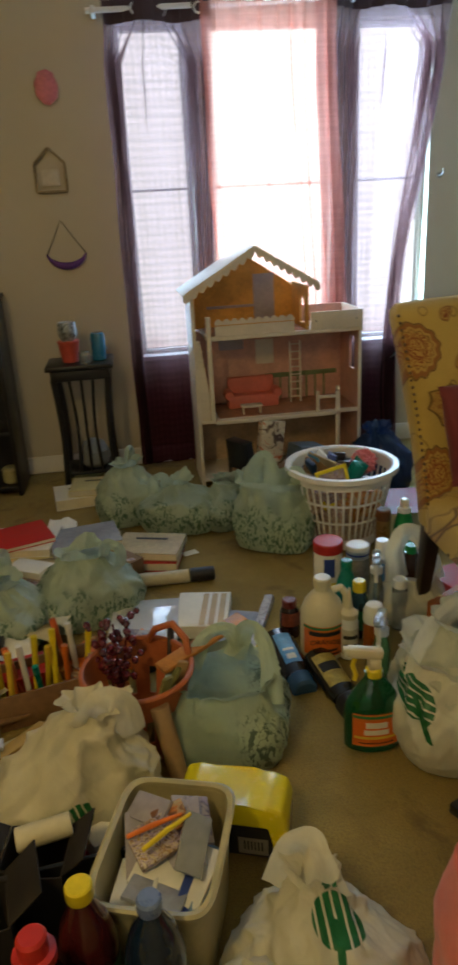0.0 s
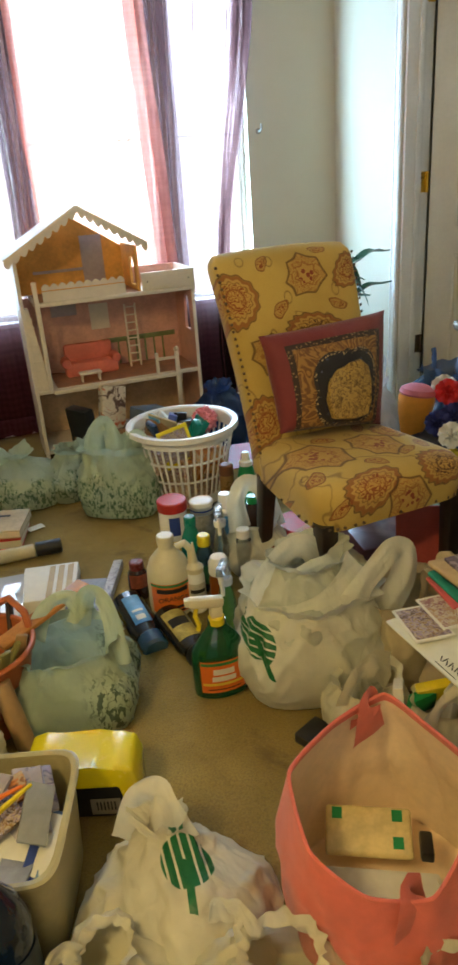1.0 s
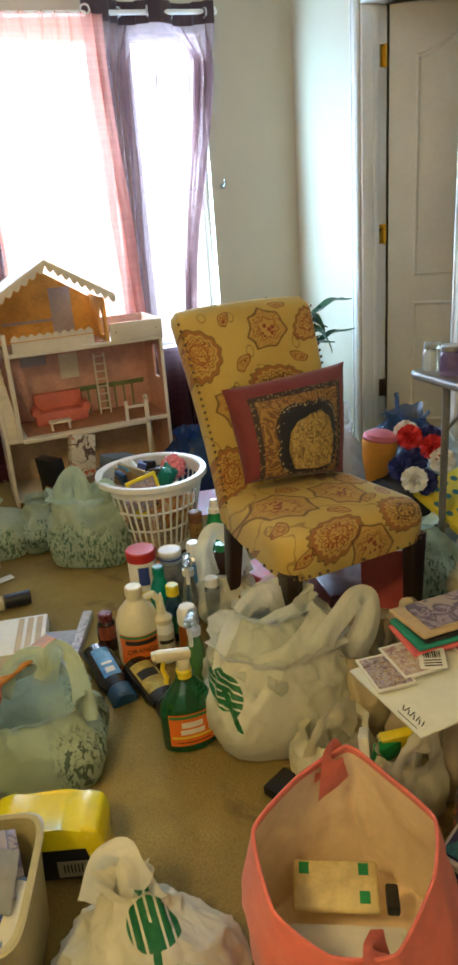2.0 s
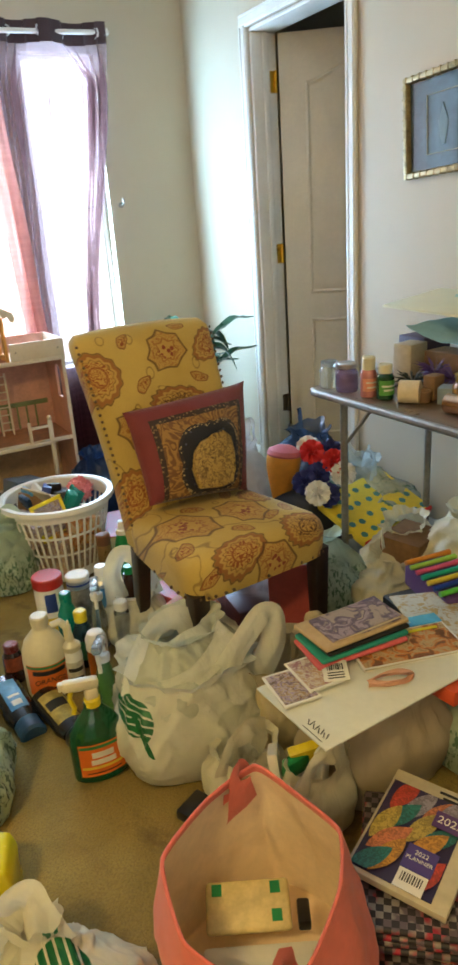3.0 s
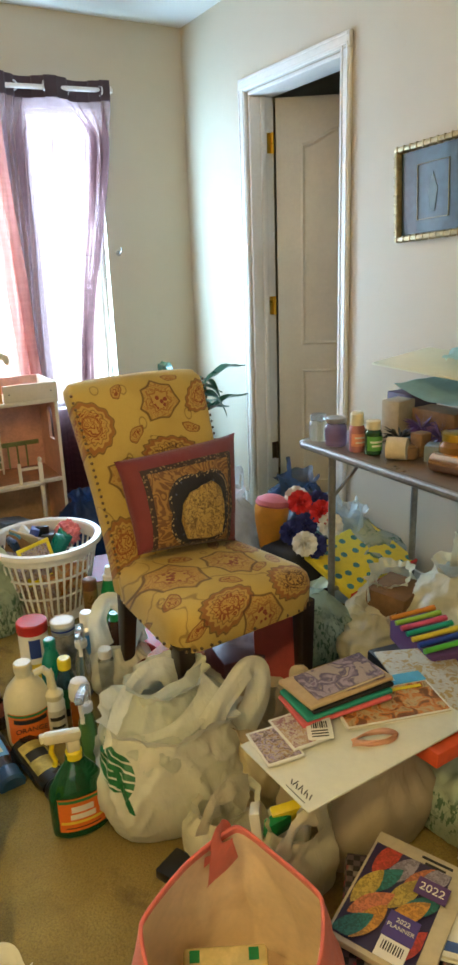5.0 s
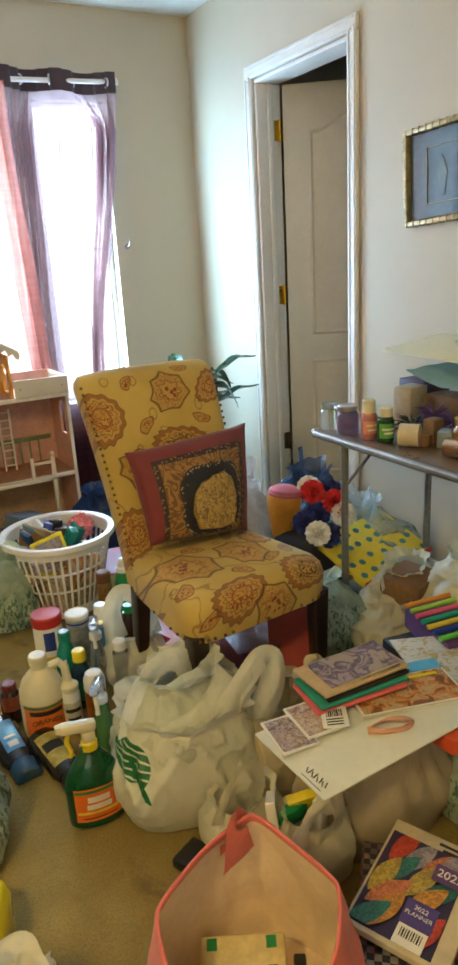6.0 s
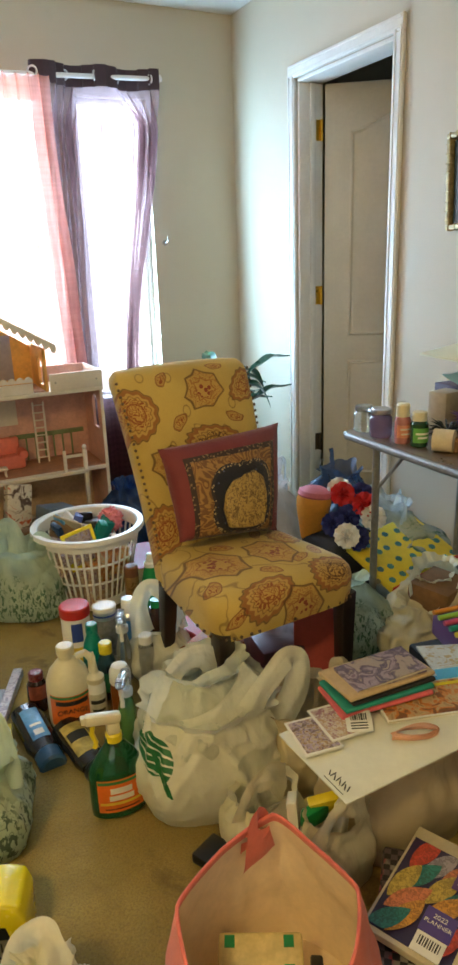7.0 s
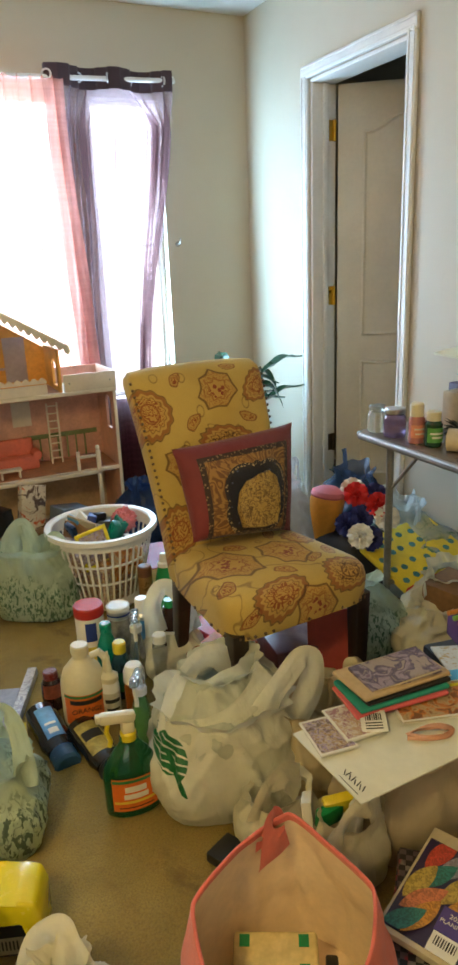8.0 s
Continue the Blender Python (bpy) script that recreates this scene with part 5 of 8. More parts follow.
carrier_bag("shopping_bag", pose(0.835, 0.785, 0, 0, 0, -24), 0.26, 0.17, 0.150, 36.6, BAGC, "crumpled cream plastic shopping bag on the carpet", mouth=0.4, slump=0.16)
carrier_bag("shopping_bag", pose(1.035, 0.650, 0, 0, 0, 8), 0.28, 0.17, 0.165, 39.4, BAGC, "cream plastic shopping bag slumped before the tote", mouth=0.45, slump=0.14)
carrier_bag("shopping_bag", pose(0.600, 0.905, 0, 0, 0, 40), 0.20, 0.17, 0.125, 40.2, BAGC, "low crumpled cream plastic bag on the carpet", mouth=0.4, slump=0.16)
carrier_bag("shopping_bag", pose(0.31, 1.41, 0.06, 0, 0, 14), 0.38, 0.24, 0.24, 38.9, film("cream_bag_dark_mark", (0.76, 0.70, 0.50), 0.28, disc=(-0.02, 0.06, 0.035, 0.3)), "cream plastic shopping bag draped over a box", [[(0.03, 0.0, 0.17), (0.06, -0.02, 0.22), (0.09, -0.02, 0.235), (0.12, -0.02, 0.20), (0.12, -0.03, 0.14)]], mouth=0.25, lean=(0.08, 0.02), fold=1.5, slump=0.18, cone=0.5, nu=110, nv=76)
# beyond the chair
carrier_bag("plastic_bag", pose(1.585, 3.14, 0, 0, 0, 5), 0.30, 0.26, 0.33, 41.3, BAGBLUE, "dark blue plastic bag behind the basket", mouth=0.35)
carrier_bag("plastic_bag", pose(2.385, 2.58, 0, 0, 0, 20), 0.29, 0.32, 0.41, 43.0, BAGNAVY, "translucent navy plastic bag of clothes", mouth=0.55, slump=0.10, neck=0.9, wide=0.03)
carrier_bag("plastic_bag", pose(2.365, 2.20, 0, 0, 0, 6), 0.33, 0.52, 0.385, 45.1, BAGCLEAR, "clear plastic bag with a green leaf print", mouth=0.3)
carrier_bag("plastic_bag", pose(2.22, 1.79, 0, 0, 0, 35), 0.34, 0.26, 0.27, 47.9, BAGC, "crumpled cream plastic bag under the table", mouth=0.45)
carrier_bag("plastic_bag", pose(2.10, 1.72, 0, 0, 0, -15), 0.27, 0.24, 0.20, 48.4, BAGC, "crumpled cream plastic bag by the table leg", [[(-0.05, 0.0, 0.14), (-0.02, 0.03, 0.18), (0.05, 0.03, 0.19), (0.09, 0.0, 0.15)]], mouth=0.4, fold=1.3, slump=0.16)
carrier_bag("plastic_bag", pose(2.34, 1.60, 0, 0, 0, 5), 0.36, 0.32, 0.36, 50.3, BAGW, "full white plastic bag under the table", mouth=0.4)
carrier_bag("plastic_bag", pose(1.915, 1.88, 0, 0, 0, -5), 0.33, 0.27, 0.27, 52.2, BAGG3, "pale green leaf-print bag behind the chair leg", mouth=0.4)
carrier_bag("plastic_bag", pose(1.98, 2.47, 0, 0, 0, 25), 0.28, 0.26, 0.47, 53.6, film("white_heavy_bag", (0.72, 0.70, 0.68), 0.25), "tall white plastic bag behind the chair", mouth=0.4)
carrier_bag("plastic_bag", pose(1.80, 1.06, 0, 0, 0, 10), 0.26, 0.24, 0.22, 55.0, BAGG, "grey-green plastic bag with a dark print", mouth=0.5)
carrier_bag("plastic_bag", pose(1.74, 0.86, 0, 0, 0, -10), 0.22, 0.20, 0.20, 56.2, BAGC, "cream plastic bag with a knotted top", mouth=0.3)

carrier_bag("plastic_bag", pose(2.32, 1.28, 0, 0, 0, -8), 0.32, 0.30, 0.30, 63.9, BAGG, "pale green leaf-print bag under the table", mouth=0.3)


# ---- coral fabric tote ----
def fabric_tote(m):
    t = thing("tote_bag", m, "open coral fabric tote bag, cream inside", "bag")
    CO = mat("coral_fabric", (0.70, 0.155, 0.115), 0.75, var=0.12, bump=0.4, bscale=500, sheen=0.2)
    # cream lightened in place of light coming through the thin fabric
    IN = mat("lightened_cream_lining", (0.86, 0.68, 0.47), 0.8, var=0.08, bump=0.3, bscale=300)
    rim = [(0.142, -0.030, 0.282), (0.120, 0.080, 0.292), (0.088, 0.152, 0.306), (-0.020, 0.140, 0.292), (-0.132, 0.080, 0.282), (-0.158, -0.045, 0.256), (-0.105, -0.118, 0.222), (-0.020, -0.158, 0.226), (0.085, -0.105, 0.262)]
    foot = [(0.190, -0.050), (0.170, 0.070), (0.120, 0.150), (-0.010, 0.160), (-0.140, 0.110), (-0.160, -0.030), (-0.110, -0.125), (-0.010, -0.170), (0.130, -0.140)]

    def loop(pts, u):
        """A closed soft-cornered line through the corners."""
        n = len(pts)
        x = (u % 1.0) * n
        i = int(x) % n
        q = x - int(x)
        p0, p1, p2, p3 = (Vector(pts[(i + d) % n]) for d in (-1, 0, 1, 2))
        m1, m2 = (p2 - p0) * 0.28, (p3 - p1) * 0.28
        return p1 * (2 * q ** 3 - 3 * q * q + 1) + m1 * (q ** 3 - 2 * q * q + q) + p2 * (3 * q * q - 2 * q ** 3) + m2 * (q ** 3 - q * q)

    def wall(u, v, g):
        a, r = loop(foot, u), loop(rim, u)
        p = Vector((a.x + (r.x - a.x) * v, a.y + (r.y - a.y) * v, 0.004 + g + (r.z - 0.004 - g) * v))
        out = Vector((p.x - 0.01, p.y, 0)).normalized()
        c, d = math.cos(2 * math.pi * u), math.sin(2 * math.pi * u)
        wrinkle = 0.012 * noise.noise(Vector((c * 2.2, d * 2.2, v * 2.0 + 3))) + 0.005 * (0.5 - abs(noise.noise(Vector((c * 5, d * 5, v * 3.4))))) * 2
        return p + out * (wrinkle * math.sin(math.pi * min(1, v * 1.02)) + 0.010 * math.sin(math.pi * v) - g)
    b = bm_new()
    vs = grid(b, 128, 30, lambda u, v: wall(u, v, 0.0), close_u=True)
    b.faces.new([v for v in vs[0]][::-1])
    part("shell", b, CO, t, smooth=60)
    b = bm_new()
    vs = grid(b, 128, 30, lambda u, v: wall(u, v * 0.965, 0.004), close_u=True)
    b.faces.new([v for v in vs[0]])
    part("lining", b, IN, t, "cream tote lining", smooth=60)
    b = bm_new()
    grid(b, 128, 6, lambda u, v: wall(u, 0.955 + 0.045 * v, 0.0055), close_u=True)
    tube(b, [wall(i / 128, 1.0, 0.0028) for i in range(128)], 0.0036, 8, True)
    part("hem", b, CO, t, "coral hem turned over the rim", smooth=60)
    # flat straps folded over the far corner and the near edge
    for u, turn, drops in ((0.262, 1.0, (0.0,)), (0.74, 0.6, (0.0,))):
        for j, dx in enumerate(drops):
            b = bm_new()
            top = wall(u, 0.99, 0.006)
            inn = -Vector((top.x, top.y, 0)).normalized()
            side = Vector((-inn.y, inn.x, 0))
            e = top + side * dx
            strap(b, [e - inn * 0.010 + Vector((0, 0, -0.045)), e - inn * 0.009 + Vector((0, 0, -0.008)), e + Vector((0, 0, 0.003 * turn)), e + inn * 0.016 + Vector((0, 0, 0.004)), e + inn * 0.016 - side * dx * 0.5 + Vector((0, 0, -0.030)), e + inn * 0.014 - side * dx * 0.6 + Vector((0, 0, -0.062))], 0.056, 3.0 + j, 26, 0.2)
            part("handle", b, CO, t, smooth=60)
    return t


fabric_tote(pose(1.060, 0.870, 0))

# ---- bottles ----
def bars(parent, w, rows, mt, m, t=0.0012):
    """Unreadable writing as plain bars: rows of (z, height, share of the width), in x, z of m, facing -y."""
    for z, h, f in rows:
        b = bm_new()
        box(b, w * f, t, h, (0, 0, z), 0)
        part("writing_bar", b, mt, parent, m=m)


def wrap_label(bm, r, z0, z1, a0, a1, sx=1.0, sy=1.0, n=18, grow=0.0012):
    """A label bent round a bottle between two angles (degrees, -90 faces -y)."""
    r += grow
    rows = []
    for z in (z0, z1):
        rows.append([bm.verts.new((r * sx * math.cos(radians(a0 + (a1 - a0) * i / n)), r * sy * math.sin(radians(a0 + (a1 - a0) * i / n)), z)) for i in range(n + 1)])
    for i in range(n):
        bm.faces.new((rows[0][i], rows[0][i + 1], rows[1][i + 1], rows[1][i]))


def bottle(name, m, label, profile, body, cap=None, cap_mat=None, lab=None, sx=1.0, sy=1.0, extra=None, category="bottle", group="cleaning bottles on the carpet"):
    """A bottle: turned body, a ribbed cap (profile) and labels (z0, z1, from, to, material)."""
    t = thing(name, m, label, category, group)
    b = bm_new()
    lathe(b, profile, 32, sx=sx, sy=sy)
    part("body", b, body, t)
    if cap:
        b = bm_new()
        lathe(b, cap, 28)
        part("cap", b, cap_mat, t)
    rmax = max(p[0] for p in profile)
    for z0, z1, a0, a1, lm, words in (lab or ()):
        r = max(p[0] for p in profile if z0 - 0.01 <= p[1] <= z1 + 0.01) if any(z0 - 0.01 <= p[1] <= z1 + 0.01 for p in profile) else rmax
        b = bm_new()
        wrap_label(b, r, z0, z1, a0, a1, sx, sy)
        part("label", b, lm, t, smooth=60)
        if words:
            mid = (a0 + a1) / 2
            ring = r * 0.9 * sx
            for dz, hh, f, bmaterial in words:
                q = bm_new()
                span = (a1 - a0) / 2 * f
                wrap_label(q, r, dz, dz + hh, mid - span, mid + span, sx, sy, grow=0.002)
                part("writing_bar", q, bmaterial, t)
    return t


LABEL_O = mat("orange_label", (0.70, 0.15, 0.02), 0.35, var=0.1)
LABEL_Y = mat("yellow_label", (0.74, 0.55, 0.06), 0.35, var=0.1)
LABEL_G = mat("green_label", (0.02, 0.20, 0.06), 0.4, var=0.1)
LABEL_B = mat("blue_label", (0.10, 0.30, 0.55), 0.35, var=0.2, vscale=40)
INK = mat("dark_ink", (0.015, 0.015, 0.014), 0.5)
PALE = mat("pale_ink", (0.75, 0.72, 0.62), 0.5)


def spray_head(t, z, mt, trig, sx=1.0):
    b = bm_new()
    box(b, 0.030, 0.028, 0.03, (0, 0, z + 0.016), 0.006)
    box(b, 0.085, 0.026, 0.026, (-0.022, 0, z + 0.045), 0.008, pose(0, 0, 0, 0, 8, 0))
    box(b, 0.012, 0.018, 0.018, (-0.066, 0, z + 0.052), 0.003)
    part("spray_head", b, mt, t)
    b = bm_new()
    tube(b, [(-0.045, 0, z + 0.034), (-0.050, 0, z + 0.012), (-0.042, 0, z - 0.014), (-0.046, 0, z - 0.028)], 0.006, 8)
    part("trigger", b, trig, t)
    b = bm_new()
    lathe(b, [(0.019, z - 0.018), (0.0195, z), (0.016, z + 0.004)], 24)
    part("collar", b, trig, t)


def bottles():
    # green pine cleaner with trigger
    t = bottle("spray_bottle", pose(0.998, 1.508, 0, 0, 0, -6), "green spray cleaner bottle with orange label and cream trigger",
               [(0.040, 0.0), (0.049, 0.004), (0.050, 0.02), (0.050, 0.105), (0.046, 0.13), (0.030, 0.165), (0.020, 0.182), (0.016, 0.19), (0.016, 0.205)], GREENBOT,
               lab=[(0.022, 0.112, -140, -40, LABEL_O, [(0.100, 0.008, 0.95, LABEL_G), (0.074, 0.016, 0.42, PALE), (0.055, 0.014, 0.48, PALE), (0.043, 0.007, 0.9, LABEL_Y), (0.030, 0.003, 0.7, INK)])], sx=1.38, sy=0.80)
    spray_head(t, 0.212, CREAMP, YELLOW)
    # half-gallon jug with handle
    t = bottle("jug", pose(0.985, 1.905, 0, 0, 0, -8), "cream plastic cleaner jug with an orange label",
               [(0.055, 0), (0.063, 0.006), (0.064, 0.03), (0.064, 0.115), (0.062, 0.14), (0.052, 0.168), (0.034, 0.19), (0.022, 0.204), (0.021, 0.218)], CREAMP,
               cap=[(0.024, 0.216), (0.025, 0.22), (0.025, 0.24), (0.022, 0.244)], cap_mat=CREAMP, lab=[(0.022, 0.118, -150, -30, LABEL_O, [(0.108, 0.008, 1.0, LABEL_G), (0.088, 0.014, 0.7, INK), (0.038, 0.008, 0.55, INK), (0.026, 0.006, 0.7, INK)])])
    b = bm_new()
    tube(b, [(0.028, 0.0, 0.200), (0.052, 0, 0.208), (0.070, 0, 0.185), (0.070, 0, 0.15), (0.058, 0, 0.13)], [0.011, 0.011, 0.012, 0.012, 0.013], 12)
    part("handle", b, CREAMP, t)
    text_part("ORANGE", 0.021, INK, t, pose(0, -0.0668, 0.071, 90, 0, 0))
    bottle("wipes_canister", pose(1.085, 2.195, 0, 0, 0, 0), "white wipes canister with a red lid and blue patch", [(0.043, 0), (0.046, 0.004), (0.046, 0.175), (0.044, 0.18)], WHITEP,
           cap=[(0.048, 0.178), (0.049, 0.182), (0.049, 0.208), (0.046, 0.213), (0.03, 0.215)], cap_mat=RED, lab=[(0.10, 0.165, -122, -78, BLUE, None), (0.02, 0.08, -170, -60, LABEL_Y, None)], category="canister")
    bottle("food_can", pose(1.175, 2.165, 0, 0, 0, 0), "steel-sided can with a white lid", [(0.035, 0), (0.037, 0.003), (0.037, 0.185), (0.036, 0.19)], STEEL, cap=[(0.0385, 0.188), (0.039, 0.192), (0.039, 0.2), (0.035, 0.203), (0.034, 0.200)], cap_mat=WHITEP, lab=[(0.03, 0.16, -180, 20, mat("grey_label", (0.22, 0.22, 0.22), 0.4, var=0.3, vscale=30), [(0.172, 0.006, 1.0, BLUE)])], category="can")
    bottle("cleaner_bottle", pose(1.095, 2.03, 0), "teal plastic cleaner bottle", [(0.030, 0), (0.034, 0.004), (0.034, 0.12), (0.028, 0.155), (0.017, 0.185), (0.0155, 0.19)], TEAL, cap=[(0.018, 0.19), (0.0185, 0.194), (0.0185, 0.218), (0.015, 0.222)], cap_mat=TEAL, sy=0.8)
    bottle("cleaner_bottle", pose(1.115, 1.965, 0), "small clear blue bottle with yellow cap", [(0.026, 0), (0.03, 0.004), (0.03, 0.11), (0.02, 0.14), (0.0165, 0.15)], mat("blue_green_bottle", (0.02, 0.10, 0.13), 0.1, trans=0.5, coat=0.4), cap=[(0.0195, 0.15), (0.020, 0.153), (0.020, 0.18), (0.017, 0.184)], cap_mat=YELLOW, lab=[(0.03, 0.095, -170, -20, LABEL_G, None)])
    bottle("glue_bottle", pose(1.052, 1.865, 0), "white squeeze bottle with a tall pointed nozzle", [(0.024, 0), (0.027, 0.004), (0.027, 0.115), (0.022, 0.13)], WHITEP, cap=[(0.024, 0.129), (0.026, 0.133), (0.0255, 0.145), (0.011, 0.158), (0.004, 0.21), (0.003, 0.222)], cap_mat=CREAMP, lab=[(0.02, 0.10, -160, -30, mat("clear_label", (0.55, 0.52, 0.42), 0.3, var=0.2), [(0.07, 0.012, 0.7, INK), (0.045, 0.008, 0.6, INK)])])
    bottle("cleaner_bottle", pose(1.12, 1.85, 0), "orange cleaner bottle with a white domed cap", [(0.027, 0), (0.031, 0.004), (0.031, 0.10), (0.027, 0.115)], mat("amber_liquid", (0.42, 0.12, 0.02), 0.12, trans=0.4, coat=0.3), cap=[(0.029, 0.114), (0.031, 0.118), (0.030, 0.15), (0.022, 0.168), (0.008, 0.174)], cap_mat=WHITEP)
    t = bottle("spray_bottle", pose(1.10, 1.735, 0, 0, 0, 60), "clear spray bottle of light green cleaner", [(0.026, 0), (0.031, 0.004), (0.031, 0.10), (0.02, 0.14), (0.013, 0.155)], mat("light_green_liquid", (0.16, 0.42, 0.14), 0.08, trans=0.5, coat=0.3), sy=0.8)
    spray_head(t, 0.165, CLEARBOT, WHITEP)
    t = bottle("spray_bottle", pose(1.19, 2.03, 0, 0, 0, 70), "clear spray bottle with a grey trigger", [(0.026, 0), (0.03, 0.004), (0.03, 0.11), (0.016, 0.16), (0.013, 0.175)], CLEARBOT, sy=0.8)
    spray_head(t, 0.185, CLEARBOT, WHITEP)
    bottle("aerosol_can", pose(1.245, 2.13, 0), "blue and silver aerosol can", [(0.026, 0), (0.028, 0.004), (0.028, 0.165), (0.018, 0.18)], STEEL, cap=[(0.022, 0.178), (0.023, 0.182), (0.022, 0.218), (0.019, 0.224)], cap_mat=WHITEP, lab=[(0.01, 0.155, -180, 60, LABEL_B, None)])
    bottle("aerosol_can", pose(1.355, 2.42, 0), "brown aerosol can with brown cap", [(0.026, 0), (0.027, 0.004), (0.027, 0.16)], mat("gold_brown_can", (0.30, 0.17, 0.06), 0.3, 0.4), cap=[(0.0265, 0.16), (0.0265, 0.195), (0.022, 0.2)], cap_mat=mat("brown_cap", (0.16, 0.065, 0.03), 0.4))
    bottle("cleaner_bottle", pose(1.425, 2.40, 0), "green bottle with a tall white cap", [(0.033, 0), (0.036, 0.005), (0.036, 0.13), (0.028, 0.17), (0.022, 0.19)], GREEN, cap=[(0.024, 0.19), (0.024, 0.205), (0.016, 0.21), (0.014, 0.236), (0.011, 0.24)], cap_mat=WHITEP)
    bottle("cleaner_bottle", pose(1.325, 2.09, 0), "dark bottle in a white plastic bag", [(0.030, 0), (0.033, 0.004), (0.033, 0.15), (0.02, 0.19)], mat("dark_brown_bottle", (0.035, 0.015, 0.01), 0.2, coat=0.4), cap=[(0.017, 0.19), (0.017, 0.215)], cap_mat=GREEN)
    bottle("cleaner_bottle", pose(1.245, 1.975, 0), "small white capped bottle", [(0.022, 0), (0.024, 0.004), (0.024, 0.13), (0.02, 0.14)], CLEARBOT, cap=[(0.021, 0.14), (0.021, 0.165), (0.018, 0.168)], cap_mat=WHITEP)
    # lying shampoo bottles
    prof = [(0.022, 0), (0.034, 0.006), (0.038, 0.05), (0.036, 0.10), (0.038, 0.135), (0.030, 0.16), (0.026, 0.163), (0.031, 0.17), (0.031, 0.205), (0.026, 0.212)]
    t = bottle("shampoo_bottle", pose(0.862, 1.975, 0.031, 97, 0, 6) @ Matrix.Scale(1.2, 4), "black and blue shampoo bottle lying on the carpet", prof[:6], mat("glossy_black", (0.012, 0.015, 0.022), 0.2, coat=0.5), cap=prof[6:], cap_mat=mat("blue_cap", (0.03, 0.10, 0.20), 0.25, coat=0.3), lab=[(0.03, 0.135, 58, 122, LABEL_B, [(0.105, 0.018, 0.5, PALE), (0.085, 0.008, 0.6, PALE)])], sy=0.66)
    t = bottle("shampoo_bottle", pose(0.950, 1.850, 0.031, 97, 0, 10) @ Matrix.Scale(1.15, 4), "black shampoo bottle with gold label lying down", prof[:6], mat("glossy_black_brown", (0.014, 0.012, 0.010), 0.2, coat=0.5), cap=prof[6:], cap_mat=BLACK, lab=[(0.03, 0.135, 45, 135, mat("gold_label", (0.48, 0.38, 0.10), 0.35, 0.3, var=0.3, vscale=40), [(0.06, 0.03, 0.8, INK)])], sy=0.66)
    bottle("sauce_bottle", pose(0.912, 2.01, 0.0, 0, 0, 0), "small dark brown bottle with reddish label", [(0.027, 0), (0.031, 0.004), (0.031, 0.05), (0.029, 0.085), (0.02, 0.10)], mat("dark_syrup", (0.03, 0.010, 0.008), 0.15, coat=0.4), cap=[(0.022, 0.10), (0.022, 0.12), (0.018, 0.123)], cap_mat=mat("dark_red_cap", (0.14, 0.02, 0.015), 0.3), lab=[(0.045, 0.09, -150, -20, mat("rust_label", (0.24, 0.06, 0.03), 0.4, var=0.3, vscale=50), None)])
    b = bm_new()
    box(b, 0.075, 0.045, 0.025, (0, 0, 0.0125), 0.004)
    solo("battery_pack", b, BLACK, pose(1.125, 1.265, 0.003, 0, 0, 25), "small black plastic box on the carpet", "box")


bottles()


# ---- books, boxes, papers ----
def book(name, m, w, d, t, cover, label, pages=None, art=(), words=(), category="book", group=""):
    """A book lying flat: two boards, spine and page block; art: flat printed patches (x0, x1, y0, y1, material)."""
    k = thing(name, m, label, category, group)
    b = bm_new()
    c = min(0.003, t * 0.2)
    box(b, w, d, c, (0, 0, t - c / 2), 0.0008, segs=1)
    box(b, w, d, c, (0, 0, c / 2), 0.0008, segs=1)
    box(b, c, d, t - 2 * c, (-w / 2 + c / 2, 0, t / 2), 0)
    part("cover", b, cover, k)
    b = bm_new()
    box(b, w - c - 0.004, d - 0.006, t - 2 * c - 0.0004, (c / 2, 0, t / 2), 0)
    part("page_block", b, pages or PAGES, k)
    for i, (x0, x1, y0, y1, am) in enumerate(art):
        b = bm_new()
        box(b, (x1 - x0) * w, (y1 - y0) * d, 0.0008, (((x0 + x1) / 2 - 0.5) * w, ((y0 + y1) / 2 - 0.5) * d, t + 0.0004 + 0.0009 * i), 0)
        part("cover_print", b, am, k)
    for x, y, f, hh, am in words:
        b = bm_new()
        box(b, f * w, hh * d, 0.0008, ((x - 0.5) * w, (y - 0.5) * d, t + 0.0005 + 0.0009 * (len(art) + 1)), 0)
        part("writing_bar", b, am, k)
    return k


ART1 = mottled("card_art_warm", [(0.45, 0.30, 0.10), (0.25, 0.10, 0.04), (0.62, 0.52, 0.36), (0.40, 0.30, 0.45), (0.16, 0.10, 0.05)], 130)
ART2 = mottled("card_art_rose", [(0.60, 0.40, 0.36), (0.50, 0.30, 0.14), (0.70, 0.62, 0.50), (0.36, 0.16, 0.18)], 110)
ART3 = mottled("book_art_mauve", [(0.20, 0.13, 0.20), (0.38, 0.30, 0.36), (0.10, 0.07, 0.14), (0.42, 0.34, 0.30)], 42)
ART4 = mottled("book_art_brown", [(0.30, 0.13, 0.04), (0.55, 0.42, 0.22), (0.60, 0.20, 0.03), (0.20, 0.07, 0.02)], 60)
CLOTH1 = mottled("cereal_art", [(0.60, 0.10, 0.03), (0.72, 0.66, 0.54), (0.72, 0.62, 0.50), (0.10, 0.05, 0.04)], 40)


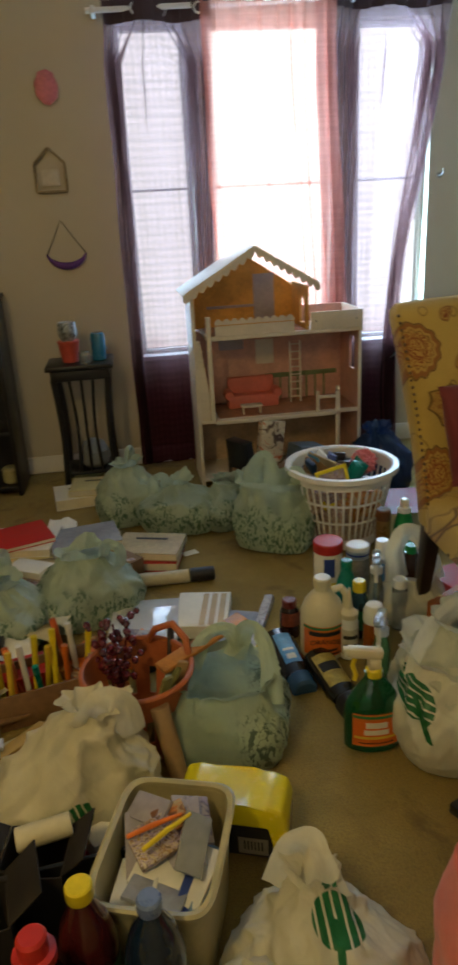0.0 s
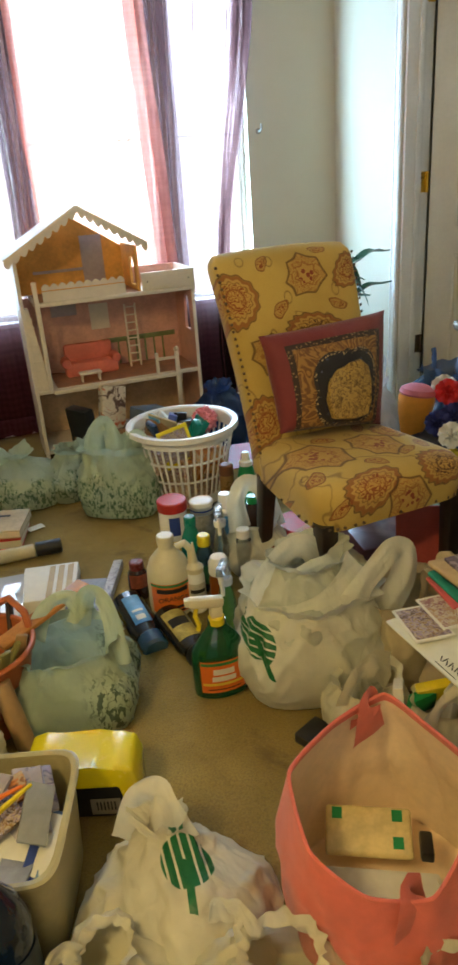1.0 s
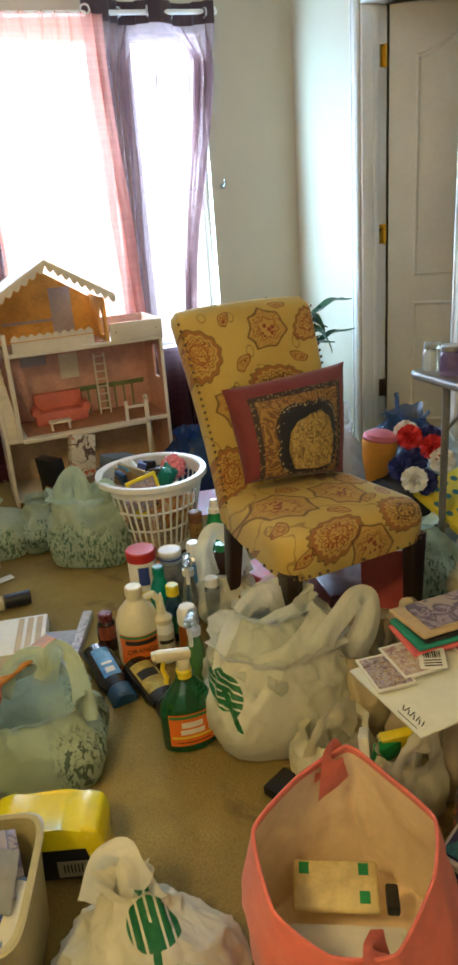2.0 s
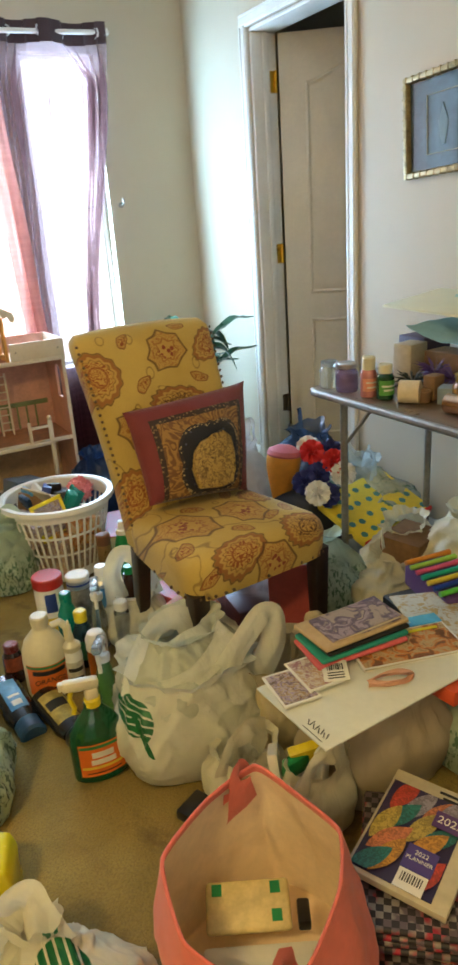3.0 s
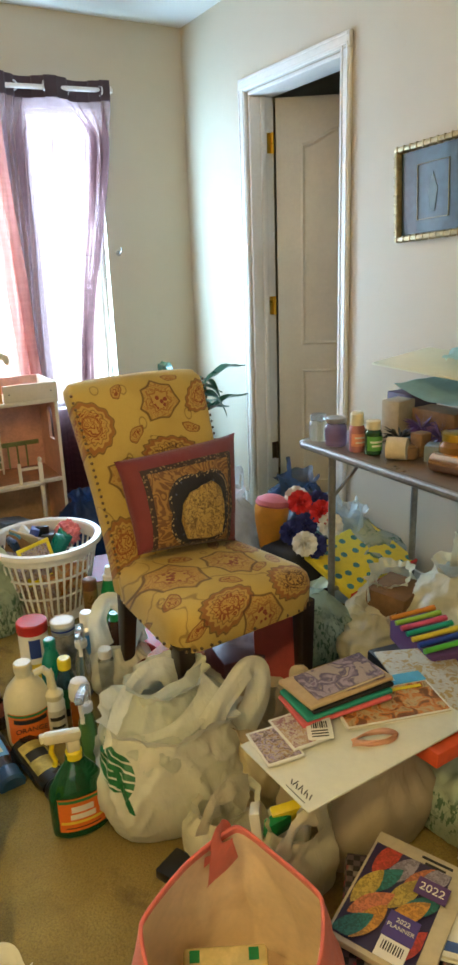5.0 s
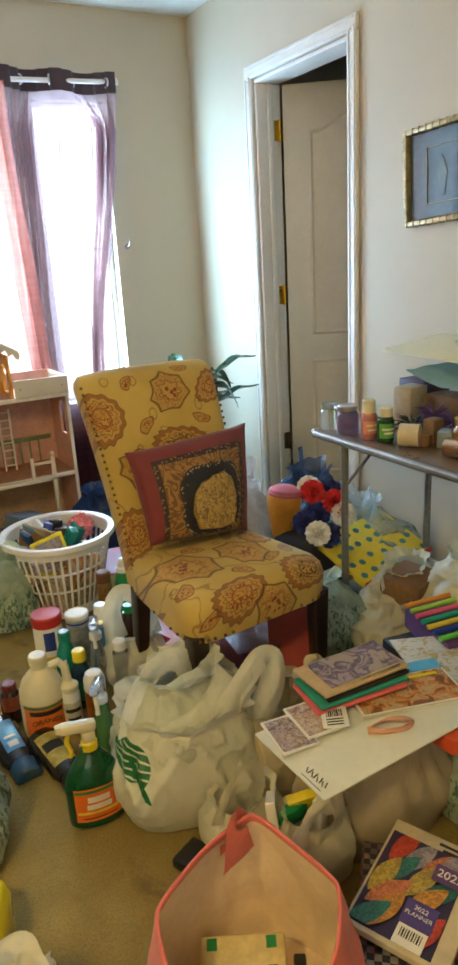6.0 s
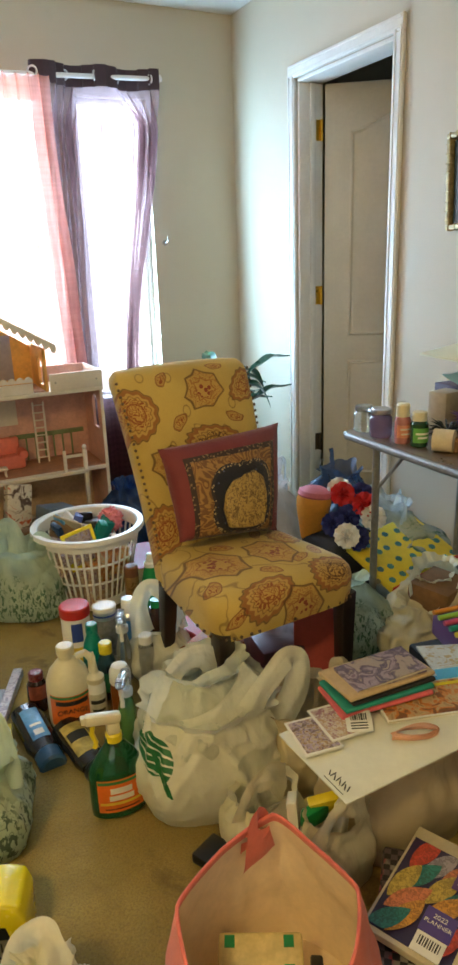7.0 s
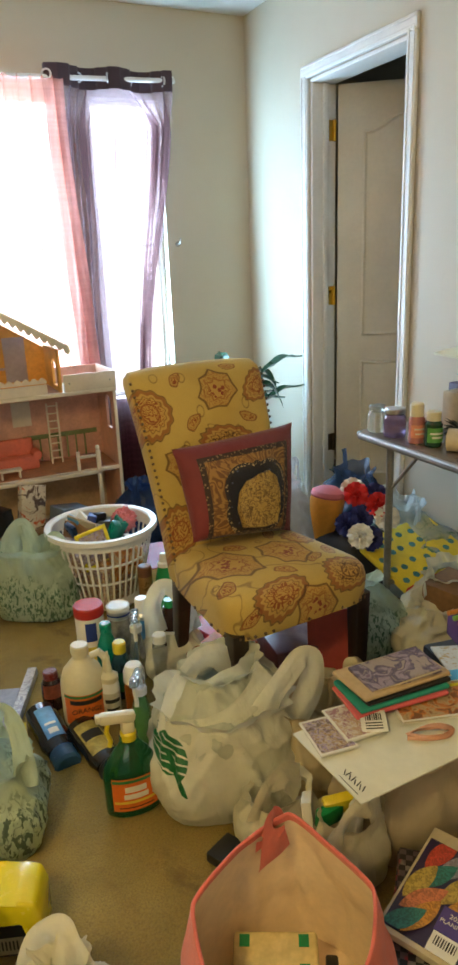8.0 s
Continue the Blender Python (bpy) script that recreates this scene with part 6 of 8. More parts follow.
def checks():
    m, nt, b = nodes_of("red_black_checks")
    k = NT(nt)
    c = nt.nodes.new("ShaderNodeTexChecker")
    c.inputs["Scale"].default_value = 75
    nt.links.new(k.coord(), c.inputs["Vector"])
    big = k.ramp(k.split(k.coord())[0], 0.015, 0.02)
    patch = k.ramp(k.noise(k.coord(scale=(1, 1, 1)), 26, 2, 0.5), 0.46, 0.54)
    warm = k.mix(k.ramp(k.noise(k.coord(loc=(3, 1, 0)), 14, 2), 0.45, 0.55), (0.24, 0.21, 0.18), (0.30, 0.012, 0.03))
    col = k.mix(c.outputs["Fac"], k.mix(patch, warm, k.mix(big, (0.10, 0.07, 0.08), (0.38, 0.27, 0.14))), (0.015, 0.012, 0.015))
    nt.links.new(col, b.inputs["Base Color"])
    b.inputs["Roughness"].default_value = 0.6
    return m


def right_pile():
    # white mailer with writing bars, and what lies on it
    e = thing("mailer_envelope", pose(1.515, 1.120, 0.287, 0, -1, 2), "large white cardboard mailer lying on bags", "envelope")
    b = bm_new()
    box(b, 0.46, 0.235, 0.005, (0, 0, 0.0025), 0.002)
    part("sleeve", b, mat("white_mailer_card", (0.68, 0.68, 0.58), 0.5, var=0.05, bump=0.1, bscale=30), e)
    for i in range(4):
        b = bm_new()
        box(b, 0.0022, 0.015, 0.0008, (-0.005, 0, 0), 0, pose(0, 0, 0, 0, 0, 22))
        box(b, 0.0022, 0.015, 0.0008, (0.003, 0, 0), 0, pose(0, 0, 0, 0, 0, -18 + 9 * i))
        part("writing_bar", b, INK, e, m=pose(-0.205 + 0.0, -0.088 + 0.016 * (3 - i), 0.0056, 0, 0, -68))
    b = bm_new()
    box(b, 0.0012, 0.06, 0.0008, (-0.222, -0.066, 0.0055), 0)
    part("writing_bar", b, INK, e)
    z = 0.294
    book("greeting_card", pose(1.338, 1.180, z, 0, 0, -8), 0.085, 0.115, 0.004, PAPER, "picture card with a warm floral print", art=[(0.06, 0.94, 0.06, 0.94, ART1)], category="card", group="cards on the mailer")
    book("greeting_card", pose(1.405, 1.190, z + 0.004, 0, 0, -5), 0.085, 0.115, 0.004, PAPER, "picture card with a rose print", art=[(0.06, 0.94, 0.06, 0.94, ART2)], category="card", group="cards on the mailer")
    p = thing("zip_pouch", pose(1.548, 1.228, z + 0.010, 0, 0, -4), "layered cloth pouch in teal, pink and tan", "pouch")
    for i, (mt, dx, w, th) in enumerate(((paint("pink_cloth", (0.62, 0.12, 0.13), 0.8, bump=0.3), -0.012, 0.23, 0.010), (TEALCARD, -0.006, 0.23, 0.012), (BLACK, 0.004, 0.225, 0.010), (paint("tan_cloth", (0.52, 0.38, 0.22), 0.8, bump=0.3), 0.0, 0.24, 0.012))):
        b = bm_new()
        box(b, w, 0.125, th, (dx, 0.004 * i, 0.006 + 0.0118 * i), 0.005, pose(0, 0, 0, 0, 1.5 * i - 2, 3 * i - 4), 3)
        part("layer", b, mt, p)
    book("paperback", pose(1.552, 1.232, z + 0.058, 2, -2, -3), 0.185, 0.098, 0.012, ART3, "paperback with a mauve cover and pale title", art=[])
    book("picture_book", pose(1.640, 1.175, z, 0, 0, -17), 0.25, 0.165, 0.008, PAPER, "children's picture book with brown cover art", art=[(0.02, 0.98, 0.03, 0.72, ART4), (0.0, 1.0, 0.74, 0.98, paint("sky_blue", (0.10, 0.42, 0.66), 0.4))], words=[(0.45, 0.86, 0.5, 0.08, PALE), (0.6, 0.62, 0.6, 0.06, YELLOW)])
    b = bm_new()
    strap(b, [(0, 0, 0.004), (0.03, 0.012, 0.010), (0.075, 0.010, 0.012), (0.10, 0.0, 0.008), (0.075, -0.014, 0.006), (0.03, -0.010, 0.005), (0, 0, 0.006)], 0.012, 2.0, 40)
    solo("ribbon_loop", b, paint("peach_ribbon", (0.66, 0.36, 0.24), 0.5), pose(1.475, 1.092, z + 0.001, 0, 0, -18), "peach ribbon wrist loop", "ribbon")
    t = thing("price_tag", pose(1.440, 1.160, z + 0.012, 6, -4, -30), "white price tag with bars", "tag")
    b = bm_new()
    box(b, 0.055, 0.062, 0.0015, (0, 0, 0.001), 0.0006)
    part("tag_card", b, PAPER, t)
    for i in range(8):
        b = bm_new()
        box(b, 0.0018 + 0.001 * (i % 3), 0.020, 0.0006, (-0.016 + i * 0.0046, 0.012, 0.0021), 0)
        part("writing_bar", b, INK, t)
    for i in range(3):
        b = bm_new()
        box(b, 0.036, 0.003, 0.0006, (0, -0.006 - i * 0.008, 0.0021), 0)
        part("writing_bar", b, INK, t)
    # red-orange box under the mailer
    b = bm_new()
    box(b, 0.15, 0.09, 0.035, (0, 0, 0), 0.003)
    solo("carton", b, paint("red_orange_card", (0.62, 0.09, 0.03), 0.5), pose(1.680, 1.035, 0.262, 0, 4, 6), "red-orange cardboard carton under the mailer", "box")
    # planner on top of a patterned stack
    k = thing("planner", pose(1.402, 0.862, 0.118, 4, 3, -64), "yearly planner with bright tropical leaf cover", "planner")
    b = bm_new()
    box(b, 0.185, 0.255, 0.016, (0, 0, 0.008), 0.002)
    part("cover", b, mat("cream_planner_card", (0.52, 0.45, 0.31), 0.4, var=0.1, vscale=20), k)
    b = bm_new()
    box(b, 0.150, 0.215, 0.001, (-0.012, -0.010, 0.0166), 0)
    part("cover_print", b, paint("navy_print", (0.030, 0.020, 0.060), 0.35), k)
    leafc = [(0.62, 0.06, 0.03), (0.02, 0.20, 0.17), (0.66, 0.30, 0.03), (0.36, 0.32, 0.38), (0.55, 0.40, 0.06), (0.66, 0.20, 0.07)]
    leafm = [mottled("leaf_print_%s" % "abcdef"[i], [tuple(q * 0.8 for q in c), tuple(q * 0.5 for q in c), c], 160) for i, c in enumerate(leafc)]
    spots = [(-0.055, 0.075, -42, 0), (-0.022, 0.060, -50, 3), (0.012, 0.050, -46, 5), (0.040, 0.075, -52, 3), (-0.045, 0.020, -55, 1), (-0.065, -0.005, -40, 4), (0.0, 0.015, -48, 4), (0.035, 0.005, -65, 1), (-0.045, -0.035, -62, 5), (0.020, -0.020, -58, 2), (-0.035, -0.070, -45, 2), (0.040, -0.080, -50, 0), (-0.060, -0.095, -60, 1)]
    for i, (x, y, a, c) in enumerate(spots):
        b = bm_new()
        n = 12
        L, w = 0.100, 0.036
        left = [(w / 2 * math.sin(math.pi * j / n) ** 0.8, -L / 2 + L * j / n) for j in range(n + 1)]
        out = left + [(-p, q) for p, q in reversed(left[1:-1])]
        f = [Matrix.Rotation(radians(a + 24), 2) @ Vector(p) + Vector((x, y)) for p in out]
        f = [Vector((max(-0.086, min(0.062, p.x)), max(-0.117, min(0.097, p.y)))) for p in f]
        vs = [b.verts.new((p.x, p.y, 0.0176 + 0.0004 * i)) for p in f]
        b.faces.new(vs)
        part("leaf_print", b, leafm[c], k)
    top = 0.0236
    b = bm_new()
    box(b, 0.060, 0.038, 0.001, (0.042, 0.045, top), 0)
    part("year_patch", b, PURPLE, k)
    text_part("2022", 0.024, PALE, k, pose(0.042, 0.045, top + 0.0012))
    b = bm_new()
    box(b, 0.056, 0.052, 0.001, (0.02, -0.055, top), 0)
    part("sticker", b, paint("violet_sticker", (0.075, 0.05, 0.22), 0.4), k)
    text_part("2022", 0.013, PALE, k, pose(0.02, -0.044, top + 0.0012))
    text_part("PLANNER", 0.0115, PALE, k, pose(0.02, -0.058, top + 0.0012))
    b = bm_new()
    box(b, 0.052, 0.04, 0.001, (0.02, -0.102, top), 0)
    part("bar_label", b, PAPER, k)
    for i in range(9):
        b = bm_new()
        box(b, 0.0016 + 0.001 * (i % 2), 0.018, 0.0005, (0.002 + i * 0.0045, -0.098, top + 0.0009), 0)
        part("writing_bar", b, INK, k)
    for i in range(2):
        b = bm_new()
        box(b, 0.06 - 0.02 * i, 0.006, 0.0006, (0.03, 0.113 - i * 0.012, 0.0166), 0)
        part("writing_bar", b, INK, k)
    book("spiral_book", pose(1.51, 0.775, 0.105, 0, 0, -50), 0.15, 0.20, 0.014, PAPER, "blue and white boxed craft set", art=[(0.05, 0.95, 0.05, 0.95, paint("blue_print", (0.05, 0.10, 0.30), 0.4)), (0.15, 0.85, 0.15, 0.6, PAPER)])
    st = thing("fabric_stack", pose(1.44, 0.80, 0, 0, 0, -42), "stack of folded checked cloths in red, black and cream", "cloth")
    CHK = checks()
    cloths = (CHK, mottled("red_black_print", [(0.30, 0.015, 0.02), (0.02, 0.012, 0.012), (0.36, 0.03, 0.03), (0.42, 0.33, 0.20)], 60, 0.8), CHK, CHK)
    for n, (mt, turn, dx, dy) in enumerate(zip(cloths, (4, -5, 2, 0), (0.02, -0.01, 0.01, 0.0), (-0.01, 0.012, 0.0, 0.0))):
        b = bm_new()
        for f in range(2):
            box(b, 0.355 - 0.006 * f, 0.315 - 0.008 * f, 0.0115, (0, 0, 0.006 + 0.0122 * f), 0.005, None, 3)
        for v in b.verts:
            v.co.z += 0.0025 * noise.noise(Vector((v.co.x * 14, v.co.y * 14, n * 3.0)))
        part("folded_cloth", b, mt, st, m=pose(dx, dy, 0.003 + 0.0245 * n, 0, 0, turn))
    # packets in the small bag
    for i, (x, y, z0, w, h, mt, lab) in enumerate(((1.345, 1.12, 0.17, 0.10, 0.05, YELLOW, "shiny yellow packet"), (1.305, 1.125, 0.15, 0.06, 0.05, GREEN, "green packet"), (1.335, 1.075, 0.16, 0.04, 0.10, PAPER, "narrow white carton"), (1.275, 1.16, 0.145, 0.055, 0.06, PAPER, "white carton with printed bars"))):
        b = bm_new()
        box(b, w, 0.022, h, (0, 0, 0), 0.004)
        solo("packet", b, mt, pose(x, y, z0, 20 - 9 * i, 8 * i - 10, 25 * i - 20), lab + " poking out of a bag", "packet")
    # crayon case and glitter board
    c = thing("pencil_case", pose(1.985, 1.37, 0.20, 0, 0, -16), "clear pencil case full of coloured markers", "case")
    b = bm_new()
    box(b, 0.13, 0.24, 0.075, (0, 0, 0.0375), 0.008)
    part("tray", b, PURPLE, c)
    for i, col in enumerate(((0.10, 0.45, 0.06), (0.02, 0.05, 0.30), (0.62, 0.50, 0.05), (0.02, 0.30, 0.22), (0.62, 0.10, 0.20), (0.30, 0.55, 0.08), (0.60, 0.22, 0.04))):
        b = bm_new()
        y = -0.10 + i * 0.032
        tube(b, [(-0.075, y, 0.082), (0.04, y + 0.01, 0.086), (0.045, y + 0.01, 0.086), (0.07, y + 0.012, 0.087)], [0.0075, 0.0075, 0.009, 0.0085], 10)
        part("marker", b, paint("marker_%s" % "abcdefg"[i], col, 0.35), c)
    b = bm_new()
    box(b, 0.20, 0.30, 0.006, (0, 0, 0), 0.002)
    solo("craft_board", b, mottled("speckled_board", [(0.62, 0.60, 0.52), (0.66, 0.64, 0.56), (0.60, 0.58, 0.52), (0.50, 0.34, 0.12)], 90), pose(1.835, 1.21, 0.26, 0, 3, -20), "speckled white craft board", "board")
    b = bm_new()
    box(b, 0.17, 0.14, 0.12, (0, 0, 0.06), 0.004)
    solo("carton", b, BROWN, pose(2.19, 1.73, 0.10, 4, 0, 20), "small brown cardboard box among the bags", "box")
    b = bm_new()
    box(b, 0.24, 0.26, 0.10, (0, 0, 0.05), 0.01)
    solo("carton", b, paint("dark_teal_box", (0.02, 0.07, 0.07), 0.6), pose(2.07, 1.42, 0.0, 0, 0, 5), "dark teal storage box", "box")
    b = bm_new()
    box(b, 0.30, 0.34, 0.20, (0, 0, 0.10), 0.01)
    solo("carton", b, BLACK, pose(1.98, 1.30, 0.0, 0, 0, -10), "black storage box under the pencil case", "box")


right_pile()


def basket_contents():
    bx, by = 1.262, 2.655
    g = "odds and ends in the laundry basket"
    items = [("carton", -0.07, 0.02, 0.24, 0.05, 0.14, 0.15, 8, 14, 55, BROWN, "tan cardboard sleeve"), ("carton", -0.02, 0.10, 0.25, 0.035, 0.10, 0.13, -12, 20, -20, BLUE, "slim blue carton"),
             ("carton", 0.08, 0.03, 0.262, 0.04, 0.06, 0.09, 20, 24, 10, TEAL, "small teal carton"), ("carton", 0.05, 0.10, 0.24, 0.10, 0.05, 0.08, 0, 10, 70, BLACK, "black box"), ("carton", -0.09, -0.06, 0.20, 0.11, 0.09, 0.09, 12, 4, 20, ART1, "printed carton"), ("carton", 0.06, -0.09, 0.18, 0.12, 0.10, 0.10, -6, 8, 0, ART4, "brown printed carton"),
             ("carton", 0.0, 0.0, 0.09, 0.22, 0.22, 0.16, 0, 0, 30, ART2, "printed shoe carton"), ("carton", -0.05, 0.10, 0.265, 0.02, 0.12, 0.10, 10, 30, 10, PAPER, "white paper sleeve")]
    for name, x, y, z, sx, sy, sz, rx, ry, rz, mt, lab in items:
        b = bm_new()
        box(b, sx, sy, sz, (0, 0, 0), 0.004)
        solo(name, b, mt, pose(bx + x, by + y, z, rx, ry, rz), lab + " in the laundry basket", "box", g)
    # a yellow-framed photo leaning towards the rim
    p = thing("photo_frame", pose(bx - 0.03, by - 0.10, 0.175, -14, -8, 12), "yellow-framed photo card leaning in the basket", "frame", g)
    for x0, x1, z0, z1 in ((-0.065, 0.065, 0.0, 0.014), (-0.065, 0.065, 0.131, 0.145), (-0.065, -0.052, 0.0145, 0.1305), (0.052, 0.065, 0.0145, 0.1305)):
        b = bm_new()
        box(b, x1 - x0, 0.008, z1 - z0, ((x0 + x1) / 2, 0, (z0 + z1) / 2), 0.002)
        part("frame_side", b, YELLOW, p)
    b = bm_new()
    box(b, 0.103, 0.004, 0.115, (0, 0.001, 0.0725), 0)
    part("photo", b, ART1, p)
    LENS = mat("dark_blue_case", (0.02, 0.05, 0.12), 0.3, coat=0.3)
    for i, (x, y, z, sx, sy, sz, rx, ry, rz, mt, lab) in enumerate(((-0.10, 0.03, 0.275, 0.022, 0.05, 0.10, 18, -22, 20, LENS, "dark blue slim case"), (-0.08, 0.055, 0.285, 0.020, 0.06, 0.11, 14, -16, 26, LABEL_B, "pale blue slim case"), (-0.045, 0.02, 0.265, 0.008, 0.14, 0.16, 6, -24, 30, BAGTAN, "tan paper folder"), (0.045, -0.03, 0.275, 0.035, 0.04, 0.085, 22, 20, 8, TEAL, "teal tube box"), (-0.13, -0.03, 0.245, 0.06, 0.07, 0.05, 10, -14, 44, ART3, "mauve printed pouch"), (0.03, 0.11, 0.28, 0.05, 0.03, 0.06, -8, 12, 15, BLACK, "black small case"), (0.10, -0.07, 0.225, 0.06, 0.05, 0.06, 12, 16, -20, PAPER, "white crumpled packet"), (0.0, -0.11, 0.15, 0.09, 0.04, 0.08, 0, 6, 5, ART4, "brown printed packet"))):
        b = bm_new()
        box(b, sx, sy, sz, (0, 0, 0), min(0.006, sx * 0.3, sy * 0.3))
        solo("small_case", b, mt, pose(bx + x, by + y, z, rx, ry, rz), lab + " among odds and ends in the basket", "case", g)
    b = bm_new()
    grid(b, 40, 28, lambda u, v: (lambda d: d * (0.045 + 0.02 * noise.noise(d * 4.5) + 0.008 * noise.noise(d * 13)))(Vector((math.cos(2 * math.pi * u) * math.sin(math.pi * v), math.sin(2 * math.pi * u) * math.sin(math.pi * v), math.cos(math.pi * v)))), close_u=True)
    solo("bath_puff", b, paint("pink_puff", (0.70, 0.20, 0.22), 0.6, bump=0.8, bscale=120), pose(bx + 0.115, by + 0.05, 0.285), "crumpled pink bath puff in the basket", "puff", g)


basket_contents()


def beyond_chair():
    # toy cone, fabric flowers, spotted gift bag, red books
    c = thing("toy_cone", pose(2.02, 2.25, 0.22, 0, 8, 0), "orange foam ice-cream-cone toy with pink top", "toy")
    b = bm_new()
    lathe(b, [(0.030, 0.0), (0.034, 0.01), (0.058, 0.10), (0.064, 0.13), (0.066, 0.16), (0.062, 0.175)], 28)
    part("cone", b, mat("orange_foam", (0.72, 0.30, 0.04), 0.6, var=0.1), c)
    b = bm_new()
    lathe(b, [(0.062, 0.172), (0.066, 0.18), (0.060, 0.195), (0.035, 0.208), (0.005, 0.213)], 28)
    part("scoop", b, mat("pink_foam", (0.62, 0.16, 0.20), 0.6), c)

    def flower(m, mt, lab):
        f = thing("fabric_flower", m, lab, "flower", "fabric flowers")
        for ring, (n, r, tilt) in enumerate(((5, 0.018, 70), (6, 0.030, 45), (7, 0.042, 18))):
            for i in range(n):
                b = bm_new()
                grid(b, 7, 6, lambda u, v: Vector(((u - 0.5) * r * 1.4 * math.sin(math.pi * (0.15 + 0.75 * v)), v * r * 1.15, 0.010 * math.sin(3 * u) + 0.012 * v * v - 0.02 * (u - 0.5) ** 2)))
                part("petal", b, mt, f, m=pose(0, 0, 0.004 * ring, 0, 0, 360 * i / n + 25 * ring) @ pose(0, 0.004, 0, tilt), smooth=80)
        return f
    fr, fw, fb = paint("red_silk", (0.55, 0.02, 0.025), 0.6), paint("white_silk", (0.74, 0.72, 0.70), 0.6), paint("navy_silk", (0.02, 0.025, 0.14), 0.6)
    for x, y, z, mt, lab in ((2.12, 2.18, 0.40, fr, "red"), (2.16, 2.10, 0.375, fr, "red"), (2.10, 2.12, 0.33, fb, "navy"), (2.17, 2.06, 0.335, fw, "white"), (2.06, 2.065, 0.285, fw, "white"), (2.10, 2.06, 0.27, fb, "navy"), (2.19, 2.16, 0.39, fb, "navy"), (2.14, 2.23, 0.40, fw, "white"), (2.05, 2.13, 0.31, fb, "navy")):
        flower(pose(x, y, z, 62, 0, -32 + 40 * (x - 2.1)), mt, lab + " fabric rose in a patriotic garland")
    b = bm_new()
    box(b, 0.22, 0.20, 0.26, (0, 0, 0.13), 0.03, None, 3)
    solo("garland_box", b, paint("dark_box", (0.03, 0.03, 0.04), 0.7), pose(2.11, 2.19, 0, 0, 0, 12), "dark box holding the fabric flowers", "box")
    p = thing("gift_bag", pose(2.265, 2.00, 0.205, 22, -5, 8), "yellow paper gift bag with blue spots, lying over", "gift bag")
    b = bm_new()
    box(b, 0.36, 0.26, 0.03, (0, 0, 0), 0.006)
    part("bag_body", b, mat("yellow_gloss_paper", (0.74, 0.58, 0.05), 0.35, var=0.08), p)
    rng = random.Random(5)
    for i in range(26):
        x, y = -0.155 + 0.052 * (i % 7) + rng.uniform(-0.008, 0.008), -0.10 + 0.062 * (i // 7) + rng.uniform(-0.01, 0.01)
        b = bm_new()
        lathe(b, [(0.013, 0.0), (0.013, 0.0008)], 14, (x, y, 0.0152))
        part("spot_print", b, paint("teal_spot", (0.06, 0.22, 0.24), 0.4) if i == 0 else bpy.data.materials["teal_spot"], p)
    b = bm_new()
    box(b, 0.36, 0.012, 0.032, (0, -0.128, 0), 0.003)
    part("red_edge", b, RED, p)
    # red folders and orange box under the chair
    book("folder", pose(1.545, 2.10, 0.03, 0, 0, 15), 0.24, 0.18, 0.05, RED, "red covered book under the chair")
    b = bm_new()
    box(b, 0.24, 0.16, 0.10, (0, 0, 0.05), 0.004)
    solo("carton", b, mat("dull_orange_card", (0.36, 0.10, 0.02), 0.6, var=0.2), pose(1.46, 1.93, 0.0, 0, 0, 30), "orange carton under the chair", "box")
    # pink print darkened to stand in for the shade under the seat
    b = bm_new()
    box(b, 0.26, 0.20, 0.15, (0, 0, 0.075), 0.01)
    solo("carton", b, mottled("shaded_pink_toy_box", [(0.12, 0.02, 0.03), (0.10, 0.02, 0.03), (0.20, 0.09, 0.10)], 12), pose(1.66, 1.80, 0.0, 0, 0, -8), "pink toy box under the chair", "box")
    b = bm_new()
    box(b, 0.012, 0.13, 0.26, (0, 0, 0.13), 0.002)
    solo("folder", b, paint("coral_red_card", (0.42, 0.07, 0.06), 0.6), pose(1.665, 1.66, 0.0, 0, 14, 62), "coral red folder standing under the chair", "folder")
    book("folder", pose(1.545, 2.66, 0.0, 0, 0, -8), 0.22, 0.26, 0.12, paint("magenta_card", (0.30, 0.02, 0.06), 0.5), "dark red boxed book beside the basket")


beyond_chair()


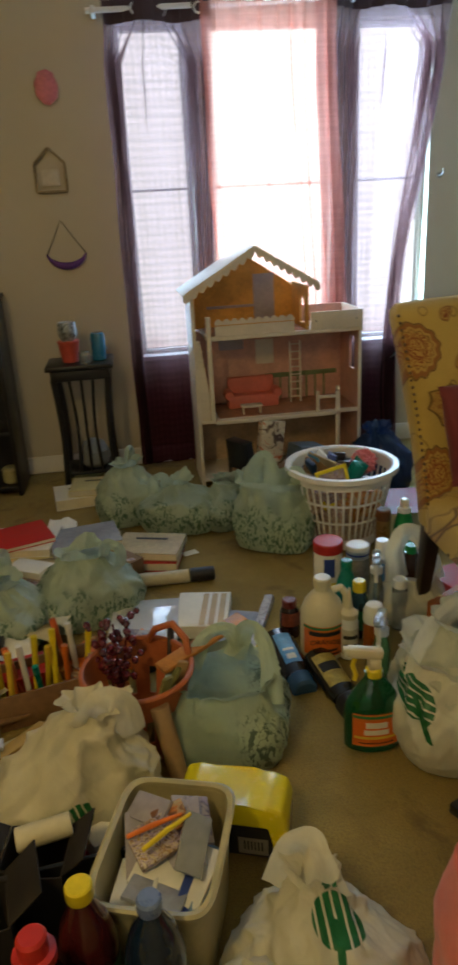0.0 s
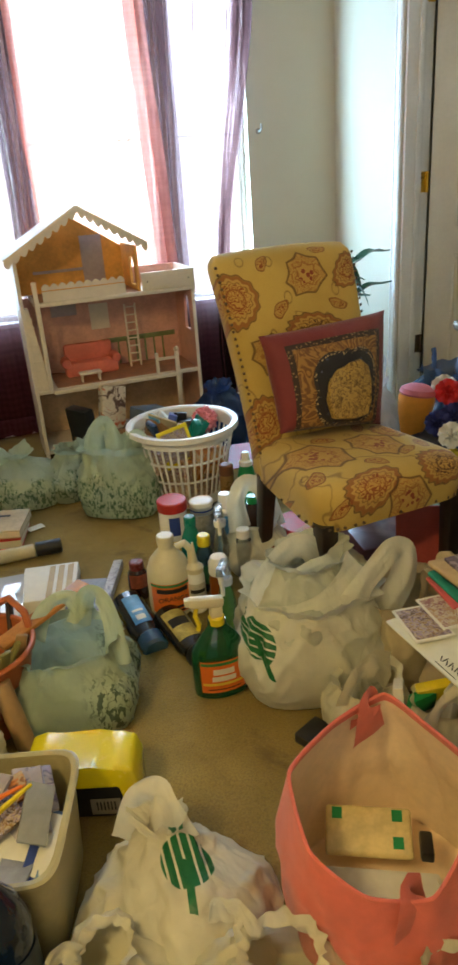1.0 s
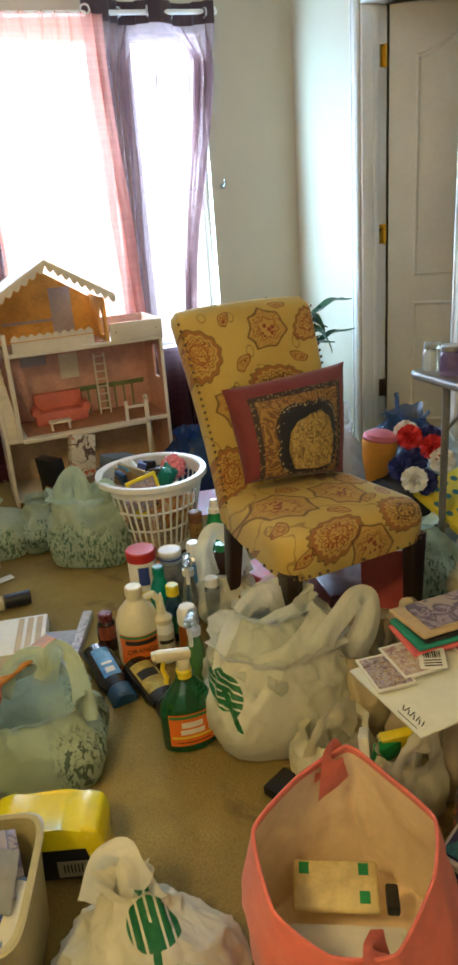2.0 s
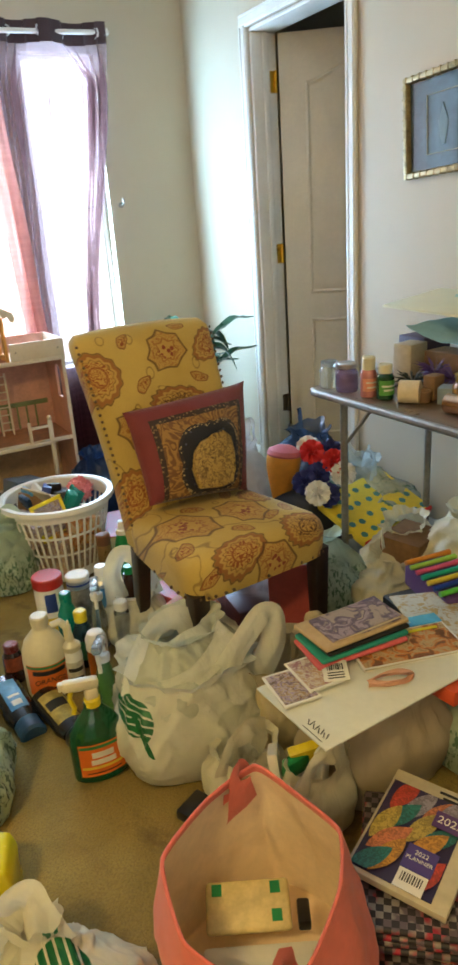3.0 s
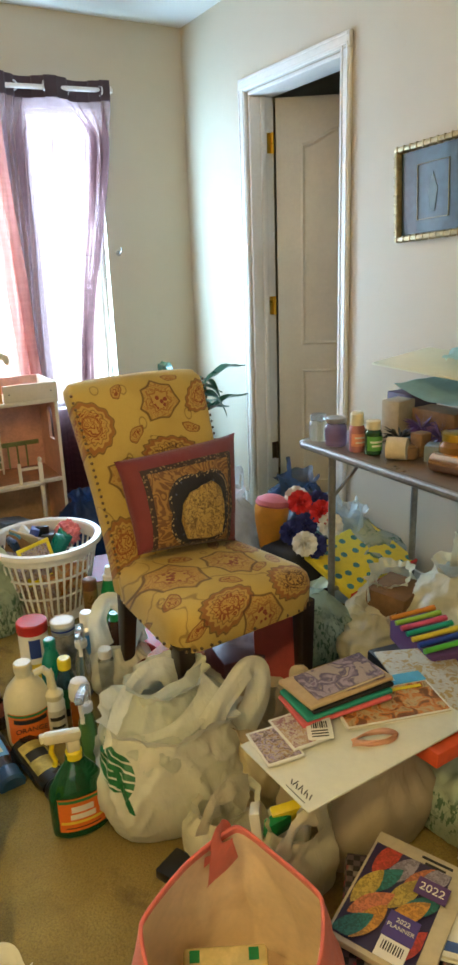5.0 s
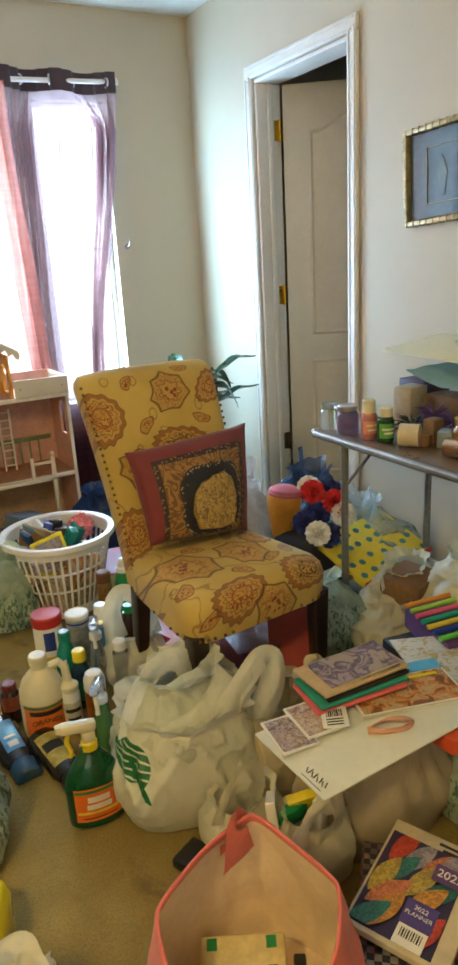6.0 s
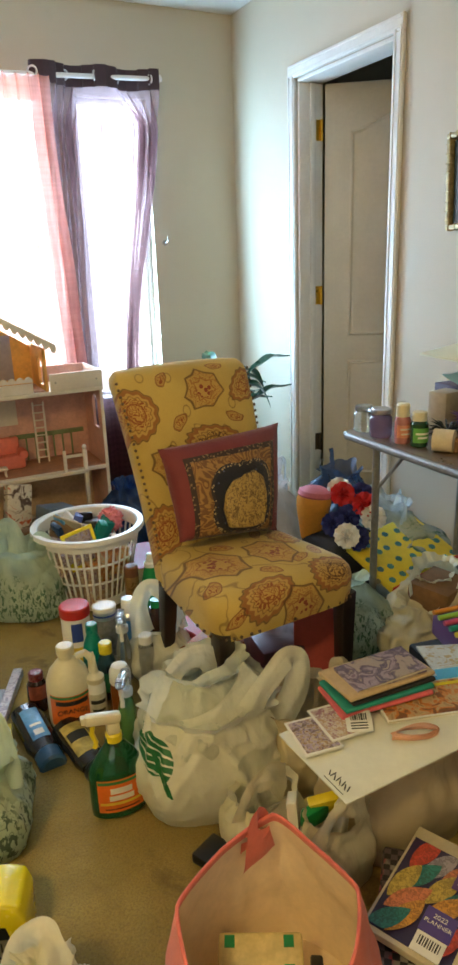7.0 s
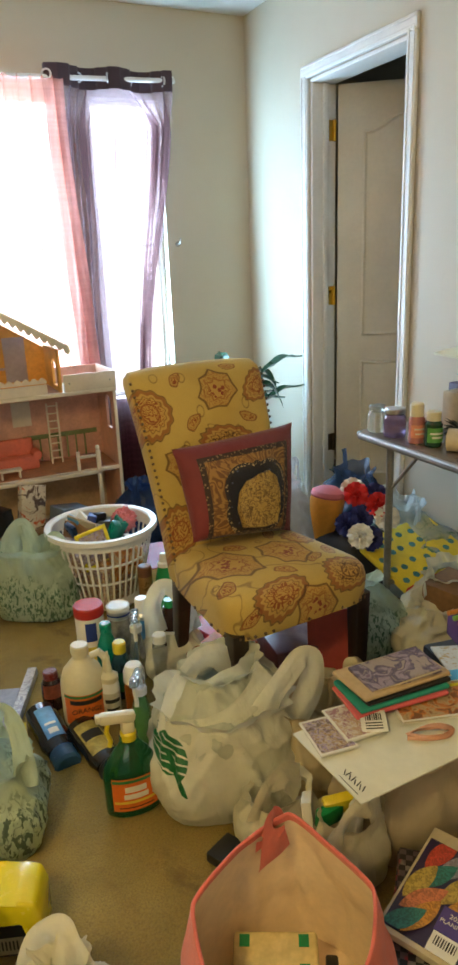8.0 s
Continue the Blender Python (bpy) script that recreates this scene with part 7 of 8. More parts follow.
def peace_lily(m):
    t = thing("potted_plant", m, "dark green leafy pot plant in the corner", "plant")
    b = bm_new()
    lathe(b, [(0.075, 0), (0.085, 0.01), (0.105, 0.17), (0.112, 0.175), (0.112, 0.19), (0.098, 0.19), (0.095, 0.17)], 30)
    part("pot", b, paint("dark_pot", (0.03, 0.03, 0.035), 0.5), t)
    b = bm_new()
    lathe(b, [(0.096, 0.165), (0.05, 0.172), (0.004, 0.175)], 20)
    part("soil", b, paint("soil", (0.03, 0.02, 0.012), 0.9), t)
    LEAF = mat("deep_green_leaf", (0.020, 0.085, 0.045), 0.32, var=0.35, vscale=18, coat=0.2)
    rng = random.Random(11)
    for i in range(22):
        a = rng.uniform(0, 360)
        h = rng.uniform(0.24, 0.54)
        out = rng.uniform(0.05, 0.20)
        L, w = rng.uniform(0.18, 0.28), rng.uniform(0.065, 0.095)
        drop = rng.uniform(0.1, 0.8)
        s = bm_new()
        tube(s, [(0, 0, 0.17), (out * 0.35, 0, 0.17 + h * 0.5), (out, 0, 0.17 + h)], [0.004, 0.0035, 0.0025], 6)
        st = part("stem", s, LEAF, t, m=pose(0, 0, 0, 0, 0, a))
        b = bm_new()

        def f(u, v):
            ww = w * math.sin(math.pi * min(1, v * 0.97 + 0.03)) ** 0.8 * (1.15 - 0.5 * v)
            x = (u - 0.5) * 2
            ang = 0.9 - drop * 2.0 * v
            return Vector((v * L * math.cos(ang * 0.8), x * ww * 0.55, v * L * math.sin(ang) * 0.8 + abs(x) * ww * 0.28 + 0.006 * math.sin(v * 12 + u)))
        grid(b, 7, 12, f)
        part("leaf", b, LEAF, st, m=pose(out, 0, 0.17 + h), smooth=80)
    return t


peace_lily(pose(2.10, 3.20, 0))


def table_things():
    tz = 0.691
    g = "jars and bottles on the folding table"

    def jar(x, y, r, h, glass, lid, lab):
        t = thing("glass_jar", pose(x, y, tz), lab, "jar", g)
        b = bm_new()
        lathe(b, [(r * 0.9, 0), (r, 0.006), (r, h * 0.68), (r * 0.8, h * 0.80), (r * 0.8, h * 0.97)], 28)
        part("jar", b, glass, t)
        b = bm_new()
        lathe(b, [(r * 0.86, h * 0.84), (r * 0.88, h * 0.86), (r * 0.88, h), (r * 0.80, h + 0.003)], 28)
        part("lid", b, lid, t)
    LILAC = mat("lilac_glass", (0.30, 0.21, 0.40), 0.08, trans=0.7, var=0.1)
    jar(2.07, 1.995, 0.032, 0.085, CLEARBOT, CLEARBOT, "clear glass jar on the folding table")
    jar(2.072, 1.905, 0.036, 0.090, LILAC, STEEL, "lilac glass jar with silver lid")
    jar(2.14, 1.83, 0.030, 0.065, CLEARBOT, STEEL, "small clear glass jar")
    bottle("paint_bottle", pose(2.072, 1.80, tz), "pink craft bottle with a cream cap", [(0.022, 0), (0.0245, 0.003), (0.0245, 0.075), (0.02, 0.085)], mat("pink_liquid", (0.62, 0.24, 0.22), 0.2, trans=0.3), cap=[(0.021, 0.085), (0.021, 0.12), (0.016, 0.126)], cap_mat=CREAMP, group=g, lab=[(0.02, 0.06, -170, -40, mat("pink_orange_label", (0.66, 0.26, 0.16), 0.4, var=0.2, vscale=40), [(0.045, 0.005, 0.6, PALE), (0.030, 0.005, 0.5, PALE)])])
    bottle("paint_bottle", pose(2.088, 1.742, tz), "green craft bottle with a cream cap", [(0.024, 0), (0.027, 0.003), (0.027, 0.07), (0.02, 0.08)], mat("dark_green_glass", (0.01, 0.05, 0.02), 0.1, coat=0.4), cap=[(0.022, 0.08), (0.022, 0.105), (0.018, 0.108)], cap_mat=CREAMP, group=g, lab=[(0.015, 0.06, -170, -40, mat("lime_label", (0.10, 0.32, 0.06), 0.4), [(0.04, 0.006, 0.7, PALE), (0.028, 0.006, 0.5, PALE)])])
    b = bm_new()
    lathe(b, [(0.012, 0), (0.034, 0.001), (0.034, 0.06), (0.012, 0.061)], 26)
    solo("ribbon_roll", b, paint("cream_roll", (0.62, 0.52, 0.36), 0.7), pose(2.085, 1.675, tz + 0.034, 90, 0, 35), "cream roll of craft ribbon lying on the table", "roll", g)
    b = bm_new()
    lathe(b, [(0.005, 0), (0.028, 0.001), (0.028, 0.13), (0.018, 0.131)], 22)
    solo("foil_roll", b, mat("copper_foil", (0.72, 0.46, 0.30), 0.22, 1.0), pose(2.10, 1.50, tz + 0.028, 90, 0, 8), "shiny copper foil roll on the table", "roll", g)
    t = thing("gold_jar", pose(2.17, 1.49, tz), "amber jar with a gold lid", "jar", g)
    b = bm_new()
    lathe(b, [(0.04, 0), (0.045, 0.005), (0.045, 0.065), (0.035, 0.08)], 26)
    part("jar", b, mat("amber_glass", (0.42, 0.20, 0.03), 0.1, trans=0.5), t)
    b = bm_new()
    lathe(b, [(0.037, 0.08), (0.037, 0.10), (0.03, 0.103)], 26)
    part("lid", b, BRASS, t)
    # tinsel flowers and dark grasses
    for (x, y, z, mt, lab, n, L) in ((2.27, 1.72, tz + 0.055, PURPLE, "spiky purple artificial flower", 60, 0.075), (2.18, 1.72, tz + 0.035, paint("dark_tinsel", (0.02, 0.022, 0.012), 0.5), "dark artificial pine sprig", 60, 0.075), (2.25, 1.62, tz + 0.05, PURPLE, "spiky purple artificial flower", 60, 0.07)):
        b = bm_new()
        rng = random.Random(int(x * 1000 + y * 100))
        for i in range(n):
            d = Vector((rng.gauss(0, 1), rng.gauss(0, 1), rng.gauss(0.35, 0.7))).normalized()
            s = d.orthogonal().normalized() * 0.004
            tip = d * L * rng.uniform(0.6, 1.0)
            mid = d * L * 0.45 + Vector((0, 0, 0.006))
            vs = [b.verts.new(p) for p in (d * 0.004 - s * 0.5, d * 0.004 + s * 0.5, mid + s, tip, mid - s)]
            b.faces.new(vs)
        lathe(b, [(0.004, -0.05), (0.007, -0.02), (0.006, 0.004)], 8)
        solo("artificial_flower", b, mt, pose(x, y, z), lab + " on the table", "flower", g)
    for x, y, z, sx, sy, sz, rz, mt, lab in ((2.30, 1.86, tz, 0.09, 0.07, 0.13, 10, mat("beige_block", (0.42, 0.34, 0.24), 0.7), "beige foam block"), (2.36, 1.72, tz + 0.0, 0.10, 0.17, 0.11, 5, BROWN, "brown cardboard box"), (2.40, 1.90, tz, 0.12, 0.12, 0.14, 0, paint("dark_purple_box", (0.06, 0.04, 0.08), 0.6), "dark gift box"), (2.18, 1.575, tz, 0.06, 0.05, 0.05, 30, paint("grey_blue_cloth", (0.22, 0.27, 0.32), 0.8), "grey-blue felt pouch"), (2.30, 1.45, tz, 0.12, 0.14, 0.10, -8, BROWN, "brown craft box")):
        b = bm_new()
        box(b, sx, sy, sz, (0, 0, sz / 2), 0.004)
        solo("carton", b, mt, pose(x, y, z, 0, 0, rz), lab + " on the folding table", "box", g)
    b = bm_new()
    grid(b, 30, 34, lambda u, v: Vector(((u - 0.5) * 0.32, (v - 0.5) * 0.36, 0.03 * (u - 0.5) - 0.03 * math.sin(3 * v) + 0.006 * noise.noise(Vector((u * 5, v * 6, 1))))))
    solo("tissue_paper", b, film("aqua_tissue", (0.40, 0.62, 0.60), 0.35, rough=0.7, crease=18), pose(2.36, 1.60, tz + 0.20, 3, 4, -4), "crumpled aqua tissue paper over boxes", "tissue")
    b = bm_new()
    box(b, 0.28, 0.50, 0.008, (0, 0, 0), 0.002)
    solo("poster_board", b, mat("pale_green_board", (0.62, 0.60, 0.42), 0.45, var=0.05), pose(2.36, 1.645, tz + 0.255, 3, -5, 5), "pale green poster board lying over the boxes", "board")
    b = bm_new()
    grid(b, 26, 20, lambda u, v: Vector(((u - 0.5) * 0.16, (v - 0.5) * 0.18, 0.05 * math.sin(math.pi * u) * math.sin(math.pi * v) + 0.02 * noise.noise(Vector((u * 6, v * 6, 2))))))
    solo("tissue_paper", b, bpy.data.materials["aqua_tissue"], pose(2.40, 1.62, tz + 0.285, 0, 0, 20), "crumpled aqua tissue paper on the board", "tissue")

    rng = random.Random(8)
    for i in range(14):
        x, y = rng.uniform(2.12, 2.42), rng.uniform(1.15, 1.66)
        r, h = rng.uniform(0.015, 0.03), rng.uniform(0.03, 0.09)
        mt = (BROWN, PURPLE, BLACK, BRASS, LILAC, CREAMP, TEAL)[i % 7]
        b = bm_new()
        if i % 2:
            lathe(b, [(r * 0.9, 0), (r, 0.003), (r, h * 0.8), (r * 0.6, h * 0.9), (r * 0.6, h)], 20)
        else:
            box(b, r * 3, r * 2.4, h, (0, 0, h / 2), 0.003)
        solo("craft_pot" if i % 2 else "craft_box", b, mt, pose(x, y, tz, 0, 0, rng.uniform(0, 90)), ("small craft pot" if i % 2 else "small craft box") + " among jars on the table", "pot" if i % 2 else "box", g)


table_things()


# ---- picture beside the door ----
p = wall_picture(pose(XE - 0.002, 1.985, 1.490, 0, 0, -90) @ pose(0, 0, 0, 0, -2.6, 0), 0.345, 0.315, mat("gilt_bamboo", (0.42, 0.33, 0.17), 0.45, 0.4, var=0.3, vscale=40), "gilt-framed picture with a dark blue-green mat")
bm = bm_new()
box(bm, 0.30, 0.006, 0.27, (0, -0.004, 0))
part("mat_board", bm, mat("slate_mat", (0.030, 0.066, 0.080), 0.35, var=0.3, vscale=12, coat=0.25), p)
PALELINE = mat("dull_gold_line", (0.34, 0.30, 0.18), 0.5, 0.3)
for x0, x1, z0, z1 in ((-0.072, 0.072, 0.0862, 0.088), (-0.072, 0.072, -0.092, -0.0902), (-0.072, -0.0702, -0.092, 0.088), (0.0702, 0.072, -0.092, 0.088)):
    bm = bm_new()
    box(bm, x1 - x0, 0.003, z1 - z0, ((x0 + x1) / 2, -0.0088, (z0 + z1) / 2))
    part("gold_line", bm, PALELINE, p)
bm = bm_new()
prism(bm, [(0, 0.055), (0.022, 0.0), (0.008, -0.07), (-0.008, -0.07), (-0.022, 0.0)], -0.0095, -0.0075)
part("emblem", bm, mat("grey_emblem", (0.16, 0.22, 0.24), 0.5), p)

# ---- inside the tote ----
t = thing("packing_tape_pack", pose(1.075, 0.945, 0.085, 18, 0, -28), "clear yellow packet with green corner stickers", "packet")
bm = bm_new()
box(bm, 0.15, 0.085, 0.018, (0, 0, 0), 0.007, None, 3)
part("wrapper", bm, mat("yellowed_wrapper", (0.72, 0.58, 0.28), 0.22, var=0.2, coat=0.5), t)
for x, y in ((-0.055, 0.026), (0.05, 0.026), (0.05, -0.02)):
    bm = bm_new()
    box(bm, 0.018, 0.020, 0.001, (x, y, 0.0096))
    part("sticker", bm, GREEN, t)
bm = bm_new()
box(bm, 0.20, 0.10, 0.03, (0, 0, 0), 0.008)
solo("paper_pack", bm, PAPER, pose(1.045, 0.850, 0.040, 6, 0, -28), "white paper pack at the bottom of the tote", "packet")
bm = bm_new()
box(bm, 0.055, 0.022, 0.020, (0, 0, 0), 0.004)
solo("remote", bm, BLACK, pose(1.150, 0.880, 0.085, 0, 10, 60), "small black gadget in the tote", "gadget")


# ---- by the left of the window ----
def side_table(m):
    s = thing("side_table", m, "small black side table with curved slatted sides", "table")
    b = bm_new()
    box(b, 0.31, 0.27, 0.022, (0, 0, 0.60), 0.006)
    part("tabletop", b, BLACKW, s)
    b = bm_new()
    box(b, 0.27, 0.23, 0.05, (0, 0, 0.563), 0.004)
    part("apron", b, BLACKW, s)
    for x in (-1, 1):
        for y in (-1, 1):
            b = bm_new()
            pts = [(x * (0.125 - 0.016 * math.sin(math.pi * k / 10)), y * 0.105, 0.59 * k / 10 * 0.93) for k in range(11)]
            tube(b, pts, 0.015, 8)
            part("leg", b, BLACKW, s)
    for i in range(3):
        b = bm_new()
        x = -0.055 + 0.055 * i
        tube(b, [(x * (1 - 0.25 * math.sin(math.pi * k / 8)), -0.10, 0.08 + 0.46 * k / 8) for k in range(9)], 0.008, 6)
        part("slat", b, BLACKW, s)
    b = bm_new()
    box(b, 0.25, 0.21, 0.016, (0, 0, 0.085), 0.004)
    part("shelf", b, BLACKW, s)
    return s


side_table(pose(0.275, 3.58, 0))
tz = 0.6115
t = thing("flower_pot", pose(0.235, 3.56, tz), "red plant pot with a glass ornament", "pot")
bm = bm_new()
lathe(bm, [(0.034, 0), (0.038, 0.005), (0.048, 0.085), (0.051, 0.09), (0.051, 0.10), (0.042, 0.10)], 26)
part("pot", bm, mat("coral_red_pot", (0.50, 0.08, 0.06), 0.45), t)
bm = bm_new()
lathe(bm, [(0.03, 0.10), (0.042, 0.12), (0.045, 0.15), (0.04, 0.185)], 10)
part("ornament", bm, mat("grey_glitter", (0.30, 0.32, 0.33), 0.3, 0.4, var=0.5, vscale=60, grain=200), t)
bm = bm_new()
lathe(bm, [(0.028, 0), (0.033, 0.004), (0.035, 0.11), (0.030, 0.125), (0.026, 0.128)], 26)
solo("tumbler", bm, mat("blue_tumbler", (0.02, 0.16, 0.30), 0.25, coat=0.3), pose(0.37, 3.56, tz), "blue plastic tumbler on the side table", "tumbler")
bm = bm_new()
lathe(bm, [(0.02, 0), (0.024, 0.003), (0.024, 0.05), (0.02, 0.055)], 20)
solo("candle_glass", bm, CLEARBOT, pose(0.305, 3.50, tz), "small clear glass on the side table", "glass")
bm = bm_new()
lathe(bm, [(0.05, 0), (0.07, 0.02), (0.075, 0.08), (0.05, 0.12), (0.03, 0.13)], 24)
solo("vase", bm, mat("grey_vase", (0.22, 0.23, 0.23), 0.4), pose(0.29, 3.57, 0.0935), "grey vase on the side table's shelf", "vase")


def bookcase(m):
    k = thing("bookcase", m, "tall black bookcase with a few objects", "bookcase")
    W, D, H = 0.62, 0.28, 0.93
    for nm, x0, x1, z0, z1 in (("side", -W / 2, -W / 2 + 0.02, 0, H - 0.022), ("side", W / 2 - 0.02, W / 2, 0, H - 0.022), ("top", -W / 2 - 0.01, W / 2 + 0.01, H - 0.02, H), ("shelf", -W / 2 + 0.0205, W / 2 - 0.0205, 0.60, 0.62), ("shelf", -W / 2 + 0.0205, W / 2 - 0.0205, 0.30, 0.32), ("shelf", -W / 2 + 0.0205, W / 2 - 0.0205, 0.03, 0.05)):
        b = bm_new()
        box(b, x1 - x0, D, z1 - z0, ((x0 + x1) / 2, 0, (z0 + z1) / 2), 0.002)
        part(nm, b, BLACKW, k)
    b = bm_new()
    box(b, W - 0.05, 0.008, H - 0.06, (0, D / 2 - 0.006, H / 2 - 0.01))
    part("back", b, BLACKW, k)
    return k


bookcase(pose(-0.375, 3.62, 0))
bm = bm_new()
lathe(bm, [(0.03, 0), (0.045, 0.02), (0.05, 0.06), (0.03, 0.10), (0.015, 0.11)], 24)
solo("ornament", bm, mat("pink_ornament", (0.60, 0.12, 0.14), 0.4), pose(-0.12, 3.56, 0.6205), "pink ornament on the bookcase shelf", "ornament")
bm = bm_new()
lathe(bm, [(0.03, 0), (0.04, 0.01), (0.04, 0.07), (0.03, 0.08)], 24)
solo("jar", bm, mat("yellow_grey_jar", (0.38, 0.34, 0.16), 0.4), pose(-0.12, 3.55, 0.0505), "dull yellow jar in the bookcase", "jar")


def wall_hangings():
    y = YN - 0.003
    t = thing("wall_ornament", pose(0.265, y, 1.785), "pink paper ornament on the wall", "ornament")
    b = bm_new()
    grid(b, 30, 20, lambda u, v: (lambda d: Vector((d.x * 0.05, -0.012 + d.y * 0.012, d.z * 0.068)) * (1 + 0.12 * noise.noise(d * 3)))(Vector((math.cos(2 * math.pi * u) * math.sin(math.pi * v), math.sin(2 * math.pi * u) * math.sin(math.pi * v), math.cos(math.pi * v)))), close_u=True)
    part("paper_ball", b, mat("pink_paper", (0.62, 0.20, 0.24), 0.7, var=0.2), t)
    t = thing("wall_frame", pose(0.235, y, 1.43), "small house-shaped wooden wall frame", "frame")
    WOODF = mat("weathered_frame", (0.26, 0.20, 0.12), 0.7, var=0.3)
    pts = [(-0.068, -0.07), (0.068, -0.07), (0.068, 0.05), (0.0, 0.115), (-0.068, 0.05)]
    for (x0, z0), (x1, z1) in zip(pts, pts[1:] + pts[:1]):
        b = bm_new()
        L = math.hypot(x1 - x0, z1 - z0)
        box(b, L, 0.016, 0.012, ((x0 + x1) / 2, -0.008, (z0 + z1) / 2), 0.002, pose(0, 0, 0, 0, -math.degrees(math.atan2(z1 - z0, x1 - x0)), 0))
        part("frame_side", b, WOODF, t)
    b = bm_new()
    box(b, 0.08, 0.006, 0.07, (0, -0.006, -0.01), 0.001)
    part("card", b, mat("pale_card", (0.58, 0.52, 0.42), 0.7), t)
    t = thing("wall_hanging", pose(0.262, y, 1.085), "purple crescent wall hanging on a black cord", "hanging")
    b = bm_new()
    n = 22
    pts, rr = [], []
    for i in range(n):
        a = math.pi * (1.08 + 0.84 * i / (n - 1))
        pts.append((0.095 * math.cos(a), -0.016, 0.075 * math.sin(a) + 0.02))
        rr.append(0.003 + 0.014 * math.sin(math.pi * i / (n - 1)))
    tube(b, pts, rr, 10)
    part("crescent", b, mat("purple_felt", (0.10, 0.03, 0.17), 0.7, var=0.3), t)
    b = bm_new()
    tube(b, [(-0.09, -0.01, 0.0), (-0.01, -0.008, 0.15), (0.09, -0.01, 0.0)], 0.0025, 6)
    part("cord", b, BLACK, t)
    q = wall_picture(pose(-0.17, y, 1.50), 0.30, 0.40, mat("yellow_gilt", (0.60, 0.46, 0.05), 0.4, 0.4, var=0.2), "yellow gilt picture frame on the wall")
    b = bm_new()
    box(b, 0.255, 0.006, 0.355, (0, -0.004, 0))
    part("mat_board", b, mat("dull_print", (0.20, 0.20, 0.10), 0.5, var=0.4, vscale=9), q)


wall_hangings()


# ---- the heap on the carpet ----
def left_heap():
    g = "books and papers heaped on the carpet"
    rng = random.Random(3)
    GREYC = mat("grey_blue_card", (0.30, 0.31, 0.36), 0.4, var=0.2)
    covers = [GREYC, PAPER, mat("tan_cover", (0.46, 0.36, 0.20), 0.5, var=0.2), RED, PAPER, BROWN, BLACK, mat("pale_yellow_cover", (0.62, 0.52, 0.24), 0.5)]
    names = ["grey-blue", "white", "tan", "red", "white", "brown", "black", "pale yellow"]
    spots = [(0.00, 2.72, 0.0, 0.30, 0.24, 0.035, 8, 5), (0.26, 2.72, 0.0, 0.28, 0.22, 0.03, -6, 6), (0.02, 2.70, 0.036, 0.28, 0.22, 0.03, 12, 7), (0.25, 2.70, 0.031, 0.30, 0.22, 0.028, -4, 2), (0.03, 2.74, 0.067, 0.27, 0.22, 0.03, -8, 1), (0.27, 2.72, 0.060, 0.26, 0.20, 0.03, 10, 0),
             (0.50, 2.63, 0.0, 0.26, 0.19, 0.035, -14, 3), (0.515, 2.64, 0.036, 0.25, 0.18, 0.03, -18, 2), (-0.28, 2.75, 0.0, 0.28, 0.22, 0.09, 3, 4), (0.23, 3.34, 0.0, 0.26, 0.20, 0.05, 8, 1), (0.30, 3.33, 0.051, 0.24, 0.18, 0.03, -5, 7), (0.02, 2.73, 0.098, 0.24, 0.20, 0.018, 20, 3)]
    for x, y, z, w, d, t, rz, c in spots:
        book("book", pose(x, y, z, 0, 0, rz), w, d, t, covers[c], names[c] + " covered book in a heap on the carpet", group=g, words=[(0.5, 0.7, 0.5, 0.08, INK)] if c in (1, 2, 4, 7) else ())
    # rolled poster and lying tube
    b = bm_new()
    lathe(b, [(0.010, 0), (0.024, 0.001), (0.024, 0.20), (0.010, 0.201)], 22)
    solo("paper_roll", b, mat("pale_label_roll", (0.52, 0.46, 0.30), 0.5), pose(0.44, 2.425, 0.025, 0, 90, -2), "pale wrapped roll lying on the carpet", "roll")
    b = bm_new()
    lathe(b, [(0.020, 0), (0.025, 0.002), (0.025, 0.085), (0.020, 0.088)], 22)
    solo("black_tube", b, BLACK, pose(0.645, 2.42, 0.026, 0, 90, -2), "short black tube lying on the carpet", "tube")
    # glossy flat boxes that mirror the window
    GLOSSY = mat("glossy_film_wrap", (0.55, 0.56, 0.60), 0.05, var=0.06, coat=1.0)
    for x, y, z, w, d, t, rz, mt, lab in ((0.475, 2.12, 0.0, 0.21, 0.24, 0.05, -6, GLOSSY, "film-wrapped flat white box reflecting the window"), (0.66, 2.15, 0.0, 0.17, 0.21, 0.045, -12, PAPER, "flat white box with pale stripes"), (0.745, 2.02, 0.0, 0.10, 0.24, 0.03, -20, GREYC, "slim grey box on the carpet")):
        b = bm_new()
        box(b, w, d, t, (0, 0, t / 2), 0.003)
        solo("flat_box", b, mt, pose(x, y, z, 0, 0, rz), lab, "box")
    for i in range(3):
        b = bm_new()
        box(b, 0.018, 0.19, 0.001, (0, 0, 0))
        solo("paper_strip", b, mat("tan_strip", (0.48, 0.36, 0.20), 0.5) if i == 0 else bpy.data.materials["tan_strip"], pose(0.665 + 0.028 * i, 2.145 - 0.006 * i, 0.0462, 0, 0, -12), "tan paper strip on a white box", "paper", "paper strips")
    b = bm_new()
    box(b, 0.030, 0.40, 0.030, (0, 0, 0.015), 0.004)
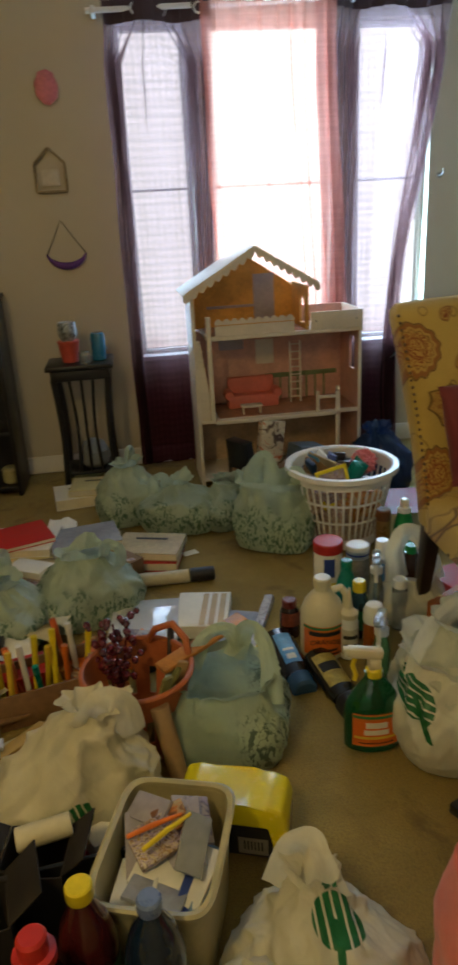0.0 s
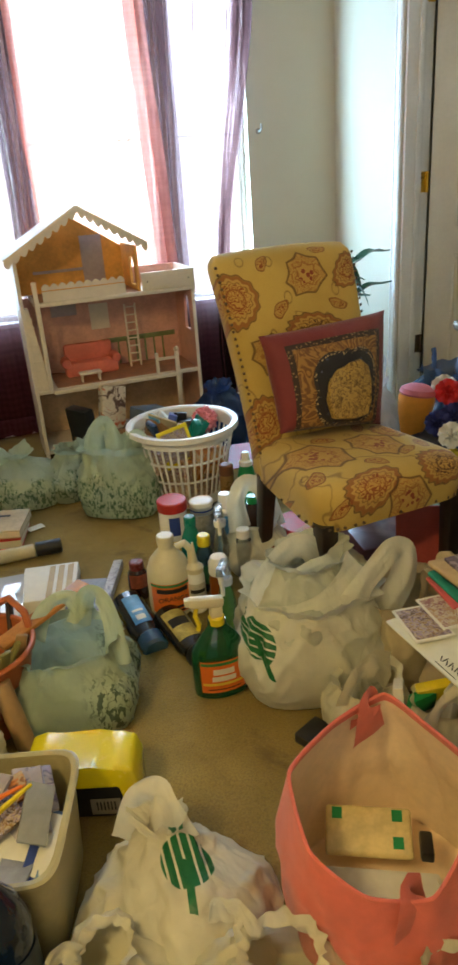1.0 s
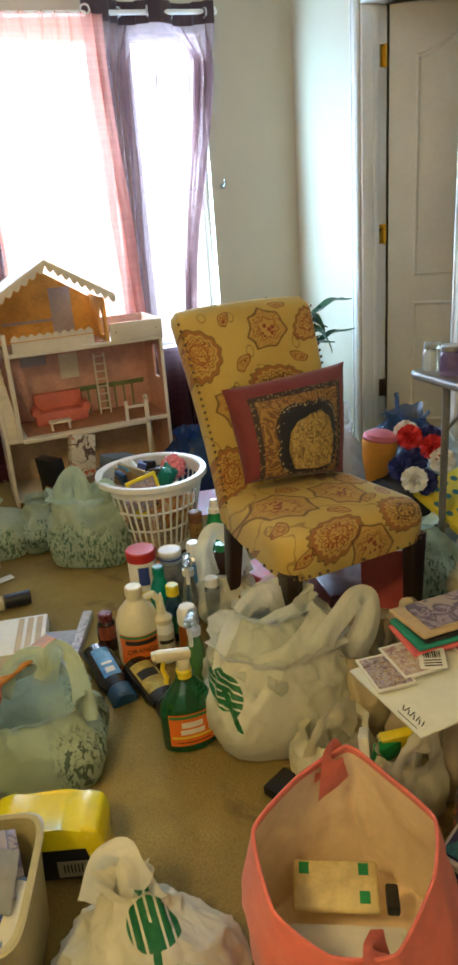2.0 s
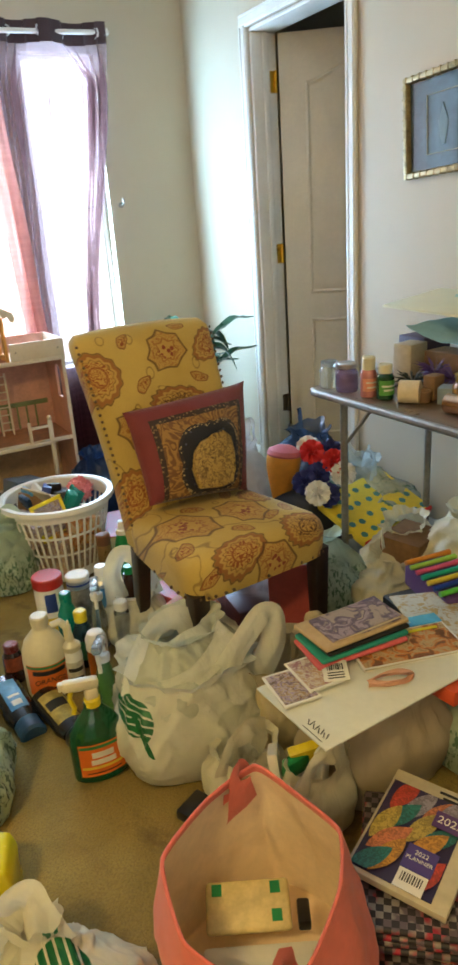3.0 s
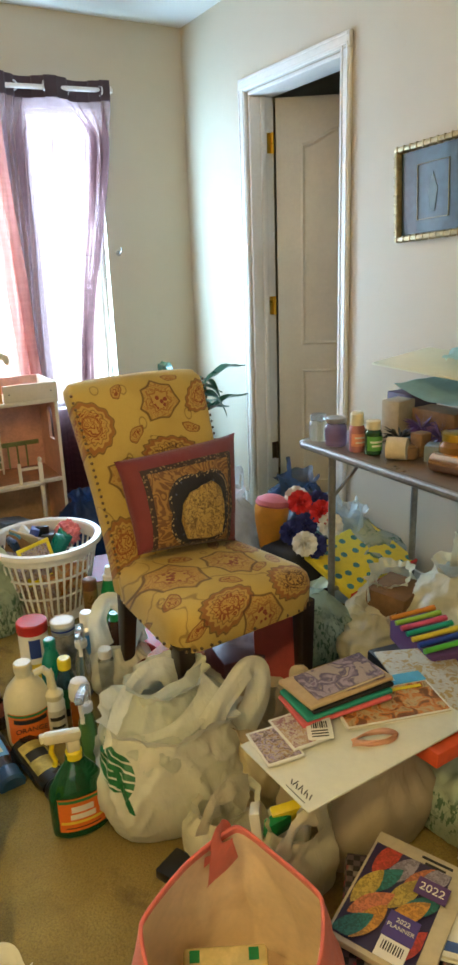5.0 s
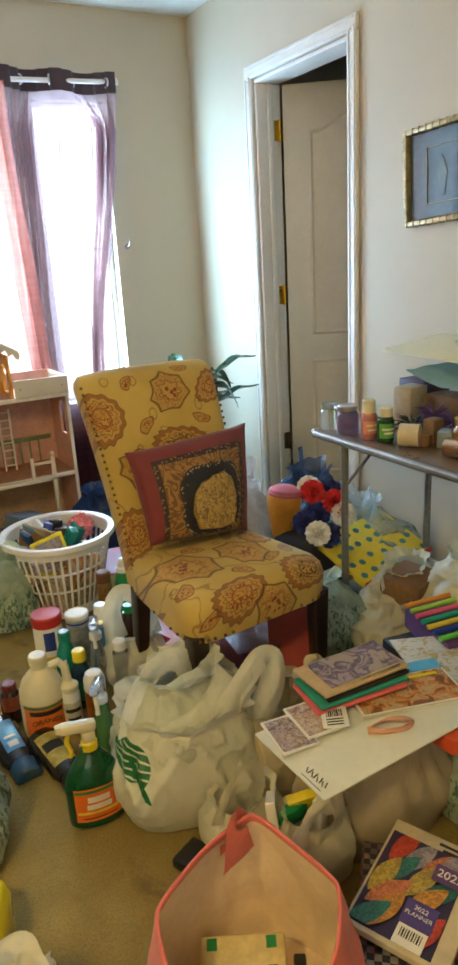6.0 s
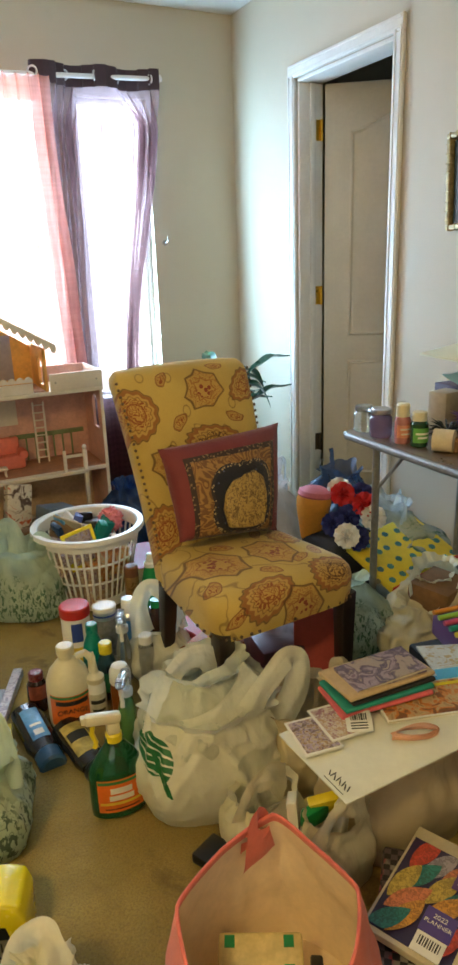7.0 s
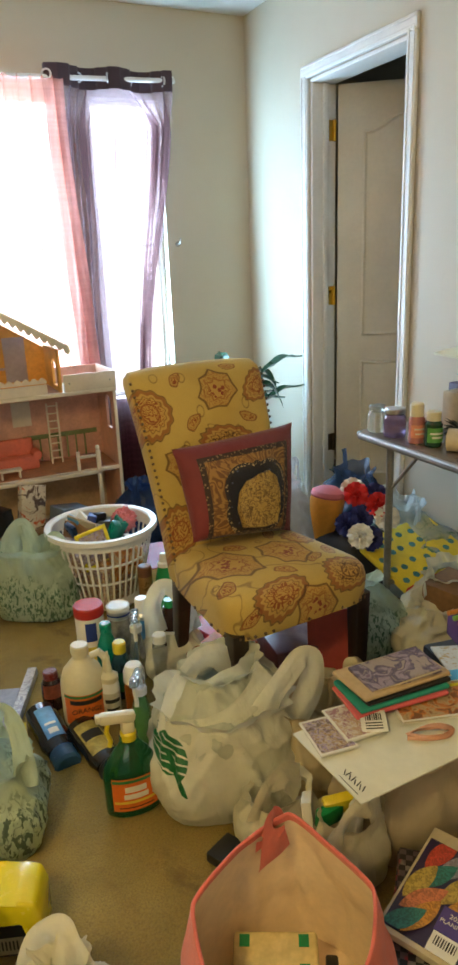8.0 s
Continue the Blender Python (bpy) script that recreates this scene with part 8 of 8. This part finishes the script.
    solo("wrapping_roll", b, mottled("floral_grey_wrap", [(0.55, 0.54, 0.56), (0.62, 0.60, 0.62), (0.28, 0.27, 0.32), (0.58, 0.57, 0.60)], 70), pose(0.815, 2.03, 0.0, 0, 0, -22), "long slim box with grey floral wrap", "box")
    b = bm_new()
    box(b, 0.11, 0.06, 0.025, (0, 0, 0.0125), 0.003)
    solo("card_pack", b, YELLOW, pose(0.76, 1.92, 0.0, 0, 0, -10), "yellow and green card pack", "packet")
    # orange plastic basket with dark red berries and sticks
    k = thing("orange_basket", pose(0.455, 1.63, 0, 0, 0, 6), "orange plastic basket with holes, full of craft stems", "basket")
    OR = mat("burnt_orange_plastic", (0.46, 0.13, 0.045), 0.45, var=0.15)
    n = 36
    b = bm_new()
    R = lambda v: 0.085 + 0.045 * v
    for j in range(6):
        for i in range(n):
            if j in (2, 3) and i % 3 == 0:
                continue
            a0, a1 = 2 * math.pi * i / n, 2 * math.pi * (i + 1) / n
            z0, z1 = 0.21 * j / 6, 0.21 * (j + 1) / 6
            vs = [b.verts.new((R(z / 0.21) * math.cos(a), R(z / 0.21) * math.sin(a), z)) for a, z in ((a0, z0), (a1, z0), (a1, z1), (a0, z1))]
            b.faces.new(vs)
    bmesh.ops.remove_doubles(b, verts=b.verts[:], dist=0.0005)
    bmesh.ops.solidify(b, geom=b.faces[:], thickness=0.004)
    part("basket_wall", b, OR, k)
    b = bm_new()
    tube(b, [(0.131 * math.cos(2 * math.pi * i / 40), 0.131 * math.sin(2 * math.pi * i / 40), 0.212) for i in range(40)], 0.007, 8, True)
    part("rim", b, OR, k)
    b = bm_new()
    lathe(b, [(0.002, 0.003), (0.083, 0.003), (0.083, 0.008), (0.002, 0.008)], 30)
    part("base", b, OR, k)
    b = bm_new()
    tube(b, [(0.128, 0, 0.205), (0.125, 0.02, 0.255), (0.10, 0.05, 0.285), (0.06, 0.08, 0.26), (0.045, 0.115, 0.21)], 0.009, 8)
    part("handle", b, OR, k)
    BERRY = mat("dark_red_berry", (0.12, 0.012, 0.02), 0.25, var=0.4, coat=0.4)
    s = thing("berry_spray", pose(0.40, 1.69, 0.05), "spray of glossy dark red artificial berries", "flower")
    for j in range(7):
        b = bm_new()
        a = rng.uniform(0, 6.28)
        top = Vector((0.05 * math.cos(a), 0.05 * math.sin(a), rng.uniform(0.17, 0.27)))
        tube(b, [(0, 0, 0), top * 0.5, top], 0.0025, 6)
        for i in range(13):
            p = top * rng.uniform(0.5, 1.05) + Vector((rng.gauss(0, 0.018), rng.gauss(0, 0.018), rng.gauss(0, 0.012)))
            r = rng.uniform(0.007, 0.011)
            lathe(b, [(0.001, -r), (r * 0.7, -r * 0.7), (r, 0), (r * 0.7, r * 0.7), (0.001, r)], 10, p)
        part("berry_sprig", b, BERRY, s)
    for i, (x, y, rx, ry, mt, lab) in enumerate(((0.50, 1.62, 12, 16, mat("tan_stick", (0.40, 0.24, 0.10), 0.6), "tan wooden spatula"), (0.47, 1.58, 20, 4, mat("olive_stick", (0.24, 0.22, 0.07), 0.5), "olive paint brush"), (0.52, 1.65, -6, 24, mat("dark_stick", (0.05, 0.03, 0.025), 0.5), "dark handled tool"), (0.45, 1.60, 26, -8, bpy.data.materials["olive_stick"] if "olive_stick" in bpy.data.materials else BROWN, "brown craft stick"))):
        b = bm_new()
        box(b, 0.026, 0.010, 0.24, (0, 0, 0.12), 0.004)
        solo("craft_stick", b, mt, pose(x, y, 0.03, rx, ry, 30 * i), lab + " in the orange basket", "stick", "craft sticks")
    # orange-brown ruler and dark box in the green bag
    b = bm_new()
    box(b, 0.26, 0.045, 0.012, (0, 0, 0), 0.003)
    solo("wooden_slat", b, mat("orange_wood", (0.46, 0.20, 0.05), 0.45, var=0.25), pose(0.62, 1.685, 0.225, 0, -8, 30), "orange-brown wooden slat across a bag", "slat")
    paint("dark_green_card", (0.02, 0.03, 0.022), 0.6)
    # crayon boxes and yellow sticks
    c = thing("marker_box", pose(0.20, 1.84, 0, 0, 0, 14), "open box of yellow markers and pencils", "box")
    b = bm_new()
    for x0, x1, y0, y1 in ((-0.13, 0.13, -0.08, -0.074), (-0.13, 0.13, 0.074, 0.08), (-0.13, -0.124, -0.0735, 0.0735), (0.124, 0.13, -0.0735, 0.0735)):
        box(b, x1 - x0, y1 - y0, 0.10, ((x0 + x1) / 2, (y0 + y1) / 2, 0.05), 0.001)
    box(b, 0.245, 0.145, 0.006, (0, 0, 0.004), 0.001)
    part("tray", b, BROWN, c)
    cols = [YELLOW, mat("gold_yellow", (0.62, 0.40, 0.03), 0.4), ORANGE, mat("red_orange_stick", (0.50, 0.10, 0.03), 0.5), WHITEP, YELLOW, TEAL, YELLOW]
    for i in range(14):
        b = bm_new()
        x, y = -0.11 + 0.017 * i, rng.uniform(-0.05, 0.05)
        q = Vector((rng.uniform(-0.03, 0.03), rng.uniform(-0.02, 0.06), rng.uniform(0.13, 0.20)))
        p0 = Vector((x, y, 0.012))
        tube(b, [p0, p0 + q * 0.8, p0 + q * 0.82, p0 + q], [0.008, 0.008, 0.0095, 0.009], 9)
        part("marker", b, cols[i % 8], c)
    for i, (x, y, rz, L) in enumerate(((0.09, 1.63, 35, 0.22), (0.05, 1.72, 20, 0.24), (0.15, 1.60, 50, 0.20), (0.02, 1.58, 10, 0.22))):
        b = bm_new()
        box(b, L, 0.035, 0.012, (0, 0, 0), 0.003)
        solo("craft_strip", b, (CREAMP, BROWN, mat("ochre_strip", (0.45, 0.28, 0.06), 0.5), PAPER)[i], pose(x, y, 0.02 + 0.02 * i, 0, 4, rz), "craft strip in the heap", "strip", "craft strips")
    b = bm_new()
    box(b, 0.44, 0.26, 0.055, (0, 0, 0.0275), 0.006)
    solo("cardboard_box", b, mat("brown_corrugated", (0.24, 0.12, 0.045), 0.8, var=0.2), pose(0.18, 1.46, 0.0, 0, 0, 14), "flattened brown cardboard box under a bag", "box")
    b = bm_new()
    lathe(b, [(0.03, 0), (0.035, 0.01), (0.035, 0.06), (0.025, 0.075), (0.02, 0.09)], 20)
    solo("small_bottle", b, mat("grey_bottle", (0.25, 0.30, 0.30), 0.3), pose(0.09, 1.56, 0.056), "small grey-blue bottle in the heap", "bottle")
    # tan rolled tube between basket and bag
    b = bm_new()
    lathe(b, [(0.018, 0), (0.022, 0.002), (0.022, 0.18), (0.018, 0.182)], 18)
    solo("cardboard_tube", b, mat("tan_tube", (0.42, 0.27, 0.14), 0.7), pose(0.53, 1.47, 0.012, -14, -10, 0), "tan cardboard tube standing in the heap", "tube")
    # yellow hollow plastic frame with a dark window
    k = thing("yellow_caddy", pose(0.632, 1.300, 0, 0, 0, -20), "bright yellow plastic case with a black front", "case")
    b = bm_new()
    prof = [Vector((-0.113, 0.0)), Vector((-0.115, 0.10)), Vector((-0.105, 0.132)), Vector((-0.075, 0.142)), Vector((-0.03, 0.134)), Vector((0.03, 0.130)), Vector((0.075, 0.136)), Vector((0.105, 0.126)), Vector((0.115, 0.095)), Vector((0.112, 0.0)), Vector((0.086, 0.0)), Vector((0.086, 0.088)), Vector((0.075, 0.094)), Vector((-0.075, 0.094)), Vector((-0.086, 0.088)), Vector((-0.086, 0.0))]
    prism(b, [tuple(p) for p in prof], -0.052, 0.052)
    bmesh.ops.bevel(b, geom=b.edges[:], offset=0.008, segments=3, profile=0.5, affect="EDGES")
    part("shell", b, mat("glossy_yellow", (0.76, 0.62, 0.01), 0.25, var=0.05, coat=0.4), k)
    b = bm_new()
    box(b, 0.170, 0.08, 0.090, (0, -0.006, 0.0465), 0.004)
    part("insert", b, BLACK, k)
    b = bm_new()
    box(b, 0.060, 0.001, 0.04, (0.045, -0.0468, 0.03))
    part("label", b, mat("dull_label", (0.30, 0.27, 0.20), 0.5), k)
    for i in range(6):
        b = bm_new()
        box(b, 0.003, 0.0006, 0.022, (0.028 + 0.007 * i, -0.0476, 0.032))
        part("writing_bar", b, INK, k)
    # cream bin with papers
    k = thing("storage_bin", pose(0.49, 1.125, 0, 0, 0, -18), "cream plastic bin full of papers and cards", "bin")
    IV = mat("ivory_plastic", (0.42, 0.36, 0.18), 0.4, var=0.1)
    def ring(g, z):
        k2 = 0.88 + 0.12 * z / 0.20
        return [Vector((x * k2, y * k2, z)) for x, y in super_ring(0.099 - g, 0.132 - g, 48, 6.0)]
    b = bm_new()
    ring_loft(b, [ring(0, 0.0), ring(0, 0.10), ring(0, 0.198), ring(0.004, 0.198), ring(0.004, 0.10), ring(0.004, 0.008)])
    part("tub", b, IV, k)
    b = bm_new()
    ring_loft(b, [ring(0.004, 0.1985), ring(-0.008, 0.1985), ring(-0.009, 0.206), ring(-0.004, 0.2085), ring(0.004, 0.2065), ring(0.004, 0.1985)], cap=False)
    part("rim", b, IV, k)
    arts = [mat("lilac_grey_card", (0.36, 0.33, 0.38), 0.45, var=0.15), PAPER, ART1, BLUE, mat("pale_blue_card", (0.16, 0.26, 0.40), 0.4), ART4, PAPER]
    for i, (x, y, z, w, d, rx, ry, rz) in enumerate(((-0.01, 0.025, 0.165, 0.14, 0.12, 18, -10, 14), (0.02, -0.02, 0.15, 0.13, 0.11, 8, 8, -12), (-0.02, 0.0, 0.185, 0.08, 0.07, 20, -8, 40), (0.055, -0.05, 0.14, 0.04, 0.13, 10, 24, -4), (0.070, -0.03, 0.135, 0.025, 0.14, 4, 30, -2), (0.0, 0.04, 0.195, 0.06, 0.05, 16, -10, 30), (-0.04, -0.05, 0.14, 0.08, 0.12, -6, -14, 6))):
        b = bm_new()
        box(b, w, d, 0.012, (0, 0, 0), 0.002)
        m = k.matrix_basis @ pose(x, y, z + 0.018, rx, ry, rz)
        solo("printed_card", b, arts[i], m, ("lilac-grey", "white", "printed", "blue", "pale blue", "brown printed", "white")[i] + " stiff card in the cream bin", "card", "cards in the bin")
    for x, y, z, w, d, rx, ry, rz, mt, lab in ((-0.045, 0.06, 0.195, 0.09, 0.05, 26, -16, -30, bpy.data.materials["lilac_grey_card"], "lilac-grey printed sleeve"), (0.035, 0.055, 0.185, 0.07, 0.09, 14, 20, 24, ART3, "mauve printed sleeve"), (0.0, -0.075, 0.155, 0.10, 0.06, -10, 8, -8, GREYC, "grey-blue printed sleeve"), (0.05, 0.0, 0.19, 0.05, 0.10, 22, 30, 10, mat("clear_blister", (0.55, 0.56, 0.55), 0.15, trans=0.5, coat=0.4), "clear blister pack")):
        b = bm_new()
        box(b, w, d, 0.008, (0, 0, 0), 0.002)
        solo("printed_sleeve", b, mt, k.matrix_basis @ pose(x, y, z + 0.015, rx, ry, rz), lab + " stuffed in the cream bin", "sleeve", "cards in the bin")
    for x, y, rz, mt, lab in ((-0.02, 0.01, 30, ORANGE, "orange handled craft tool"), (0.005, 0.0, 48, YELLOW, "yellow craft pencil")):
        b = bm_new()
        tube(b, [(-0.05, 0, 0), (0.0, 0, 0.003), (0.05, 0, 0.001)], [0.004, 0.005, 0.003], 8)
        solo("craft_tool", b, mt, k.matrix_basis @ pose(x, y, 0.226, 0, -6, rz), lab + " lying on cards in the bin", "tool")
    # drink bottles in front
    prof = [(0.036, 0), (0.044, 0.008), (0.046, 0.06), (0.043, 0.10), (0.046, 0.14), (0.046, 0.17), (0.034, 0.215), (0.018, 0.245), (0.015, 0.255)]
    bottle("juice_bottle", pose(0.36, 0.988, 0.015), "dark red juice bottle with a yellow cap", prof, mat("dark_juice", (0.06, 0.008, 0.008), 0.1, coat=0.5), cap=[(0.020, 0.255), (0.021, 0.258), (0.021, 0.278), (0.018, 0.281)], cap_mat=YELLOW, lab=[(0.05, 0.14, -190, 10, mat("fruit_label", (0.03, 0.10, 0.03), 0.4, var=0.4, vscale=20), [(0.07, 0.03, 0.25, LABEL_O), (0.105, 0.012, 0.5, PALE)])], group="drink bottles")
    bottle("water_bottle", pose(0.462, 0.948, 0.015), "dark blue drink bottle with a clear blue cap", prof, BLUEBOT, cap=[(0.018, 0.255), (0.019, 0.258), (0.019, 0.275), (0.016, 0.28)], cap_mat=mat("blue_grey_cap", (0.16, 0.22, 0.40), 0.3), lab=[(0.05, 0.13, -190, 10, mat("dark_label", (0.025, 0.04, 0.05), 0.35, var=0.4, vscale=25), None)], group="drink bottles")
    bottle("jug_bottle", pose(0.305, 0.90, 0.02), "dark bottle with a red screw cap", prof, mat("navy_bottle", (0.01, 0.015, 0.035), 0.15, coat=0.4), cap=[(0.028, 0.25), (0.030, 0.254), (0.030, 0.268), (0.021, 0.27), (0.021, 0.295), (0.017, 0.30)], cap_mat=RED, group="drink bottles")
    k = thing("black_crate", pose(0.27, 1.03, 0, 0, 0, 6), "black plastic crate holding bottles", "crate")
    for nm, sx, sy, sz, x, y, z in (("crate_wall", 0.44, 0.010, 0.15, 0, 0.13, 0.075), ("crate_wall", 0.44, 0.010, 0.15, 0, -0.20, 0.075), ("crate_wall", 0.010, 0.318, 0.15, -0.215, -0.035, 0.075), ("crate_base", 0.42, 0.318, 0.012, 0, -0.035, 0.008)):
        b = bm_new()
        box(b, sx, sy, sz, (x, y, z), 0.003)
        part(nm, b, BLACK, k)
    b = bm_new()
    lathe(b, [(0.018, 0), (0.022, 0.002), (0.022, 0.10), (0.018, 0.102)], 18)
    solo("ribbon_spool", b, CREAMP, pose(0.22, 1.215, 0.165, 0, 90, 12), "cream spool lying on the crate's edge", "spool")
    DK = paint("black_brown_card", (0.014, 0.010, 0.008), 0.85)
    for m, w, d, h, lab in ((pose(0.14, 1.10, 0.0145, 0, 0, 12), 0.16, 0.12, 0.13, "dark open carton in the black crate"), (pose(0.255, 1.20, 0.0, 0, 0, -8), 0.12, 0.12, 0.15, "dark open carton beside the cream bin")):
        k = thing("dark_carton", m, lab, "box")
        for x0, x1, y0, y1 in ((-w / 2, w / 2, -d / 2, -d / 2 + 0.004), (-w / 2, w / 2, d / 2 - 0.004, d / 2), (-w / 2, -w / 2 + 0.004, -d / 2 + 0.0045, d / 2 - 0.0045), (w / 2 - 0.004, w / 2, -d / 2 + 0.0045, d / 2 - 0.0045)):
            b = bm_new()
            box(b, x1 - x0, y1 - y0, h - 0.004, ((x0 + x1) / 2, (y0 + y1) / 2, h / 2 + 0.002), 0.001)
            part("side", b, DK, k)
        b = bm_new()
        box(b, w - 0.01, d - 0.01, 0.004, (0, 0, 0.004), 0)
        part("bottom", b, DK, k)
        for sx, tilt in ((-1, 28), (1, -40)):
            b = bm_new()
            box(b, w * 0.46, d - 0.006, 0.003, (sx * w * 0.23, 0, 0), 0.001)
            part("flap", b, DK, k, m=pose(sx * w * 0.5, 0, h + 0.002, 0, tilt, 0))
    # things at the doll house's foot
    b = bm_new()
    box(b, 0.11, 0.05, 0.20, (0, 0, 0.10), 0.004)
    solo("cereal_box", b, CLOTH1, pose(1.075, 3.12, 0.16, -10, 12, 12), "crushed red and white printed carton", "box")
    b = bm_new()
    box(b, 0.05, 0.13, 0.26, (0, 0, 0.13), 0.004)
    solo("binder", b, BLACK, pose(0.965, 3.10, 0.04, 0, -6, 30), "black binder standing behind the bags", "binder")
    b = bm_new()
    box(b, 0.28, 0.16, 0.17, (0, 0, 0.085), 0.006)
    solo("carton", b, BROWN, pose(1.05, 3.12, 0.0, 0, 0, 6), "brown carton under odds and ends", "box")
    b = bm_new()
    box(b, 0.14, 0.11, 0.12, (0, 0, 0.06), 0.006)
    solo("carton", b, mat("grey_blue_toy", (0.10, 0.14, 0.20), 0.4), pose(1.225, 3.06, 0.14, 0, 10, 20), "grey-blue printed carton before the doll house", "box")
    b = bm_new()
    box(b, 0.20, 0.18, 0.14, (0, 0, 0.07), 0.006)
    solo("carton", b, ART3, pose(1.26, 3.08, 0.0, 0, 0, -6), "printed carton before the doll house", "box")
    b = bm_new()
    box(b, 0.06, 0.035, 0.002, (0, 0, 0.001), 0)
    solo("paper_scrap", b, PAPER, pose(0.665, 2.645, 0.002, 0, 0, 20), "small white paper scrap on the carpet", "paper")


left_heap()


def loose_heap():
    """Smaller odds and ends strewn over the carpet between the bags."""
    rng = random.Random(21)
    kinds = [(BROWN, "brown"), (BLACK, "black"), (PAPER, "white"), (ART1, "printed"), (ART3, "mauve printed"), (ORANGE, "orange"), (bpy.data.materials["tan_cover"], "tan"), (RED, "red"), (ART4, "brown printed"), (BLUE, "blue"), (bpy.data.materials["grey_blue_card"], "grey-blue"), (bpy.data.materials["dark_green_card"], "dark green")]
    zones = [(0.10, 0.42, 2.42, 2.58, 7), (-0.35, 0.10, 2.40, 2.62, 10), (-0.30, 0.16, 1.90, 2.05, 9), (-0.25, 0.06, 1.52, 1.90, 12), (0.27, 0.36, 1.86, 2.08, 5), (-0.15, 0.10, 1.10, 1.35, 8), (0.30, 0.44, 1.27, 1.36, 3), (0.34, 0.50, 1.94, 2.0, 3), (1.86, 2.3, 1.0, 1.2, 6), (1.55, 1.75, 0.55, 0.75, 4)]
    for x0, x1, y0, y1, n in zones:
        for i in range(n):
            mt, nm = kinds[rng.randrange(len(kinds))]
            x, y = rng.uniform(x0, x1), rng.uniform(y0, y1)
            sx, sy, sz = rng.uniform(0.06, 0.16), rng.uniform(0.05, 0.13), rng.uniform(0.012, 0.07)
            b = bm_new()
            box(b, sx, sy, sz, (0, 0, sz / 2), 0.003)
            tilt = rng.choice((0, 0, 8, -10))
            lift = rng.uniform(0.0, 0.05) if i > n // 3 else 0.0
            solo("small_carton", b, mt, pose(x, y, lift + abs(math.sin(radians(tilt))) * sy * 0.5, tilt, 0, rng.uniform(-60, 60)), nm + " small carton strewn on the carpet", "box", "cartons strewn on the carpet")
    for i in range(12):
        x, y = rng.uniform(-0.3, 0.4), rng.uniform(1.5, 2.9)
        b = bm_new()
        w, d = rng.uniform(0.10, 0.2), rng.uniform(0.10, 0.16)
        sd = rng.uniform(0, 50)
        grid(b, 16, 14, lambda u, v: Vector(((u - 0.5) * w, (v - 0.5) * d, 0.012 + 0.02 * noise.noise(Vector((u * 2.4, v * 2.4, sd))) + 0.006 * noise.noise(Vector((u * 7, v * 7, sd))))))
        solo("loose_paper", b, (PAPER, bpy.data.materials["white_paper"], KRAFT)[i % 3], pose(x, y, 0.06, rng.uniform(-6, 6), rng.uniform(-6, 6), rng.uniform(0, 90)), "crumpled loose paper in the heap", "paper", "loose papers")


loose_heap()
